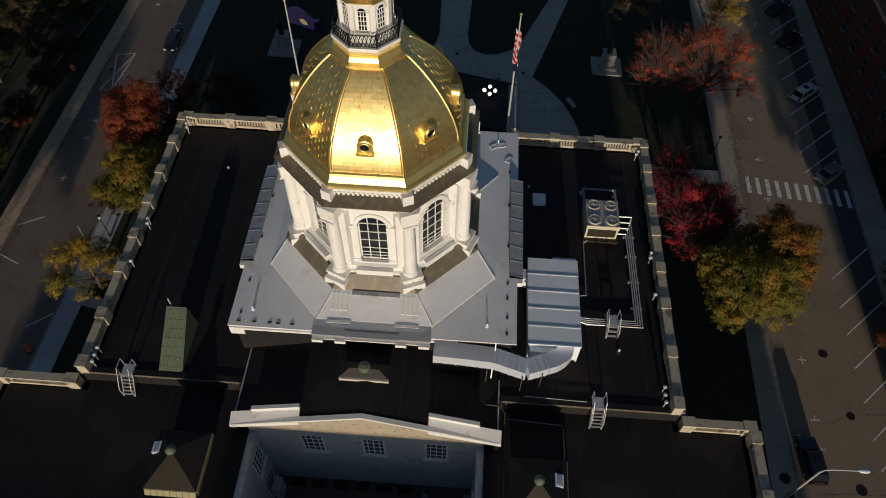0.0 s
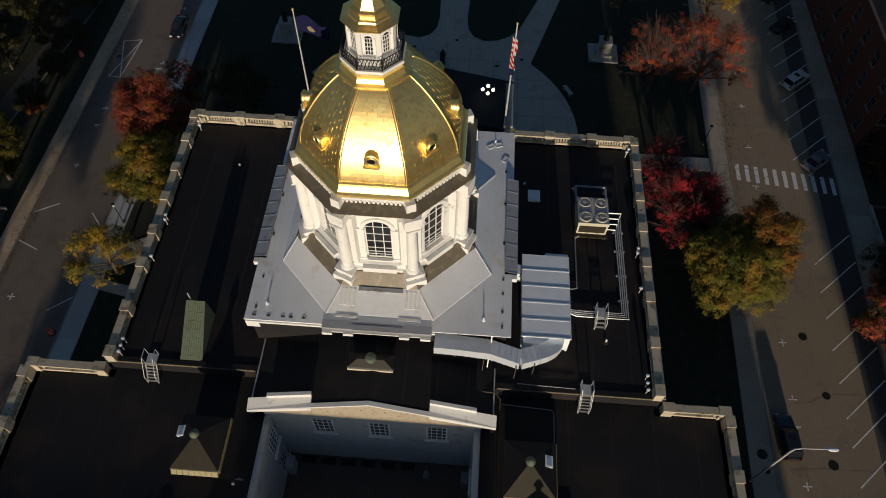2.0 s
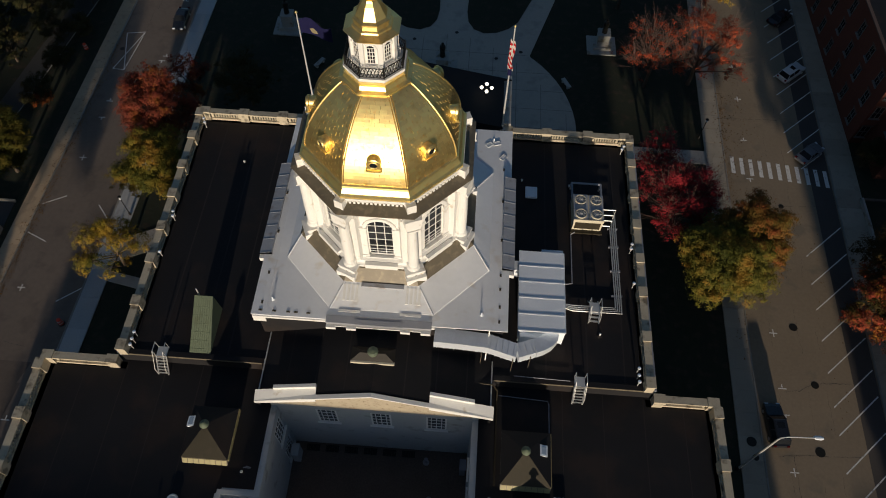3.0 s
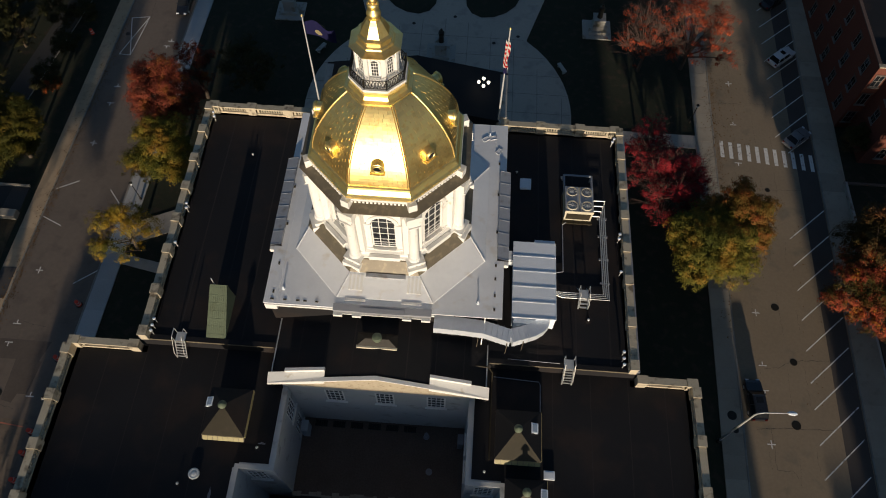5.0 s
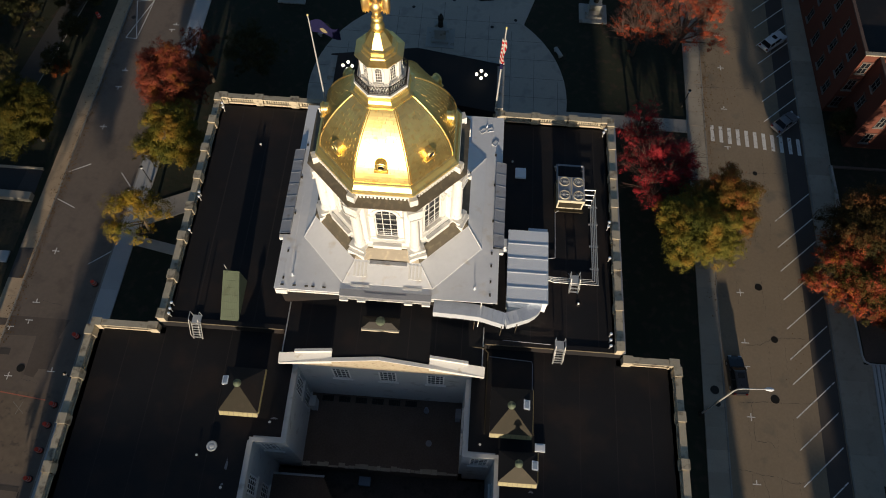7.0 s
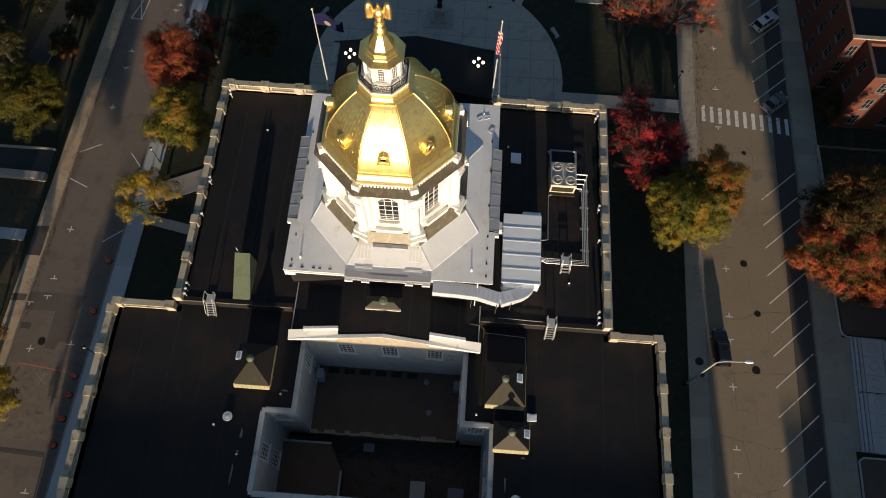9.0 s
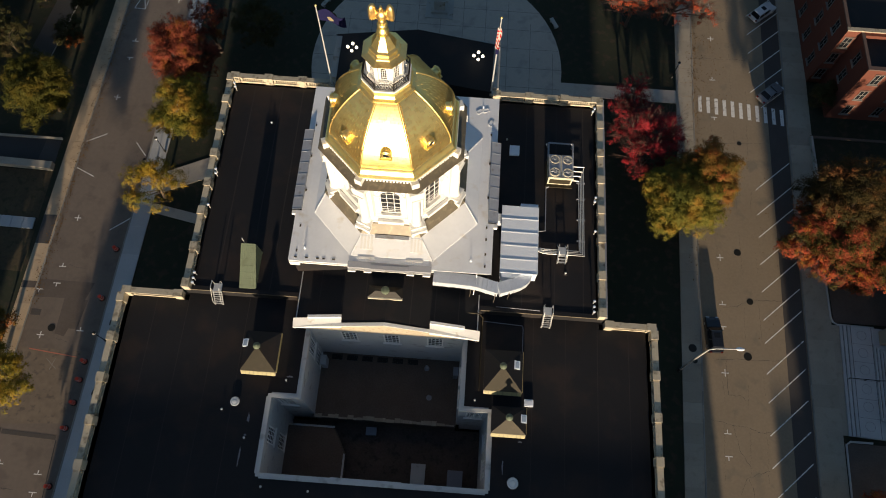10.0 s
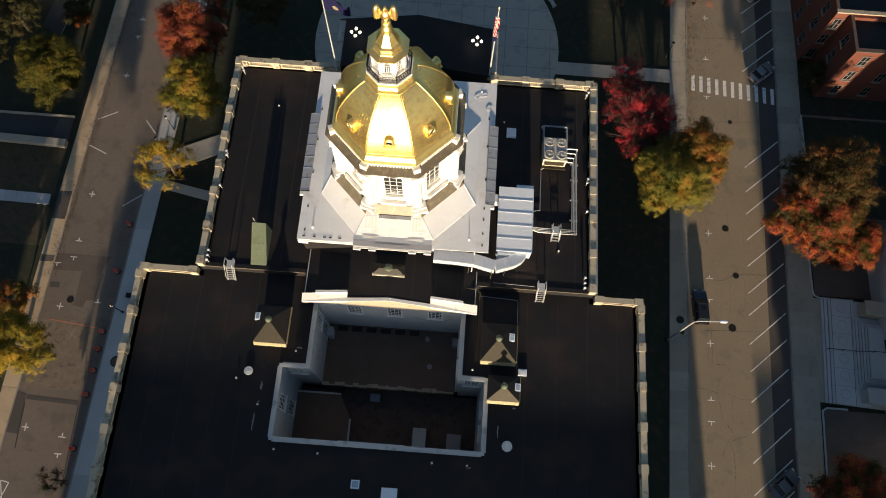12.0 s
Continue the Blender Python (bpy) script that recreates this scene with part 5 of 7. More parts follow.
fp = thing("vent_stack", "pale pipe vent on the court floor", "vent", (4.2, -17.0, UF))
local("pipe", Mesh().lathe([(.12, 0), (.12, .8), (.2, .85), (.2, 1.0), (.1, 1.1)], 12), SHEET_GREY, fp)
local("base", Mesh().lathe([(.3, 0), (.26, .12)], 12), SHEET_GREY, fp)

def leaf_material(name, colours):
    m = bpy.data.materials.new(name)
    m.use_nodes = True
    n, l = m.node_tree.nodes, m.node_tree.links
    b = n["Principled BSDF"]
    g = n.new("ShaderNodeNewGeometry")
    r = n.new("ShaderNodeValToRGB")
    while len(r.color_ramp.elements) < len(colours):
        r.color_ramp.elements.new(.5)
    for i, c in enumerate(colours):
        r.color_ramp.elements[i].position = i / (len(colours) - 1)
        r.color_ramp.elements[i].color = (*c, 1)
    t = n.new("ShaderNodeTexNoise")
    t.inputs["Scale"].default_value = .45
    l.new(g.outputs["Position"], t.inputs["Vector"])
    a = n.new("ShaderNodeMath")
    a.operation = 'MULTIPLY_ADD'
    l.new(t.outputs["Fac"], a.inputs[0])
    a.inputs[1].default_value = 2.0
    a.inputs[2].default_value = -.86
    t2 = n.new("ShaderNodeTexNoise")
    t2.inputs["Scale"].default_value = 1.5
    l.new(g.outputs["Position"], t2.inputs["Vector"])
    a2 = n.new("ShaderNodeMath")
    a2.operation = 'MULTIPLY_ADD'
    l.new(t2.outputs["Fac"], a2.inputs[0])
    a2.inputs[1].default_value = .7
    l.new(a.outputs[0], a2.inputs[2])
    k = n.new("ShaderNodeMath")
    k.operation = 'MULTIPLY_ADD'
    l.new(g.outputs["Random Per Island"], k.inputs[0])
    k.inputs[1].default_value = .2
    l.new(a2.outputs[0], k.inputs[2])
    l.new(k.outputs[0], r.inputs[0])
    l.new(r.outputs[0], b.inputs["Base Color"])
    b.inputs["Roughness"].default_value = .65
    b.inputs["Specular IOR Level"].default_value = .08
    return m


# ---- ground, streets and walks ----
def flat(name, pts, z, mat, parent=None, thick=0.03, label="", kind=""):
    return part(name, Mesh().prism(pts, z - thick, z), mat, parent, label, kind=kind)


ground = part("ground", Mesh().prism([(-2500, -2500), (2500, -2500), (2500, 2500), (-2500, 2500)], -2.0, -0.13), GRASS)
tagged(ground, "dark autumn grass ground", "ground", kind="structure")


def east(y):
    return 40.5 + .0355 * y


def west(y):
    return -49.0 + .02 * y


YA, YB = -170, 300


def strip(fn, a, b, y0, y1):
    return [(fn(y0) + a, y0), (fn(y0) + b, y0), (fn(y1) + b, y1), (fn(y1) + a, y1)]


RZ = -.10
road_e = tagged(flat("road", strip(east, 0, 14.0, YA, YB), RZ, ASPHALT), "worn tan-grey asphalt street with angled parking bays", "road", kind="structure")
road_w = tagged(flat("road", strip(west, 0, 9.8, YA, YB), RZ, ASPHALT_W), "worn patched brown-grey asphalt side street", "road", kind="structure")


def pavement(fn, a, b, mat, label, y0, y1, step):
    """A pavement of slabs with open joints; far stretches are single long slabs."""
    pv = tagged(flat("pavement", strip(fn, a, b, YA, YB), -.03, mat, thick=.1), label, "pavement", kind="structure")
    y = y0
    while y < y1:
        part("slab", Mesh().prism(strip(fn, a + .02, b - .02, y + .025, y + step - .025), -.03, .0 + random.uniform(-.006, .006)), mat, pv)
        y += step
    return pv


random.seed(11)
pavement(east, -2.7, -.2, CONCRETE, "weathered tan concrete pavement", -40, 66, 2.6)
pavement(east, 14.2, 17.6, CONCRETE, "weathered tan concrete pavement", -40, 66, 3.0)
pavement(west, 10.0, 12.4, CONCRETE_PALE, "pale grey concrete pavement", -44, 62, 4.2)
# this pavement's tan stands in for the sun on it
pavement(west, -2.2, -.15, CONCRETE_SUNNY, "weathered tan concrete pavement", -44, 62, 3.1)
for fn, a in ((east, -.2), (east, 14.0), (west, 9.8), (west, -.17)):
    k = Mesh()
    y = -60.0
    while y < 90:
        k.prism(strip(fn, a + .01, a + .19, y + .01, y + 1.79), -.16, .025)
        y += 1.8
    tagged(part("kerb", k, KERB), "granite kerb stones along the street", "kerb", kind="structure")

# paint on the east street
PZ = RZ + .006


def line(p, q, w, parent, name="line"):
    p, q = Vector((*p, 0)), Vector((*q, 0))
    d = (q - p).normalized()
    n = Vector((-d.y, d.x, 0)) * w / 2
    return part(name, Mesh().prism([(v.x, v.y) for v in (p - n, q - n, q + n, p + n)], RZ - .005, PZ), PAINT, parent)


for y in [15.0, 10.95, 7.4, 3.3, -.75, -4.8, -8.0, -12.15, -15.95, -20.1, -24.1, -28.0] + [-32.0 - 3.95 * i for i in range(8)] + [31.9 + 3.68 * i for i in range(16)]:
    x = east(y) + 8.28 + .009 * (y + 28) * (y > -29)
    line((x, y), (x + 5.4, y + 4.85), .14, road_e, "bay_line")
line((51.84, 29.2), (55.25, 32.15), .14, road_e, "bay_line")
for i in range(11):
    x = 42.45 + 1.235 * i
    y = 30.6 - .125 * (x - 42.4)
    line((x, y - 2.85), (x + .1, y), .52, road_e, "crossing_bar")


def mark(x, y, bars, parent):
    m = Mesh()
    for dx, dy, w, h in bars:
        m.box(x + dx - w / 2, y + dy - h / 2, RZ - .005, x + dx + w / 2, y + dy + h / 2, PZ + .002)
    part("bay_mark", m, PAINT, parent)


CROSS = ((0, 0, .95, .12), (0, 0, .12, .95))
TEE_UP, TEE_DN = ((0, 0, .95, .12), (0, .25, .12, .5)), ((0, 0, .95, .12), (0, -.25, .12, .5))
for x, y, b in ((43.4, -3.0, TEE_UP), (43.2, -6.1, TEE_DN), (43.0, -12.4, CROSS), (42.7, -20.2, TEE_UP), (42.6, -23.0, TEE_DN), (42.3, -28.7, CROSS), (45.0, 41.6, CROSS), (44.7, 33.7, TEE_UP), (44.5, 26.9, TEE_DN), (43.6, 3.9, CROSS), (45.2, 48.2, CROSS), (45.5, 55.0, CROSS)):
    mark(x, y, b, road_e)
for x, y, b in ((-45.5, 33.4, TEE_UP), (-45.6, 30.3, TEE_DN), (-45.8, 23.0, CROSS), (-46.4, 2.9, CROSS), (-46.6, -4.4, TEE_UP), (-46.7, -6.8, TEE_DN), (-48.8, -7.8, TEE_DN), (-46.9, -14.0, CROSS), (-41.9, -13.1, TEE_UP), (-47.3, -30.3, CROSS), (-42.3, -31.2, TEE_UP), (-42.3, -33.3, TEE_DN),
                (-45.0, 60.0, CROSS), (-40.0, 43.0, TEE_UP), (-40.4, 42.0, TEE_DN), (-40.3, 55.5, TEE_UP)):
    mark(x, y, b, road_w)
for p, q in (((-48.4, 15.1), (-45.7, 16.6)), ((-48.6, 10.7), (-45.9, 9.5)), ((-41.1, 15.5), (-39.3, 13.4)), ((-41.6, 1.4), (-38.9, 3.6)), ((-47.3, 47.4), (-44.6, 47.9)), ((-47.1, 39.8), (-45.4, 39.7)), ((-47.3, 47.4), (-45.4, 39.7)), ((-47.1, 39.8), (-44.6, 47.9)), ((-44.6, 47.9), (-45.4, 39.7)),
             ((-48.7, -37.0), (-47.6, -37.2)), ((-47.6, -37.2), (-48.9, -41.5)), ((-48.7, -37.0), (-47.4, -41.0))):
    line(p, q, .12, road_w)
line((-47.8, -15.9), (-41.4, -16.6), .13, road_w, "trench_line").data.materials[0] = material("red marking paint", (0.5, 0.16, 0.1), 0.8, grain=0.3)
# patches, cracks and manholes
OLD_PAINT = material("faded road paint", (0.27, 0.24, 0.2), 0.9, grain=0.3, fine=5)
MILLED = material("milled brown asphalt", (0.185, 0.142, 0.104), 0.95, vary=0.2, size=2.5, grain=0.3, fine=1.2, bump=0.02, tint=(0.12, 0.095, 0.075), tint_size=0.8, tint_amount=0.25)
OLD_PATCH = material("older asphalt patch", (0.112, 0.088, 0.072), 0.92, vary=0.22, size=2, grain=0.18, fine=3)
for pts in ([(-49.2, -6.35), (-41.6, -6.4), (-43.8, -14.0), (-45.1, -13.7), (-45.1, -8.8), (-49.2, -8.9)], [(-43.6, -8.9), (-41.9, -8.9), (-42.4, -12.9), (-43.5, -12.9)]):
    flat("patch", pts, RZ + .004 if len(pts) > 4 else RZ + .008, OLD_PATCH, road_w)
flat("patch", [(-49.1, -15.7), (-40.9, -15.8), (-40.9, -25.0), (-48.9, -25.6)], RZ + .004, MILLED, road_w)
flat("patch", [(-49.0, -10.6), (-47.7, -10.6), (-47.7, -11.4), (-49.0, -11.4)], RZ + .009, PATCH_AND_SHADE, road_w)
flat("patch", [(-51.15, 3.0), (-49.3, 3.1), (-49.35, -1.3), (-51.2, -1.3)], .012, PATCH_AND_SHADE, road_w)
flat("patch", [(-51.3, -6.8), (-49.35, -6.8), (-49.4, -7.7), (-51.3, -7.8)], .012, OLD_PATCH, road_w)
flat("patch", [(-49.55, -25.7), (-48.3, -26.1), (-48.1, -31.2), (-49.6, -31.1)], RZ + .009, PATCH_AND_SHADE, road_w)
flat("trench", [(-48.2, -26.2), (-41.3, -26.5), (-41.3, -27.05), (-48.2, -26.75)], RZ + .009, PATCH_AND_SHADE, road_w)
flat("saw_cut", [(-41.25, -27.05), (-41.13, -27.05), (-40.8, -37.5), (-40.92, -37.5)], RZ + .009, ASPHALT_DARK, road_w)
flat("saw_cut", [(-48.3, -27.2), (-48.15, -27.2), (-47.9, -33.0), (-48.05, -33.0)], RZ + .009, ASPHALT_DARK, road_w)
for p, q in (((-45.2, -17.05), (-43.6, -18.35)), ((-44.05, -16.95), (-44.5, -18.55))):
    line(p, q, .07, road_w, "faded_mark").data.materials[0] = OLD_PAINT
cover = thing("pavement_grate", "dark round tree grate on the pale pavement", "grate", (-37.5, -21.0, 0))
local("ring", Mesh().lathe([(.75, 0), (.75, .06), (.6, .06), (.6, .03)], 20), IRON, cover)
local("soil", Mesh().lathe([(.6, .0), (.6, .03), (.2, .07)], 16), DIRT, cover)
box0 = thing("utility_box", "small dark metal utility box on the pavement", "utility box", (-37.5, -11.9, 0))
local("body", Mesh().box(-.4, -.3, 0, .4, .3, .6), IRON, box0)
local("lid", Mesh().box(-.44, -.34, .6, .44, .34, .66), IRON, box0)
crack = Mesh()
random.seed(3)
def crack_run(pts, w=.011):
    """A thin wandering crack along a line of points."""
    for (ax, ay), (bx, by) in zip(pts, pts[1:]):
        n = max(2, int(math.hypot(bx - ax, by - ay) / .35))
        last = Vector((ax, ay, RZ + .004))
        for i in range(1, n + 1):
            jag = .09 if i < n else 0
            q = Vector((ax + (bx - ax) * i / n + random.uniform(-jag, jag), ay + (by - ay) * i / n + random.uniform(-jag, jag), RZ + .004))
            d = (q - last).normalized()
            nn = Vector((-d.y, d.x, 0)) * w * random.uniform(.5, 1.4)
            crack.add([last - nn, q - nn, q + nn, last + nn], [(0, 1, 2, 3)])
            last = q


for pts in (((43.5, -3.4), (45.3, -3.2), (47.1, -2.1), (51.5, -1.9)), ((41.6, -10.8), (44.7, -10.4), (47.8, -10.4), (50.7, -10.2)), ((43.3, -10.7), (43.2, -15.2), (45.0, -15.3), (45.4, -16.0)),
            ((40.8, -18.6), (43.4, -19.1), (45.6, -19.3), (47.0, -19.8), (48.3, -19.6)), ((43.5, -19.1), (44.2, -22.5), (45.5, -24.5)), ((47.7, -24.4), (45.8, -25.0), (44.7, -25.5), (43.8, -27.4)),
            ((44.9, -25.5), (45.4, -27.0), (45.4, -30.2)), ((41.9, 37.5), (44.6, 37.7), (48.3, 37.9), (50.1, 37.8)), ((44.0, 22.4), (47.8, 22.6), (53.0, 22.9)), ((42.0, 14.0), (46.0, 13.6))):
    crack_run(pts, .014)
for i in range(9):
    y = random.uniform(-38, 60)
    x = west(y) + random.uniform(.5, 5)
    if i % 3:
        crack_run([(x, y), (x + random.uniform(2, 4), y + random.uniform(-.6, .6))])
    else:
        crack_run([(x, y), (x + random.uniform(-.3, .5), y + random.uniform(3, 6))])
for x in (2.6, 5.9, 8.0):
    for y in range(-36, 56, 9):
        crack_run([(east(y) + x + random.uniform(-.2, .2), y + random.uniform(0, 3)), (east(y + 5) + x, y + random.uniform(4, 8))], .006)
part("cracks", crack, ASPHALT_DARK, road_e, kind="stuff")
for x, y, r, z, p in ((46.1, 4.85, .5, RZ, road_e), (47.9, 22.6, .35, RZ, road_e), (47.2, -2.3, .45, RZ, road_e), (46.2, -10.0, .55, RZ, road_e), (38.9, -9.4, .55, .0, road_e), (39.1, -11.1, .35, .0, road_e), (-47.0, 44.0, .35, RZ, road_w), (-45.7, -12.95, .5, RZ + .006, road_w)):
    part("manhole_cover", Mesh().lathe([(r, z - .03), (r, z + .008), (r * .96, z + .014)], 18, x, y), BRONZE, p)

# shade along the kerb, painted as a darker strip under the bays
flat("bay_strip", strip(east, 11.2, 13.9, -42, 90), RZ + .003, PATCH_AND_SHADE, road_e)
# fallen leaves along the kerbs
rnd = np.random.RandomState(77)
litter = Mesh()
for fn, off, spread, y0, y1, n in ((west, .35, .3, -10, 48, 650), (west, -.3, .4, -10, 48, 300), (east, .4, .45, 18, 52, 420), (east, 2.4, 1.4, 28, 52, 200), (east, 9.8, .8, -8, 20, 36), (east, -.6, .5, 0, 40, 160)):
    for k in range(n):
        y = rnd.uniform(y0, y1)
        x = fn(y) + off + rnd.normal() * spread
        z = (RZ + .012) if 0.1 < x - fn(y) else .03
        a, r = rnd.uniform(0, 6.28), rnd.uniform(.04, .1)
        litter.add([(x + r * math.cos(a + t), y + r * math.sin(a + t), z + .01 * q) for q, t in enumerate((0, 1.57, 3.14, 4.71))], [(0, 1, 2, 3)])
tagged(part("fallen_leaves", litter, leaf_material("fallen leaves", [(0.05, 0.03, 0.012), (0.14, 0.08, 0.025), (0.22, 0.11, 0.03)])), "brown fallen leaves along the kerbs", "leaves", kind="stuff")

# plaza before the front
pz = [(1.8 + 19.4 * math.cos(math.radians(a)), 33 + 19.4 * math.sin(math.radians(a))) for a in range(-90, 270, 6)]
plaza = tagged(flat("plaza", pz, -.03, PLAZA, thick=.12), "round pale concrete plaza before the building", "plaza", kind="structure")
tagged(flat("walk", [(-9.7, 44), (14.5, 44), (14.6, 48), (20.4, 67), (27.5, 90), (-22.7, 90), (-15.6, 67), (-9.8, 48)], -.045, PLAZA, thick=.12), "pale concrete walk to the plaza", "walk", kind="structure")
tagged(flat("walk", [(20, 28.9), (39.5, 28.9), (39.5, 31.2), (20, 31.2)], -.04, PLAZA, thick=.12), "pale concrete walk beside the lawn", "walk", kind="structure")
tagged(flat("walk", [(-36.6, 7.2), (-21.5, 14.5), (-21.5, 18.0), (-36.3, 10.8)], -.04, PLAZA, thick=.12), "pale concrete walk to the side door", "walk", kind="structure")
tagged(flat("walk", [(-36.6, 4.6), (-21.5, 1.6), (-21.5, 3.2), (-36.6, 6.0)], -.036, PLAZA, thick=.12), "pale concrete walk to the side door", "walk", kind="structure")
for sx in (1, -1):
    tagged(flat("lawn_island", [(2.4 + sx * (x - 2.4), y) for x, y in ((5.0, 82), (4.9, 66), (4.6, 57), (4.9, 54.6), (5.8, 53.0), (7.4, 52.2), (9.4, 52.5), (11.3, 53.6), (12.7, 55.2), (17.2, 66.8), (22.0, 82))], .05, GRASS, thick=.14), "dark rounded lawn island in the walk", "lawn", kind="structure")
j = Mesh()
for i in range(-4, 6):
    j.box(1.8 + i * 3.6 - .03, 15.5, -.03, 1.8 + i * 3.6 + .03, 51.5 - abs(i) ** 2 * .6, -.024)
for i in range(9):
    y = 19 + i * 3.6
    half = math.sqrt(max(1, 19.3 ** 2 - (y - 33) ** 2))
    j.box(1.8 - half, y - .03, -.022, 1.8 + half, y + .03, -.018)
part("joints", j, material("dirty slab joint", (0.17, 0.16, 0.145), 0.9), plaza, kind="stuff")


def monument(x, y, label, figure):
    ob = thing("monument", label, "monument", (x, y, -.03), "monuments before the building")
    local("step", Mesh().box(-2.2, -2.0, -.1, 2.2, 2.0, .12), GRANITE, ob)
    local("base", Mesh().box(-1.3, -1.2, .12, 1.3, 1.2, .6), GRANITE, ob)
    local("pedestal", Mesh().box(-.85, -.8, .6, .85, .8, 2.4).box(-.95, -.9, 2.4, .95, .9, 2.65), GRANITE, ob)
    if figure:
        st_ = Mesh().lathe([(.42, 0), (.4, .3), (.36, 1.0), (.45, 1.5), (.42, 1.9), (.15, 2.05), (.2, 2.2), (.18, 2.4), (.05, 2.5)], 12)
        tagged(part("statue", st_, BRONZE), "plain dark bronze standing statue on a granite pedestal", "statue").location = (x, y, 2.62)
    return ob


monument(1.5, 43.8, "granite pedestal of a statue on the plaza", True)
monument(25.5, 51.0, "stepped pale granite monument on the lawn", True)
monument(-22.8, 51.0, "stepped pale granite monument on the lawn", True)
for x, y, a in ((19.9, 42.2, -62), (-16.8, 43.3, 60)):
    b = thing("bench", "pale stone bench at the edge of the plaza", "bench", (x, y, -.1), "benches round the plaza", turn=a)
    local("seat", Mesh().box(-1.0, -.3, .42, 1.0, .3, .56), GRANITE, b)
    for sx in (-1, 1):
        local("support", Mesh().box(sx * .7 - .12, -.25, 0, sx * .7 + .12, .25, .42), GRANITE, b)
for x, y in ((9.5, 46.8), (-3.2, 50.0), (3.2, 52.0), (13.2, 48.5)):
    part("drain_cover", Mesh().lathe([(.28, -.04), (.28, -.02), (.25, -.015)], 12, x, y), IRON, plaza)


# ---- cars ----
def paint(name, colour, rough=0.3):
    m = material(name, colour, rough, vary=0.02, size=2, grain=0.02, fine=5)
    m.node_tree.nodes["Principled BSDF"].inputs["Coat Weight"].default_value = 0.6
    m.node_tree.nodes["Principled BSDF"].inputs["Coat Roughness"].default_value = 0.1
    return m


CAR_SILVER = paint("silver-grey car paint", (0.17, 0.175, 0.185))
CAR_WHITE, CAR_DARK, CAR_BLACK = paint("white car paint", (0.6, 0.61, 0.63)), paint("dark blue-grey car paint", (0.09, 0.095, 0.105)), paint("black car paint", (0.012, 0.012, 0.014))
TAIL, HEAD = glass("red tail lamp", (0.1, 0.004, 0.004), 0.2), glass("pale head lamp", (0.6, 0.62, 0.65), 0.15)


def car(at, turn, mat, label, suv=True, length=4.8, width=1.9):
    """A car heading along its own +y."""
    ob = thing("car", label, "car", at, "parked cars", turn=turn)
    L, W = length / 2, width / 2
    H = 1.75 if suv else 1.45
    belt = 1.02 if suv else .9
    b = Mesh()
    sec = [(-L, .82, .5, .72), (-L + .08, .94, .34, belt - .1), (-L + .5, 1.0, .25, belt), (-.6, 1.0, .22, belt), (L * .42, 1.0, .22, belt - .02), (L - .5, .97, .25, belt - .18), (L - .12, .9, .32, belt - .3), (L, .78, .42, .6)]
    b.loft([[(-w * W, y, lo + .1), (-w * W * .94, y, lo), (w * W * .94, y, lo), (w * W, y, lo + .1), (w * W, y, hi - .12), (w * W * .92, y, hi), (-w * W * .92, y, hi), (-w * W, y, hi - .12)] for y, w, lo, hi in sec])
    local("body", b, mat, ob)
    r0, r1 = (-L + .25, L * .40) if suv else (-L + .75, L * .38)
    t0, t1 = (-L + .55, L * .10) if suv else (-L + 1.35, L * .06)
    g = Mesh().loft([[(-W * .9, r0, belt - .03), (W * .9, r0, belt - .03), (W * .9, r1, belt - .05), (-W * .9, r1, belt - .05)], [(-W * .72, t0, H - .06), (W * .72, t0, H - .06), (W * .72, t1, H - .06), (-W * .72, t1, H - .06)]])
    local("window_glass", g, GLASS, ob, "dark car windows")
    rf = local("roof", Mesh().loft([[(-W * .75, t0 - .05, H - .07), (W * .75, t0 - .05, H - .07), (W * .75, t1 + .05, H - .07), (-W * .75, t1 + .05, H - .07)], [(-W * .66, t0 + .05, H), (W * .66, t0 + .05, H), (W * .66, t1 - .08, H), (-W * .66, t1 - .08, H)]]), mat, ob)
    if suv:
        local("sunroof", Mesh().box(-W * .4, t1 - .95, H, W * .4, t1 - .3, H + .012), GLASS, rf)
    for sx in (-1, 1):
        for y0, y1 in ((r0, t0), (r1, t1), ((r0 + r1) / 2 - .1, (t0 + t1) / 2 - .1)):
            local("pillar", Mesh().tube([(sx * W * .905, y0, belt - .03), (sx * W * .735, y1, H - .05)], .045, 5), mat, ob)
        local("mirror", Mesh().box(sx * W * .95 - .1, r1 - .55, belt, sx * W * .95 + .14, r1 - .38, belt + .16), mat, ob)
        local("headlight", Mesh().box(sx * W * .62 - .2, L - .22, .6, sx * W * .62 + .2, L - .04, .74), HEAD, ob, "pale head lamp")
        local("tail_light", Mesh().box(sx * W * .72 - .14, -L - .01, .72, sx * W * .72 + .14, -L + .12, .95), TAIL, ob, "red tail lamp")
        for y in (-L * .6, L * .62):
            wh = Mesh()
            n = 14
            wh.loft([[(sx * (W - o), y + .34 * math.cos(2 * math.pi * k / n), .34 + .34 * math.sin(2 * math.pi * k / n)) for k in range(n)] for o in (.24, .01)])
            w = local("wheel", wh, TYRE, ob)
            local("rim", Mesh().loft([[(sx * (W - o), y + .22 * math.cos(2 * math.pi * k / n), .34 + .22 * math.sin(2 * math.pi * k / n)) for k in range(n)] for o in (.02, -.01)]), STEEL, w)
    return ob


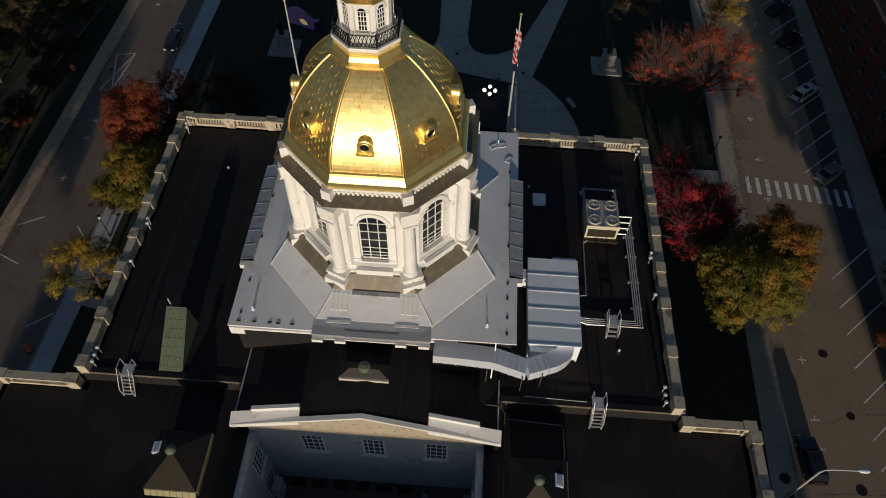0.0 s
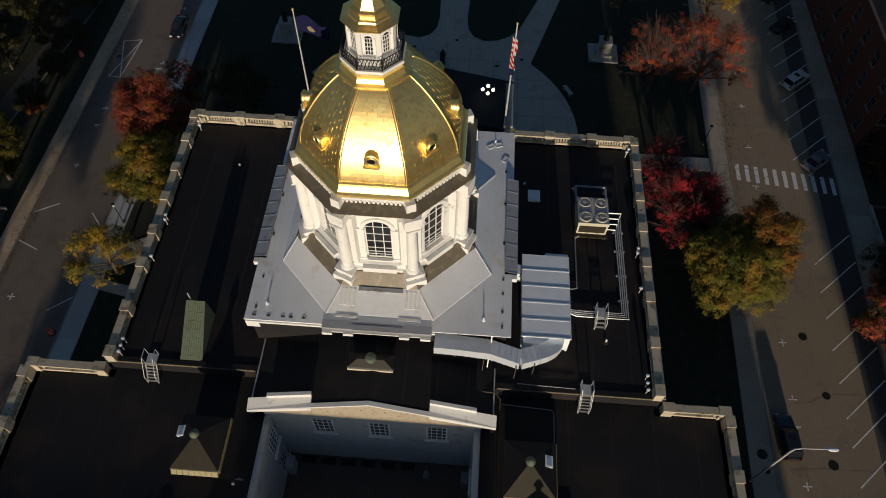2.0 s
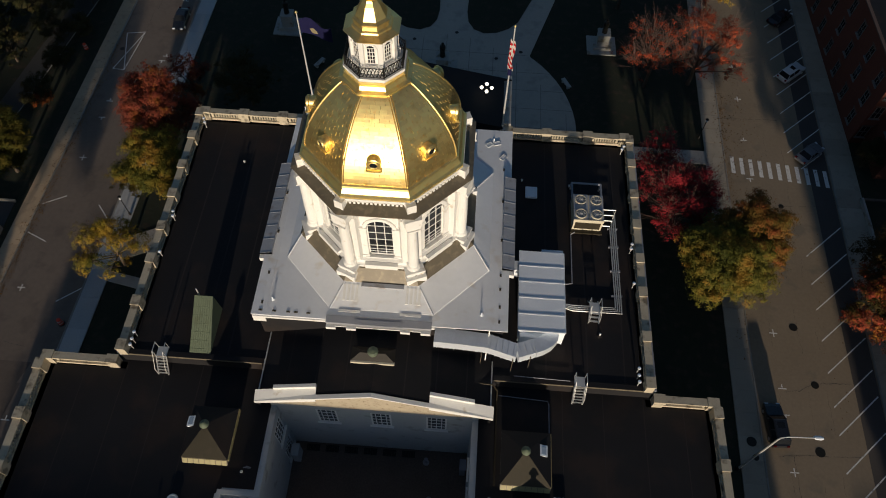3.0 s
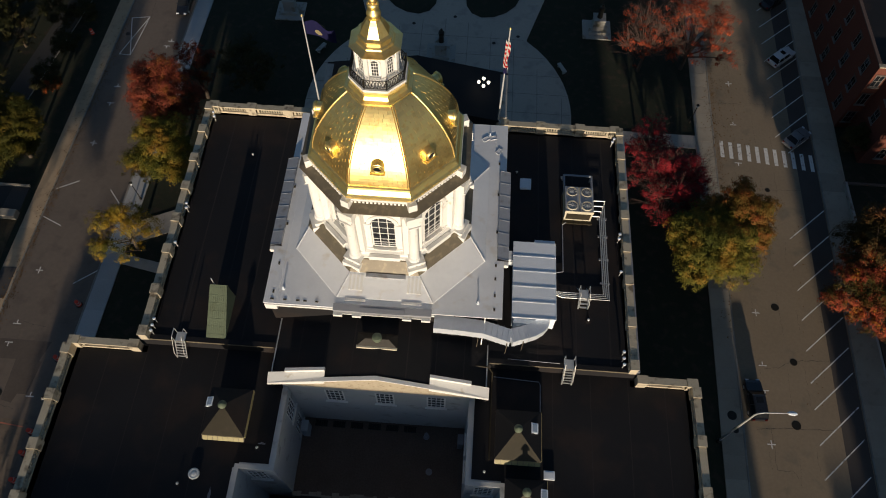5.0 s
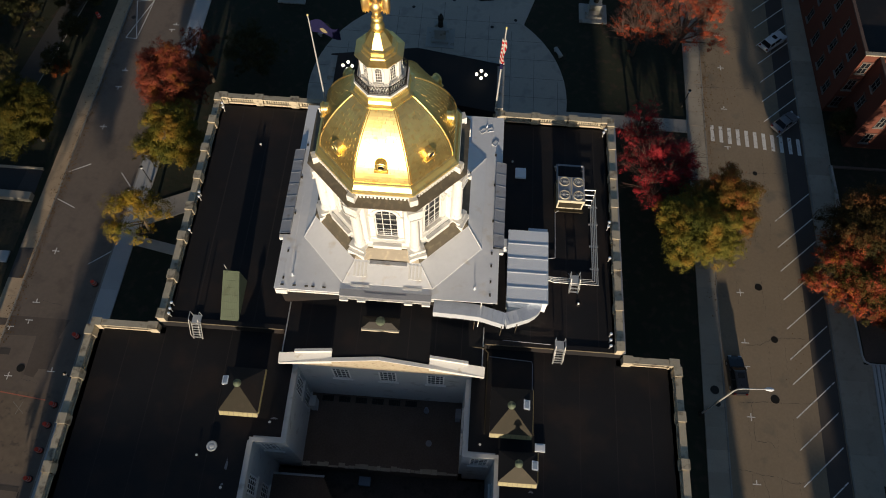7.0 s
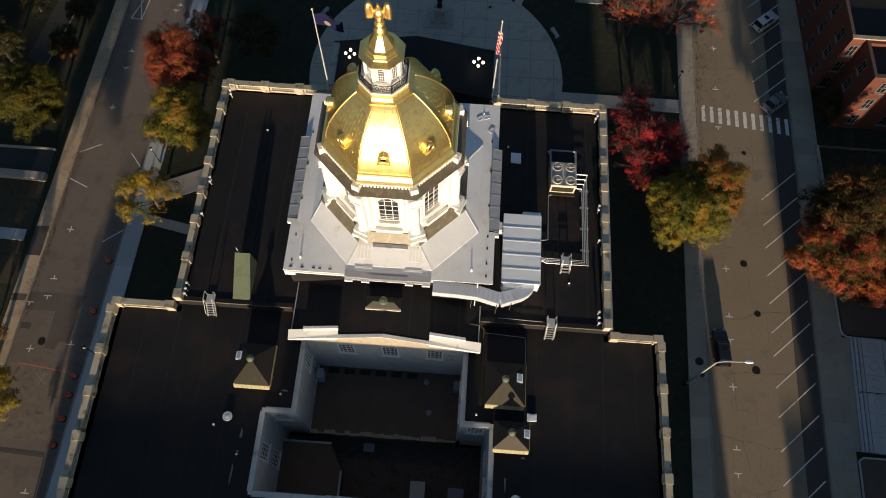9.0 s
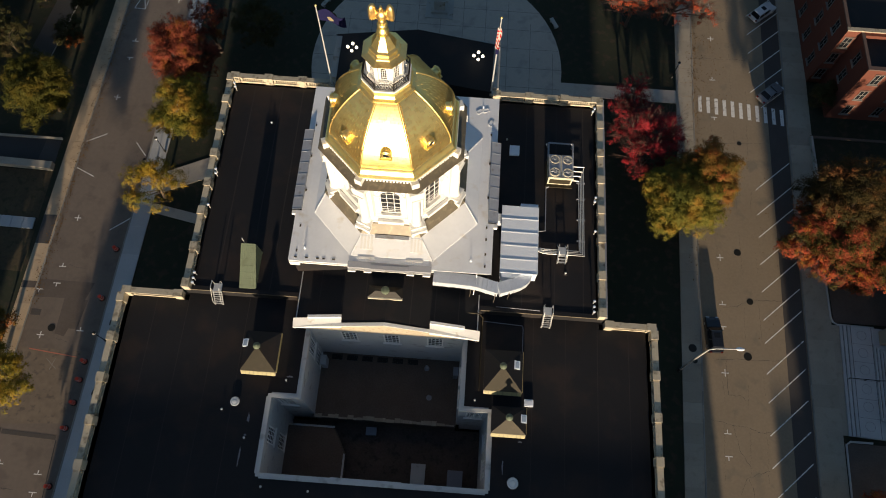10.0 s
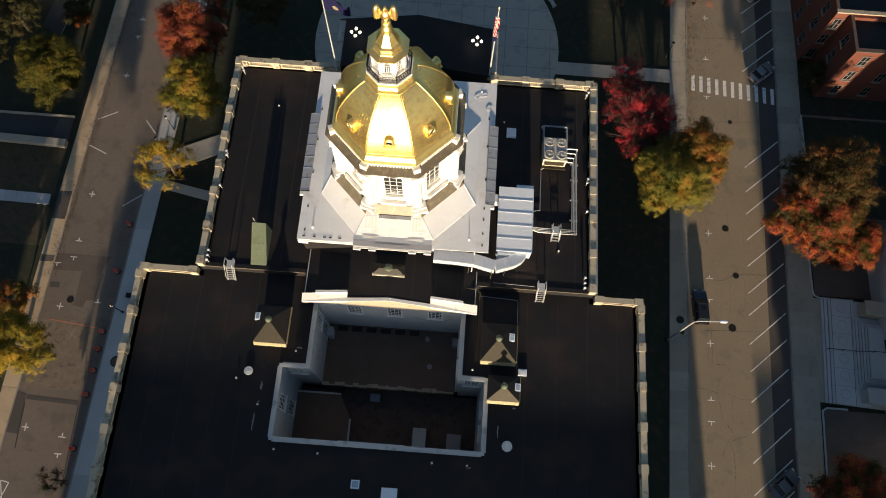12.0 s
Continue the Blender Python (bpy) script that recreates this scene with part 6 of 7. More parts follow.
BAY = math.degrees(math.atan2(4.75, 5.35)) - 90
car((53.6, 47.2, RZ), BAY, CAR_WHITE, "white estate car parked in an angled bay", True, 4.9)
car((53.2, 31.6, RZ), BAY, CAR_SILVER, "silver-grey saloon car parked in an angled bay", False, 4.6)
car((54.1, 59.4, RZ), BAY, CAR_BLACK, "black saloon car parked in an angled bay", False, 4.6)
car((53.9, 67.0, RZ), BAY, CAR_BLACK, "black saloon car parked in an angled bay", False, 4.6)
car((51.4, -30.3, RZ), BAY, CAR_DARK, "dark saloon car parked in an angled bay", False, 4.6)
car((41.65, -7.5, RZ), 2, CAR_BLACK, "black sports utility car parked at the kerb", True, 5.0, 2.0)
car((-39.6, 50.6, RZ), 181, CAR_BLACK, "black saloon car parked along the side street", False, 4.8)

# ---- street furniture ----
lamp = thing("street_lamp", "tall grey street lamp with a curved arm", "street lamp", (36.9, -12.5, 0))
part("pole", Mesh().tube([(36.9, -12.5, 0), (36.85, -12.4, 10.4), (36.95, -12.4, 10.9)], [.12, .09, .08], 8), STEEL, lamp)
part("arm", Mesh().tube([(36.95, -12.4, 10.9), (37.6, -12.3, 11.0), (39.5, -12.1, 10.6), (40.3, -12.0, 10.4)], .06, 6), STEEL, lamp)
part("head", Mesh().loft([[(x, -11.95 + w * math.cos(a), 10.32 + h * math.sin(a)) for a in [math.pi * k / 4 for k in range(8)]] for x, w, h in ((40.2, .07, .05), (40.45, .2, .1), (40.9, .22, .12), (41.2, .12, .07))]), UNIT, lamp)
part("base", Mesh().lathe([(.25, 0), (.25, .5), (.14, .6)], 10, 36.9, -12.5), IRON, lamp)
post0 = None
for x, y in ((-37.4, 10.8), (-38.1, -14.2), (-36.9, 31.0), (38.3, 33.5), (-36.6, 14.3)):
    if post0 is None:
        post0 = thing("post_lamp", "black lamp post with a pale lantern beside the walk", "street lamp", (x, y, 0), "lamp posts along the walk")
        local("post", Mesh().lathe([(.16, 0), (.16, .3), (.06, .5), (.05, 3.3), (.1, 3.4)], 8), IRON, post0)
        local("lantern", Mesh().lathe([(.12, 3.4), (.22, 3.75), (.22, 3.8)], 6), UNIT, post0)
        local("cap", Mesh().lathe([(.26, 3.8), (.05, 4.05)], 6), IRON, post0)
    else:
        copy_thing(post0, pose(x, y, 0, 0, 0, 20))
barrel0 = None
for x, y in ((-40.1, -8.5), (-40.2, -17.1), (-40.2, -19.5), (-40.2, -22.4), (-40.4, -25.6), (-40.5, -32.5), (-39.9, -1.4), (-52.3, 43.5)):
    if barrel0 is None:
        barrel0 = thing("traffic_barrel", "orange-red traffic barrel with pale bands by the kerb", "traffic barrel", (x, y, RZ), "traffic barrels along the kerb")
        local("drum", Mesh().lathe([(.3, .06), (.29, .5), (.25, .52), (.24, .98), (.1, 1.02)], 14), RED, barrel0)
        local("foot", Mesh().lathe([(.42, 0), (.4, .07)], 12), TYRE, barrel0)
        local("band", Mesh().lathe([(.3, .3), (.3, .42)], 14), WHITE, barrel0)
        local("band", Mesh().lathe([(.255, .68), (.255, .8)], 14), WHITE, barrel0)
    else:
        copy_thing(barrel0, pose(x, y, RZ, 0, 0, 30))


# ---- trees ----
L_GREEN = leaf_material("green and yellow leaves", [(0.028, 0.036, 0.008), (0.064, 0.068, 0.012), (0.138, 0.120, 0.020), (0.25, 0.135, 0.022)])
L_YELLOW = leaf_material("yellow leaves", [(0.05, 0.058, 0.011), (0.12, 0.105, 0.016), (0.23, 0.16, 0.018), (0.29, 0.165, 0.02)])
L_RED = leaf_material("red leaves", [(0.03, 0.019, 0.008), (0.085, 0.024, 0.014), (0.18, 0.036, 0.022), (0.23, 0.085, 0.018)])
L_SCARLET = leaf_material("scattered scarlet leaves", [(0.05, 0.018, 0.01), (0.13, 0.03, 0.015), (0.30, 0.055, 0.025), (0.34, 0.08, 0.03)])
L_CRIMSON = leaf_material("crimson leaves", [(0.05, 0.008, 0.010), (0.10, 0.011, 0.014), (0.24, 0.018, 0.025), (0.45, 0.04, 0.05)])
L_ORANGE = leaf_material("orange and dark red leaves", [(0.035, 0.03, 0.007), (0.07, 0.03, 0.009), (0.19, 0.045, 0.011), (0.33, 0.11, 0.012)])
L_RUST = leaf_material("rust and dark red leaves", [(0.012, 0.012, 0.005), (0.026, 0.022, 0.006), (0.058, 0.048, 0.010), (0.14, 0.036, 0.016), (0.33, 0.055, 0.030), (0.34, 0.15, 0.02)])
# shaded counterpart of the rust leaves, with the shade in the colour
L_RUST_SHADE = leaf_material("brown and olive leaves darkened for shade", [(0.014, 0.014, 0.006), (0.026, 0.022, 0.008), (0.046, 0.034, 0.010), (0.075, 0.040, 0.013), (0.15, 0.055, 0.02)])
L_OLIVE = leaf_material("dark olive leaves", [(0.013, 0.018, 0.004), (0.028, 0.032, 0.006), (0.058, 0.052, 0.008), (0.10, 0.07, 0.01)])
L_TURNING = leaf_material("gold-orange leaves", [(0.04, 0.042, 0.010), (0.085, 0.068, 0.014), (0.15, 0.075, 0.016), (0.22, 0.058, 0.018)])
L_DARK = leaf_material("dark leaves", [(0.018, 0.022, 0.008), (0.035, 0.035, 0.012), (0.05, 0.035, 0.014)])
L_MIX = leaf_material("green and gold leaves", [(0.028, 0.037, 0.008), (0.070, 0.072, 0.012), (0.15, 0.118, 0.017), (0.22, 0.115, 0.018)])


def tree(x, y, height, radius, leaves, label, seed, count=6000, leaf=.17, fill=1.0, lobes=16, twigs=0, group="", lean=(0, 0), fork_at=.28):
    rnd = np.random.RandomState(seed)
    ob = thing("tree", label, "tree", (x, y, -.13), group)
    tr = Mesh()
    fork = height * fork_at
    tr.tube([(0, 0, 0), (.05, 0, fork * .5), (rnd.uniform(-.2, .2), rnd.uniform(-.2, .2), fork), (lean[0] * .8, lean[1] * .8 + .1, height * .72)], [height * .028, height * .022, height * .018, height * .005], 8)
    local("trunk", tr, BARK, ob)
    cs, rs = [], []
    for i in range(lobes):
        a = 2 * math.pi * i * .618 + rnd.uniform(-.3, .3)
        v = (i + .5) / lobes
        zz = fork * 1.1 + (height - fork * 1.1) * (.12 + .76 * v)
        rr = radius * .66 * math.sqrt(max(.03, 1 - (v * 1.0 - .22) ** 2 / .78)) * rnd.uniform(.4, 1.2)
        cs.append((rr * math.cos(a), rr * math.sin(a), zz))
        rs.append(radius * rnd.uniform(.22, .40) * min(1.0, (18 / lobes) ** .2))
    cs, rs = np.array(cs) + np.array([lean[0], lean[1], 0]), np.array(rs)
    for c in cs:
        p0 = Vector((0, 0, fork * rnd.uniform(.7, 1.5)))
        q = Vector(c)
        mid = p0.lerp(q, .5) + Vector((rnd.uniform(-.3, .3), rnd.uniform(-.3, .3), .25))
        local("limb", Mesh().tube([p0, mid, q], [height * .011, height * .007, .02], 5), BARK, ob)
    if twigs:
        tw = Mesh()
        for i in range(twigs):
            c = cs[rnd.randint(len(cs))]
            d = rnd.normal(size=3)
            d[2] = abs(d[2]) * .8
            d /= np.linalg.norm(d)
            e = c + d * radius * rnd.uniform(.3, .55)
            tw.tube([c * .8, (c + e) / 2 + rnd.normal(size=3) * .12, e], [.026, .016, .006], 3)
        local("twigs", tw, material("grey twigs", (0.085, 0.052, 0.042), .9) if "grey twigs" not in bpy.data.materials else bpy.data.materials["grey twigs"], ob, "bare grey twigs", kind="stuff")
    # leaves sit in small clumps on the shells of the lobes, with gaps between the clumps
    per = 36
    clumps = max(1, int(count * 2.3) // per)
    k = rnd.randint(len(cs), size=clumps)
    d = rnd.normal(size=(clumps, 3))
    d /= np.linalg.norm(d, axis=1)[:, None]
    d[:, 2] = np.where(d[:, 2] < -.3, -d[:, 2], d[:, 2])
    sc = cs[k] + d * (rs[k] * rnd.uniform(.3, 1.25, clumps) ** .7)[:, None] * np.array([1, 1, .8])
    size = (.17 + .014 * radius) * rnd.uniform(.6, 1.3, clumps)
    o = rnd.normal(size=(clumps * per, 3)) * np.array([1, 1, .5])
    c = np.repeat(sc, per, axis=0) + o * np.repeat(size, per)[:, None]
    n = len(c)
    face = np.repeat(d, per, axis=0) * .7 + o * .35 + rnd.normal(size=(n, 3)) * .3 + np.array([0, -.1, .45])
    u = np.cross(face, rnd.normal(size=(n, 3)))
    u /= np.linalg.norm(u, axis=1)[:, None] + 1e-6
    w = np.cross(u, face)
    w /= np.linalg.norm(w, axis=1)[:, None] + 1e-6
    s = (leaf * .66 * rnd.uniform(.6, 1.3, n))[:, None]
    v = np.stack([c - u * s, c - w * s * .55, c + u * s, c + w * s * .55], axis=1).reshape(-1, 3)
    me = bpy.data.meshes.new("crown")
    me.from_pydata(v.tolist(), [], np.arange(4 * n).reshape(-1, 4).tolist())
    me.materials.append(leaves)
    local("crown", me, None, ob, kind="stuff")
    return ob


G = "street trees"
tree(-53.6, 20.0, 9.5, 6.0, L_OLIVE, "broad dark olive tree turning yellow", 1, 30000, .15, lobes=34)
tree(-34.3, 26.0, 12.2, 6.0, L_RED, "red maple in autumn leaf by the side street", 2, 22000, .15, lobes=32)
tree(-31.8, 32.5, 10.5, 3.6, L_RED, "thin dark red maple half bare", 21, 2600, .15, lobes=12, twigs=120)
tree(-32.6, 18.3, 10.2, 5.3, L_MIX, "yellow-green maple by the side street", 3, 22000, .15, lobes=22)
tree(-35.0, 7.0, 8.3, 4.6, L_YELLOW, "small golden yellow tree with gaps by the kerb", 4, 5000, .14, lobes=11, twigs=160)
tree(-50.4, -20.6, 11.0, 5.0, L_YELLOW, "yellow-green tree overhanging the pavement", 5, 18000, .15, lobes=20, lean=(2.6, -.4), fork_at=.45)
tree(-52.0, -14.0, 4.2, 3.0, L_TURNING, "small gold-orange tree in the yard", 6, 3000, .16, lobes=12)
tree(32.4, 18.6, 9.8, 6.0, L_CRIMSON, "crimson maple, half bare with grey twigs", 7, 7600, .14, lobes=22, twigs=900)
tree(30.6, 24.2, 8.6, 4.8, L_CRIMSON, "dark crimson maple, half bare in the shade", 27, 3600, .14, lobes=16, twigs=500)
tree(36.6, 9.6, 11.2, 6.3, L_GREEN, "large green maple turning yellow beside the street", 8, 36000, .16, lobes=46)
tree(39.6, 12.6, 12.4, 5.4, L_TURNING, "gold and orange maple crown beside the street", 22, 20000, .16, lobes=26)
tree(38.0, 44.0, 12.5, 7.0, L_SCARLET, "red and brown maple, half bare", 9, 4200, .16, lobes=18, twigs=500)
tree(31.4, 43.0, 11.5, 6.4, L_SCARLET, "bare dark tree with a few scarlet leaves", 10, 1700, .14, lobes=18, twigs=500)
tree(42.0, 60.0, 11.0, 4.5, L_YELLOW, "orange-yellow tree by the street", 11, 5000, .16, lobes=14)
# upper part of the rust crown, its shade given as dark leaves
tree(57.4, 10.2, 12.5, 7.4, L_RUST_SHADE, "broad maple behind the pavement, leaves darkened for shade", 12, 32000, .16, lobes=38, twigs=120)
tree(55.6, 4.6, 10.5, 6.2, L_RUST, "dark-red and orange maple over the pavement", 28, 26000, .16, lobes=30)
tree(62.6, 2.6, 6.2, 4.6, L_RUST, "dark-red and orange maple in the planting bed", 29, 14000, .16, lobes=20)
tree(58.4, -31.5, 7.0, 6.2, L_RUST, "orange and rust maple over the pavement", 13, 26000, .15, lobes=28, twigs=150)
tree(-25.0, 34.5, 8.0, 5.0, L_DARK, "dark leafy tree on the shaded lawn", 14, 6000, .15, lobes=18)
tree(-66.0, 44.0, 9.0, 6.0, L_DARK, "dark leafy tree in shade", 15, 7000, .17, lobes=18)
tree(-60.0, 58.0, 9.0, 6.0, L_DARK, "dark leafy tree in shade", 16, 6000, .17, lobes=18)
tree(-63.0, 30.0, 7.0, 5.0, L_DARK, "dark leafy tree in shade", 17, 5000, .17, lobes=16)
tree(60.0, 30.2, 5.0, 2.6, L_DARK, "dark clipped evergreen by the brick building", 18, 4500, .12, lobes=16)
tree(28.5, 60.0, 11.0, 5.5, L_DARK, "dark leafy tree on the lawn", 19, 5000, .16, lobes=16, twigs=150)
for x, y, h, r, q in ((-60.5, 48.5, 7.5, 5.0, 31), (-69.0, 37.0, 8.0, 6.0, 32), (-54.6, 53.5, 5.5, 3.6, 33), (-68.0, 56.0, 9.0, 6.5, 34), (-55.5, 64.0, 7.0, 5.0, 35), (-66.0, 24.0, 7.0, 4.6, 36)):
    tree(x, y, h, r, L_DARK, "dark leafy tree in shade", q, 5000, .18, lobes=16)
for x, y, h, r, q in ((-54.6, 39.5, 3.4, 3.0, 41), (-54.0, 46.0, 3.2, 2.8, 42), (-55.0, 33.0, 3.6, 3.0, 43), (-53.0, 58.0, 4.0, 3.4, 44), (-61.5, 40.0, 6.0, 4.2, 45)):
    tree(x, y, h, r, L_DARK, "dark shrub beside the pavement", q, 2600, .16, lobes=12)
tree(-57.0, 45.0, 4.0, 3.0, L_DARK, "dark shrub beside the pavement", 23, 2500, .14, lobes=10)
tree(-53.9, 32.0, 2.6, 1.6, L_ORANGE, "low rusty shrub beside the pavement", 24, 1400, .12, lobes=8)
tree(-40.5, -36.5, 5.5, 2.4, L_DARK, "small bare street tree by the kerb", 25, 500, .12, lobes=8, twigs=160)


# ---- houses beside the streets ----
def brick_block(ob, x0, y0, x1, y1, h, storeys, west_n, south, cope, size=(1.3, 2.1)):
    """Walls with thickness and real windows on the sides to the west and south."""
    t = .45
    sm = BRICK_SASH
    length = y1 - y0 - t
    for a, b, at in (((x0, y0), (x1, y0), south), ((x0, y1), (x0, y0 + t), [length * (i + .5) / west_n for i in range(west_n)])):
        holes = []
        for s_ in storeys:
            for u in at:
                holes.append((u - size[0] / 2, u + size[0] / 2, s_, s_ + size[1]))
        m = Mesh()
        mt = wall_with(m, a, b, -.13, h, t, holes)
        part("wall", m, BRICK, ob, "red brick wall")
        for u0, u1, s0, s1 in holes:
            window(ob, sm, mt @ pose((u0 + u1) / 2, -.03, s0))
            part("lintel", Mesh().box(u0 - .15, -.08, s1, u1 + .15, .1, s1 + .2, mt), LINTEL, ob)
    part("wall", Mesh().box(x1 - t, y0 + t, -.13, x1, y1, h), BRICK, ob)
    part("wall", Mesh().box(x0 + t, y1 - t, -.13, x1 - t, y1, h), BRICK, ob)
    part("roof", Mesh().box(x0 + t, y0 + t, h - 1.0, x1 - t, y1 - t, h - .6), RUBBER, ob, "flat black roof")
    part("coping", Mesh().box(x0 - .08, y0 - .08, h, x1 + .1, y0 + t + .1, h + .18), cope, ob)
    part("coping", Mesh().box(x0 - .08, y0 + t + .1, h, x0 + t - .1, y1, h + .18), LINTEL, ob)


# white sashes coloured dark grey, as they look in the wall's shade
SASH_SHADED = material("white window paint darkened for shade", (0.15, 0.14, 0.13), 0.7, vary=0.15, size=1, grain=0.1, fine=6)
LINTEL = material("dark brown stone trim", (0.10, 0.062, 0.05), 0.85, vary=0.2, size=1, grain=0.15, fine=6)
BRICK_SASH = sash_meshes(1.2, 2.1, 2, 2, .09, SASH_SHADED)
bb = thing("brick_building", "three-storey red brick building with white sash windows and flat roof", "building", (61.3, 28.3, 0))
brick_block(bb, 61.3, 28.3, 84.0, 34.6, 11.7, (1.2, 4.9, 8.6), 1, [2.27 + 4.54 * i for i in range(5)], LINTEL)
brick_block(bb, 59.3, 34.6, 84.0, 96.0, 11.9, (1.2, 4.9, 8.4), 13, [1.0], FRIEZE)
fence = thing("garden_wall", "low dark stone garden wall along the pavement", "wall", (59, 24.6, 0))
part("wall", Mesh().box(58.7, 24.4, -.13, 80, 24.75, .12), DIRT, fence)
part("wall", Mesh().box(58.5, 8.0, -.13, 58.8, 24.4, .6), GRANITE, fence)

# stone stair and terrace
stair = thing("stone_stairs", "broad pale stone steps and terrace with low cheek walls", "stairs", (60, -12.5, 0))
for i in range(3):
    part("step", Mesh().box(58.0 + .42 * i, -19.6, -.13, 58.42 + .42 * i, -5.0, .17 * (i + 1)), CONCRETE_PALE, stair)
part("terrace", Mesh().box(59.26, -19.6, -.13, 62.2, -5.0, .55), CONCRETE_PALE, stair)
for i in range(6):
    part("step", Mesh().box(62.0 + .32 * i, -17.3 + .3 * i, .55 + .17 * i, 66.1, -7.3 - .3 * i, .55 + .17 * (i + 1)), CONCRETE_PALE, stair)
part("terrace", Mesh().box(62.2, -19.6, -.13, 66.1, -5.0, .55), CONCRETE_PALE, stair)
part("cheek_wall", Mesh().box(62.9, -7.2, .55, 66.1, -5.4, 2.5).box(62.8, -7.25, 2.5, 66.1, -5.3, 2.7), CONCRETE, stair, "tan stone cheek wall")
part("cheek_wall", Mesh().box(62.6, -19.2, .55, 66.1, -17.4, 2.2).box(62.5, -19.3, 2.2, 66.1, -17.3, 2.4), CONCRETE_PALE, stair)
joint_mat = material("dirty stone joint", (0.2, 0.2, 0.2), 0.9)
# dark colour for the shade painted below each riser
riser_shade = material("dark shade line below a riser", (0.085, 0.085, 0.09), 0.9)
for i in range(1, 6):
    part("joint", Mesh().box(59.3, -5.0 - 2.43 * i - .02, .55, 62.0, -5.0 - 2.43 * i + .02, .554), joint_mat, stair)
part("handrail", Mesh().tube([(58.2, -12.3, 1.0), (62.0, -12.3, 1.45), (63.9, -12.3, 2.55), (66.1, -12.3, 2.55)], .05, 6), IRON, stair)
for x, z in ((58.4, .1), (60.4, .5), (62.0, .6), (63.9, 1.5)):
    part("post", Mesh().tube([(x, -12.3, z), (x, -12.3, z + .98)], .035, 5), IRON, stair)
# thin dark strips paint the shade at the foot of the risers
for i in range(3):
    part("joint", Mesh().box(58.36 + .42 * i, -19.6, .17 * (i + 1), 58.415 + .42 * i, -5.0, .17 * (i + 1) + .006), riser_shade, stair)
for i in range(5):
    part("joint", Mesh().box(62.26 + .32 * i, -16.9 + .3 * i, .55 + .17 * (i + 1), 62.315 + .32 * i, -7.7 - .3 * i, .556 + .17 * (i + 1)), riser_shade, stair)
part("joint", Mesh().box(61.9, -19.6, .55, 61.96, -5.0, .556), riser_shade, stair)
for y in (-6.2, -8.6, -10.9, -13.4, -15.7, -18.2):
    ring = [(60.6 + .62 * math.cos(a * math.pi / 12), y + .62 * math.sin(a * math.pi / 12), .556) for a in range(25)]
    part("inlay", Mesh().tube(ring, .018, 4), joint_mat, stair, "thin ring let into the terrace")
part("apron", Mesh().box(56.2, -19.6, -.13, 58.0, -5.0, -.012), CONCRETE, stair, "concrete paving at the foot of the steps")
stair.matrix_basis = pose(60.45, -12.4, 0, 0, 0, -3.2)
border = thing("stone_border", "low pale stone border round the planting bed", "border", (58, 2, 0))
part("kerb", Mesh().tube([(57.95, 9.0, .05), (57.9, -3.6, .05), (58.1, -4.4, .05), (58.7, -4.7, .05), (63.5, -4.8, .05)], .14, 6), CONCRETE_PALE, border)
border2 = thing("stone_border", "low pale stone border round the planting bed", "border", (57.5, -25, 0))
part("kerb", Mesh().tube([(61.0, -20.1, .05), (58.2, -20.1, .05), (57.6, -20.5, .05), (57.0, -36, .05)], .14, 6), CONCRETE_PALE, border2)
part("bed", Mesh().box(58.3, -4.4, -.13, 74, 8.0, -.05), DIRT, border)
part("bed", Mesh().box(57.5, -38, -.13, 74, -20.3, -.05), DIRT, border2)

# the house that the steps lead to
hs = thing("stone_building", "pale stone building at the head of the steps", "building", (80, -9, 0))
part("wall", Mesh().box(66.2, -22, -.13, 66.7, 4.5, 16), CONCRETE_PALE, hs)
part("wall", Mesh().box(66.7, -22, -.13, 95, -21.5, 16), CONCRETE_PALE, hs)
part("wall", Mesh().box(66.7, 4.0, -.13, 95, 4.5, 16), CONCRETE_PALE, hs)
part("wall", Mesh().box(94.5, -21.5, -.13, 95, 4.0, 16), CONCRETE_PALE, hs)
part("roof", Mesh().box(66.7, -21.5, 15.2, 94.5, 4.0, 15.6), RUBBER, hs)
part("door", Mesh().box(66.1, -12.4, 1.78, 66.2, -10.6, 4.6), IRON, hs)

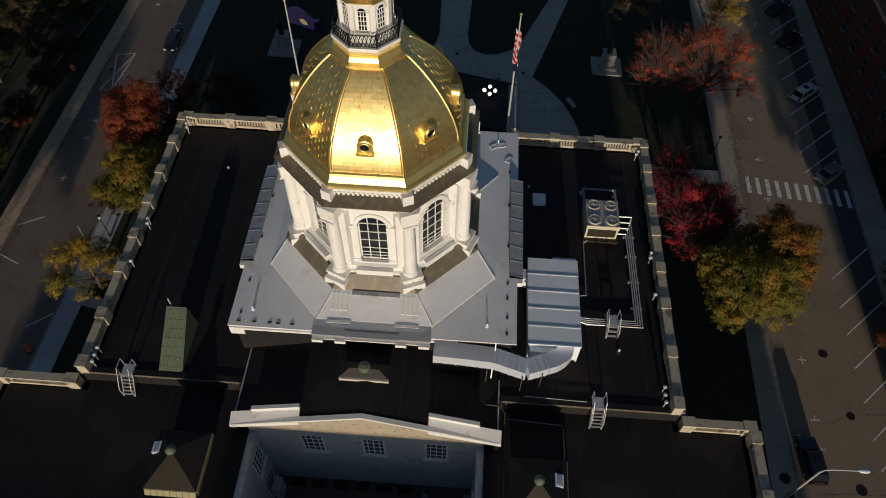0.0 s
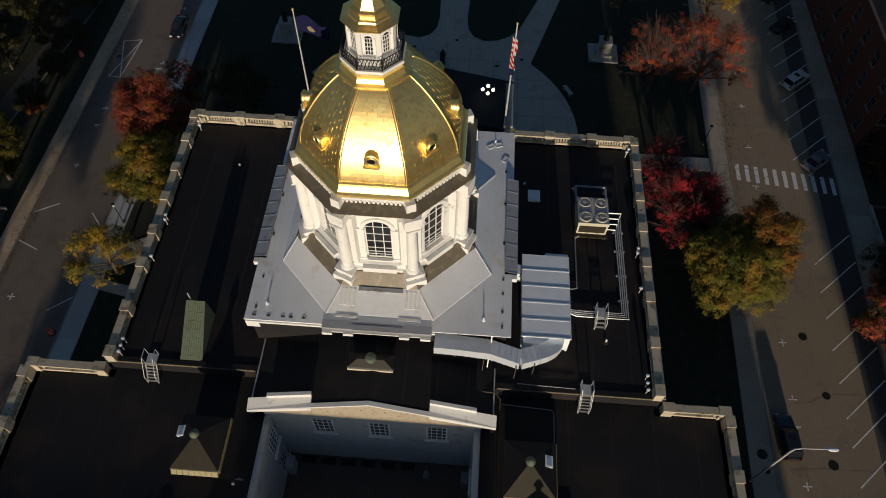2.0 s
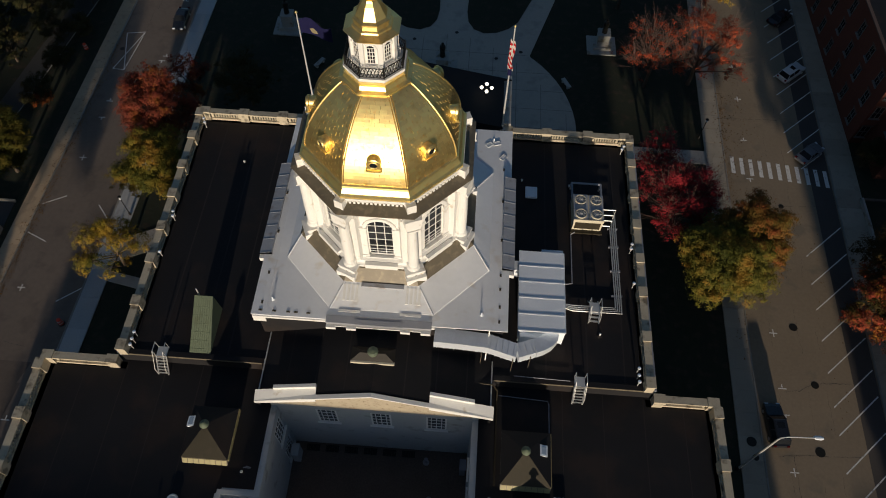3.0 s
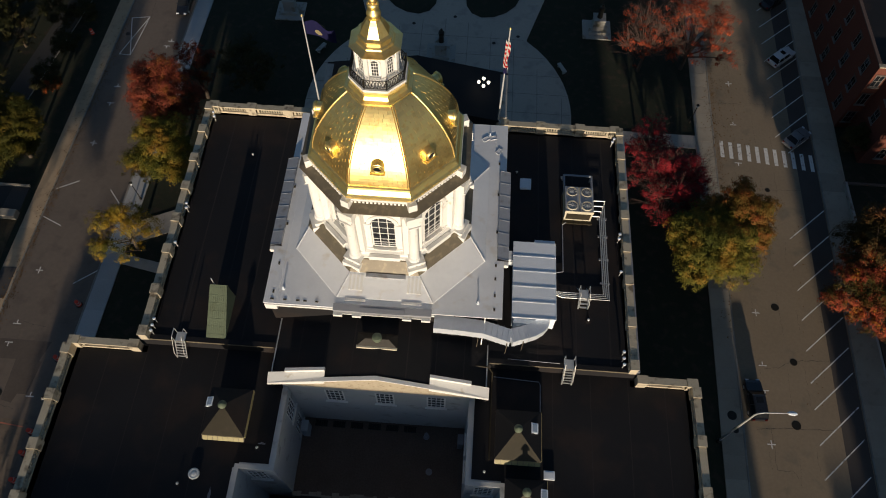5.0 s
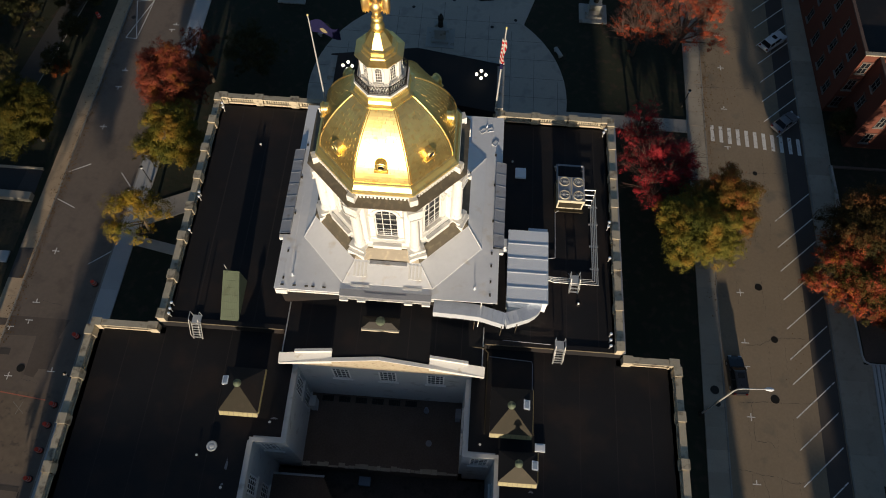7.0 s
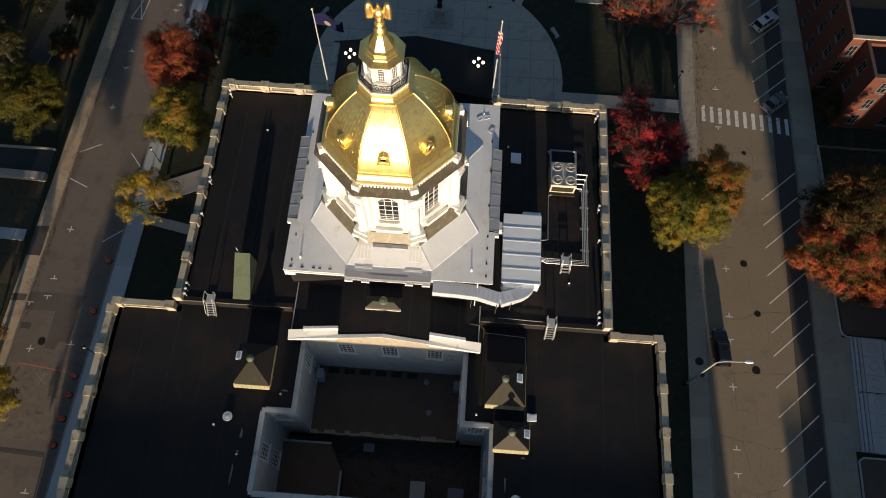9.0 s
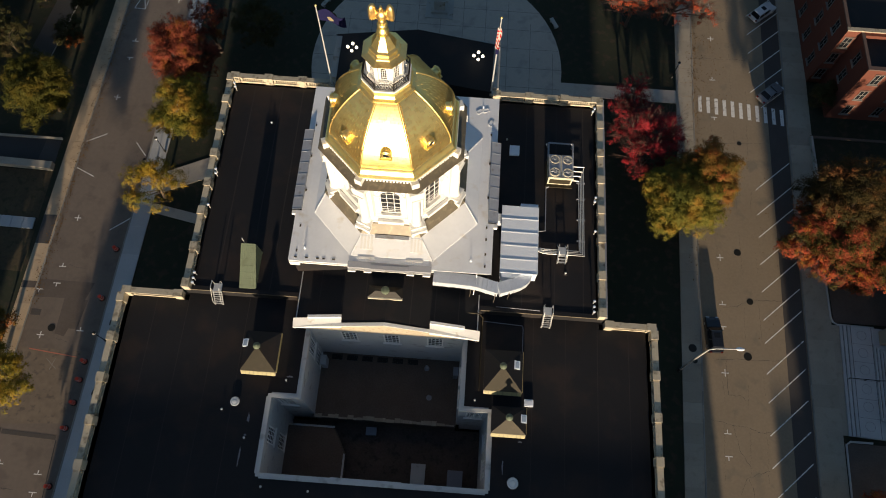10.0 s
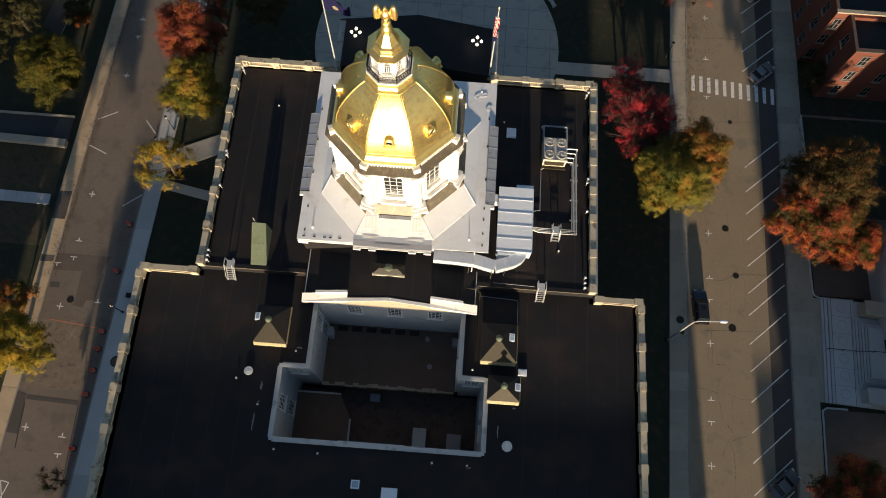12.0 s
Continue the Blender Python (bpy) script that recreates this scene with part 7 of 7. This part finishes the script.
# west yards
for y0, y1, slope, h, mat, lab in ((15.0, 15.25, .0, .3, CONCRETE, "thin pale concrete kerb of the yard"), (9.9, 11.0, .03, .75, CONCRETE, "low pale concrete yard wall")):
    yw = thing("yard_wall", lab, "wall", (-62, y0, 0))
    part("slab", Mesh().loft([[(-82, y0 + 30 * slope, z), (-51.9, y0, z), (-51.9, y1, z), (-82, y1 + 30 * slope, z)] for z in (-.13, h)]), mat, yw)
yw = thing("yard_walk", "pale concrete slab walk across the yard", "walk", (-62, 1.7, 0))
for i in range(18):
    part("slab", Mesh().loft([[(x0, y0 + (-52.2 - x0) * .02, z) for x0, y0 in ((-53.8 - 1.6 * i, .75), (-52.24 - 1.6 * i, .75), (-52.24 - 1.6 * i, 2.4), (-53.8 - 1.6 * i, 2.4))] for z in (-.13, random.uniform(.01, .03))]), CONCRETE_PALE, yw)
# sunlit stretches of yard lawn, put in as lighter dry grass
for y0, y1 in ((2.5, 9.8), (-5.5, .65)):
    tagged(flat("lawn", [(-82, y0 + .5), (-51.9, y0), (-51.9, y1), (-82, y1 + .5)], -.1, LIT_DRY_LAWN), "dry brown yard lawn, brightened for sun", "lawn", kind="structure")
dw = thing("driveway", "dark asphalt yard between walls", "driveway", (-60, 13, -.13))
part("paving", Mesh().loft([[(-82, 11.9, z), (-52.0, 11.0, z), (-52.0, 15.0, z), (-82, 15.0, z)] for z in (-.13, -.1)]), ASPHALT_DARK, dw)
part("apron", Mesh().loft([[(-54.6, 11.15, z), (-52.0, 11.05, z), (-52.0, 14.9, z), (-54.2, 14.9, z)] for z in (-.13, -.085)]), PATCH_AND_SHADE, dw)
yd = thing("side_drive", "worn brown drive behind the pavement", "driveway", (-58, 40, -.13))
part("paving", Mesh().loft([[(-62, 24, z), (-58.5, 24, z), (-52.5, 66, z), (-56, 66, z)] for z in (-.13, -.1)]), ASPHALT_DARK, yd)
part("edging", Mesh().loft([[(-58.5, 24, z), (-58.38, 24, z), (-52.38, 66, z), (-52.5, 66, z)] for z in (-.13, -.06)]), KERB, yd)

# plain blocks that close the place to the south, out of view, and throw the long evening shade
south = ((-38.5, -26.1, -86, 13.3), (-26.1, -6.8, -92, 29.6), (-6.8, 11.8, -92, 31.6), (11.8, 31.1, -92, 29.3), (31.1, 43.4, -86, 16.2), (51.3, 55.6, -86, 9.7), (55.6, 63.6, -86, 16.8), (63.6, 75.0, -86, 15.2), (75.0, 120.0, -92, 16.8), (-59.5, -51.0, -86, 16.8), (-110.0, -59.5, -92, 20.7))
for x0, x1, y, h in south:
    tagged(part("backdrop", Mesh().box(x0, y - 14, -.13, x1, y, h), BRICK), "plain brick block closing the place behind the walk", "backdrop", kind="structure")
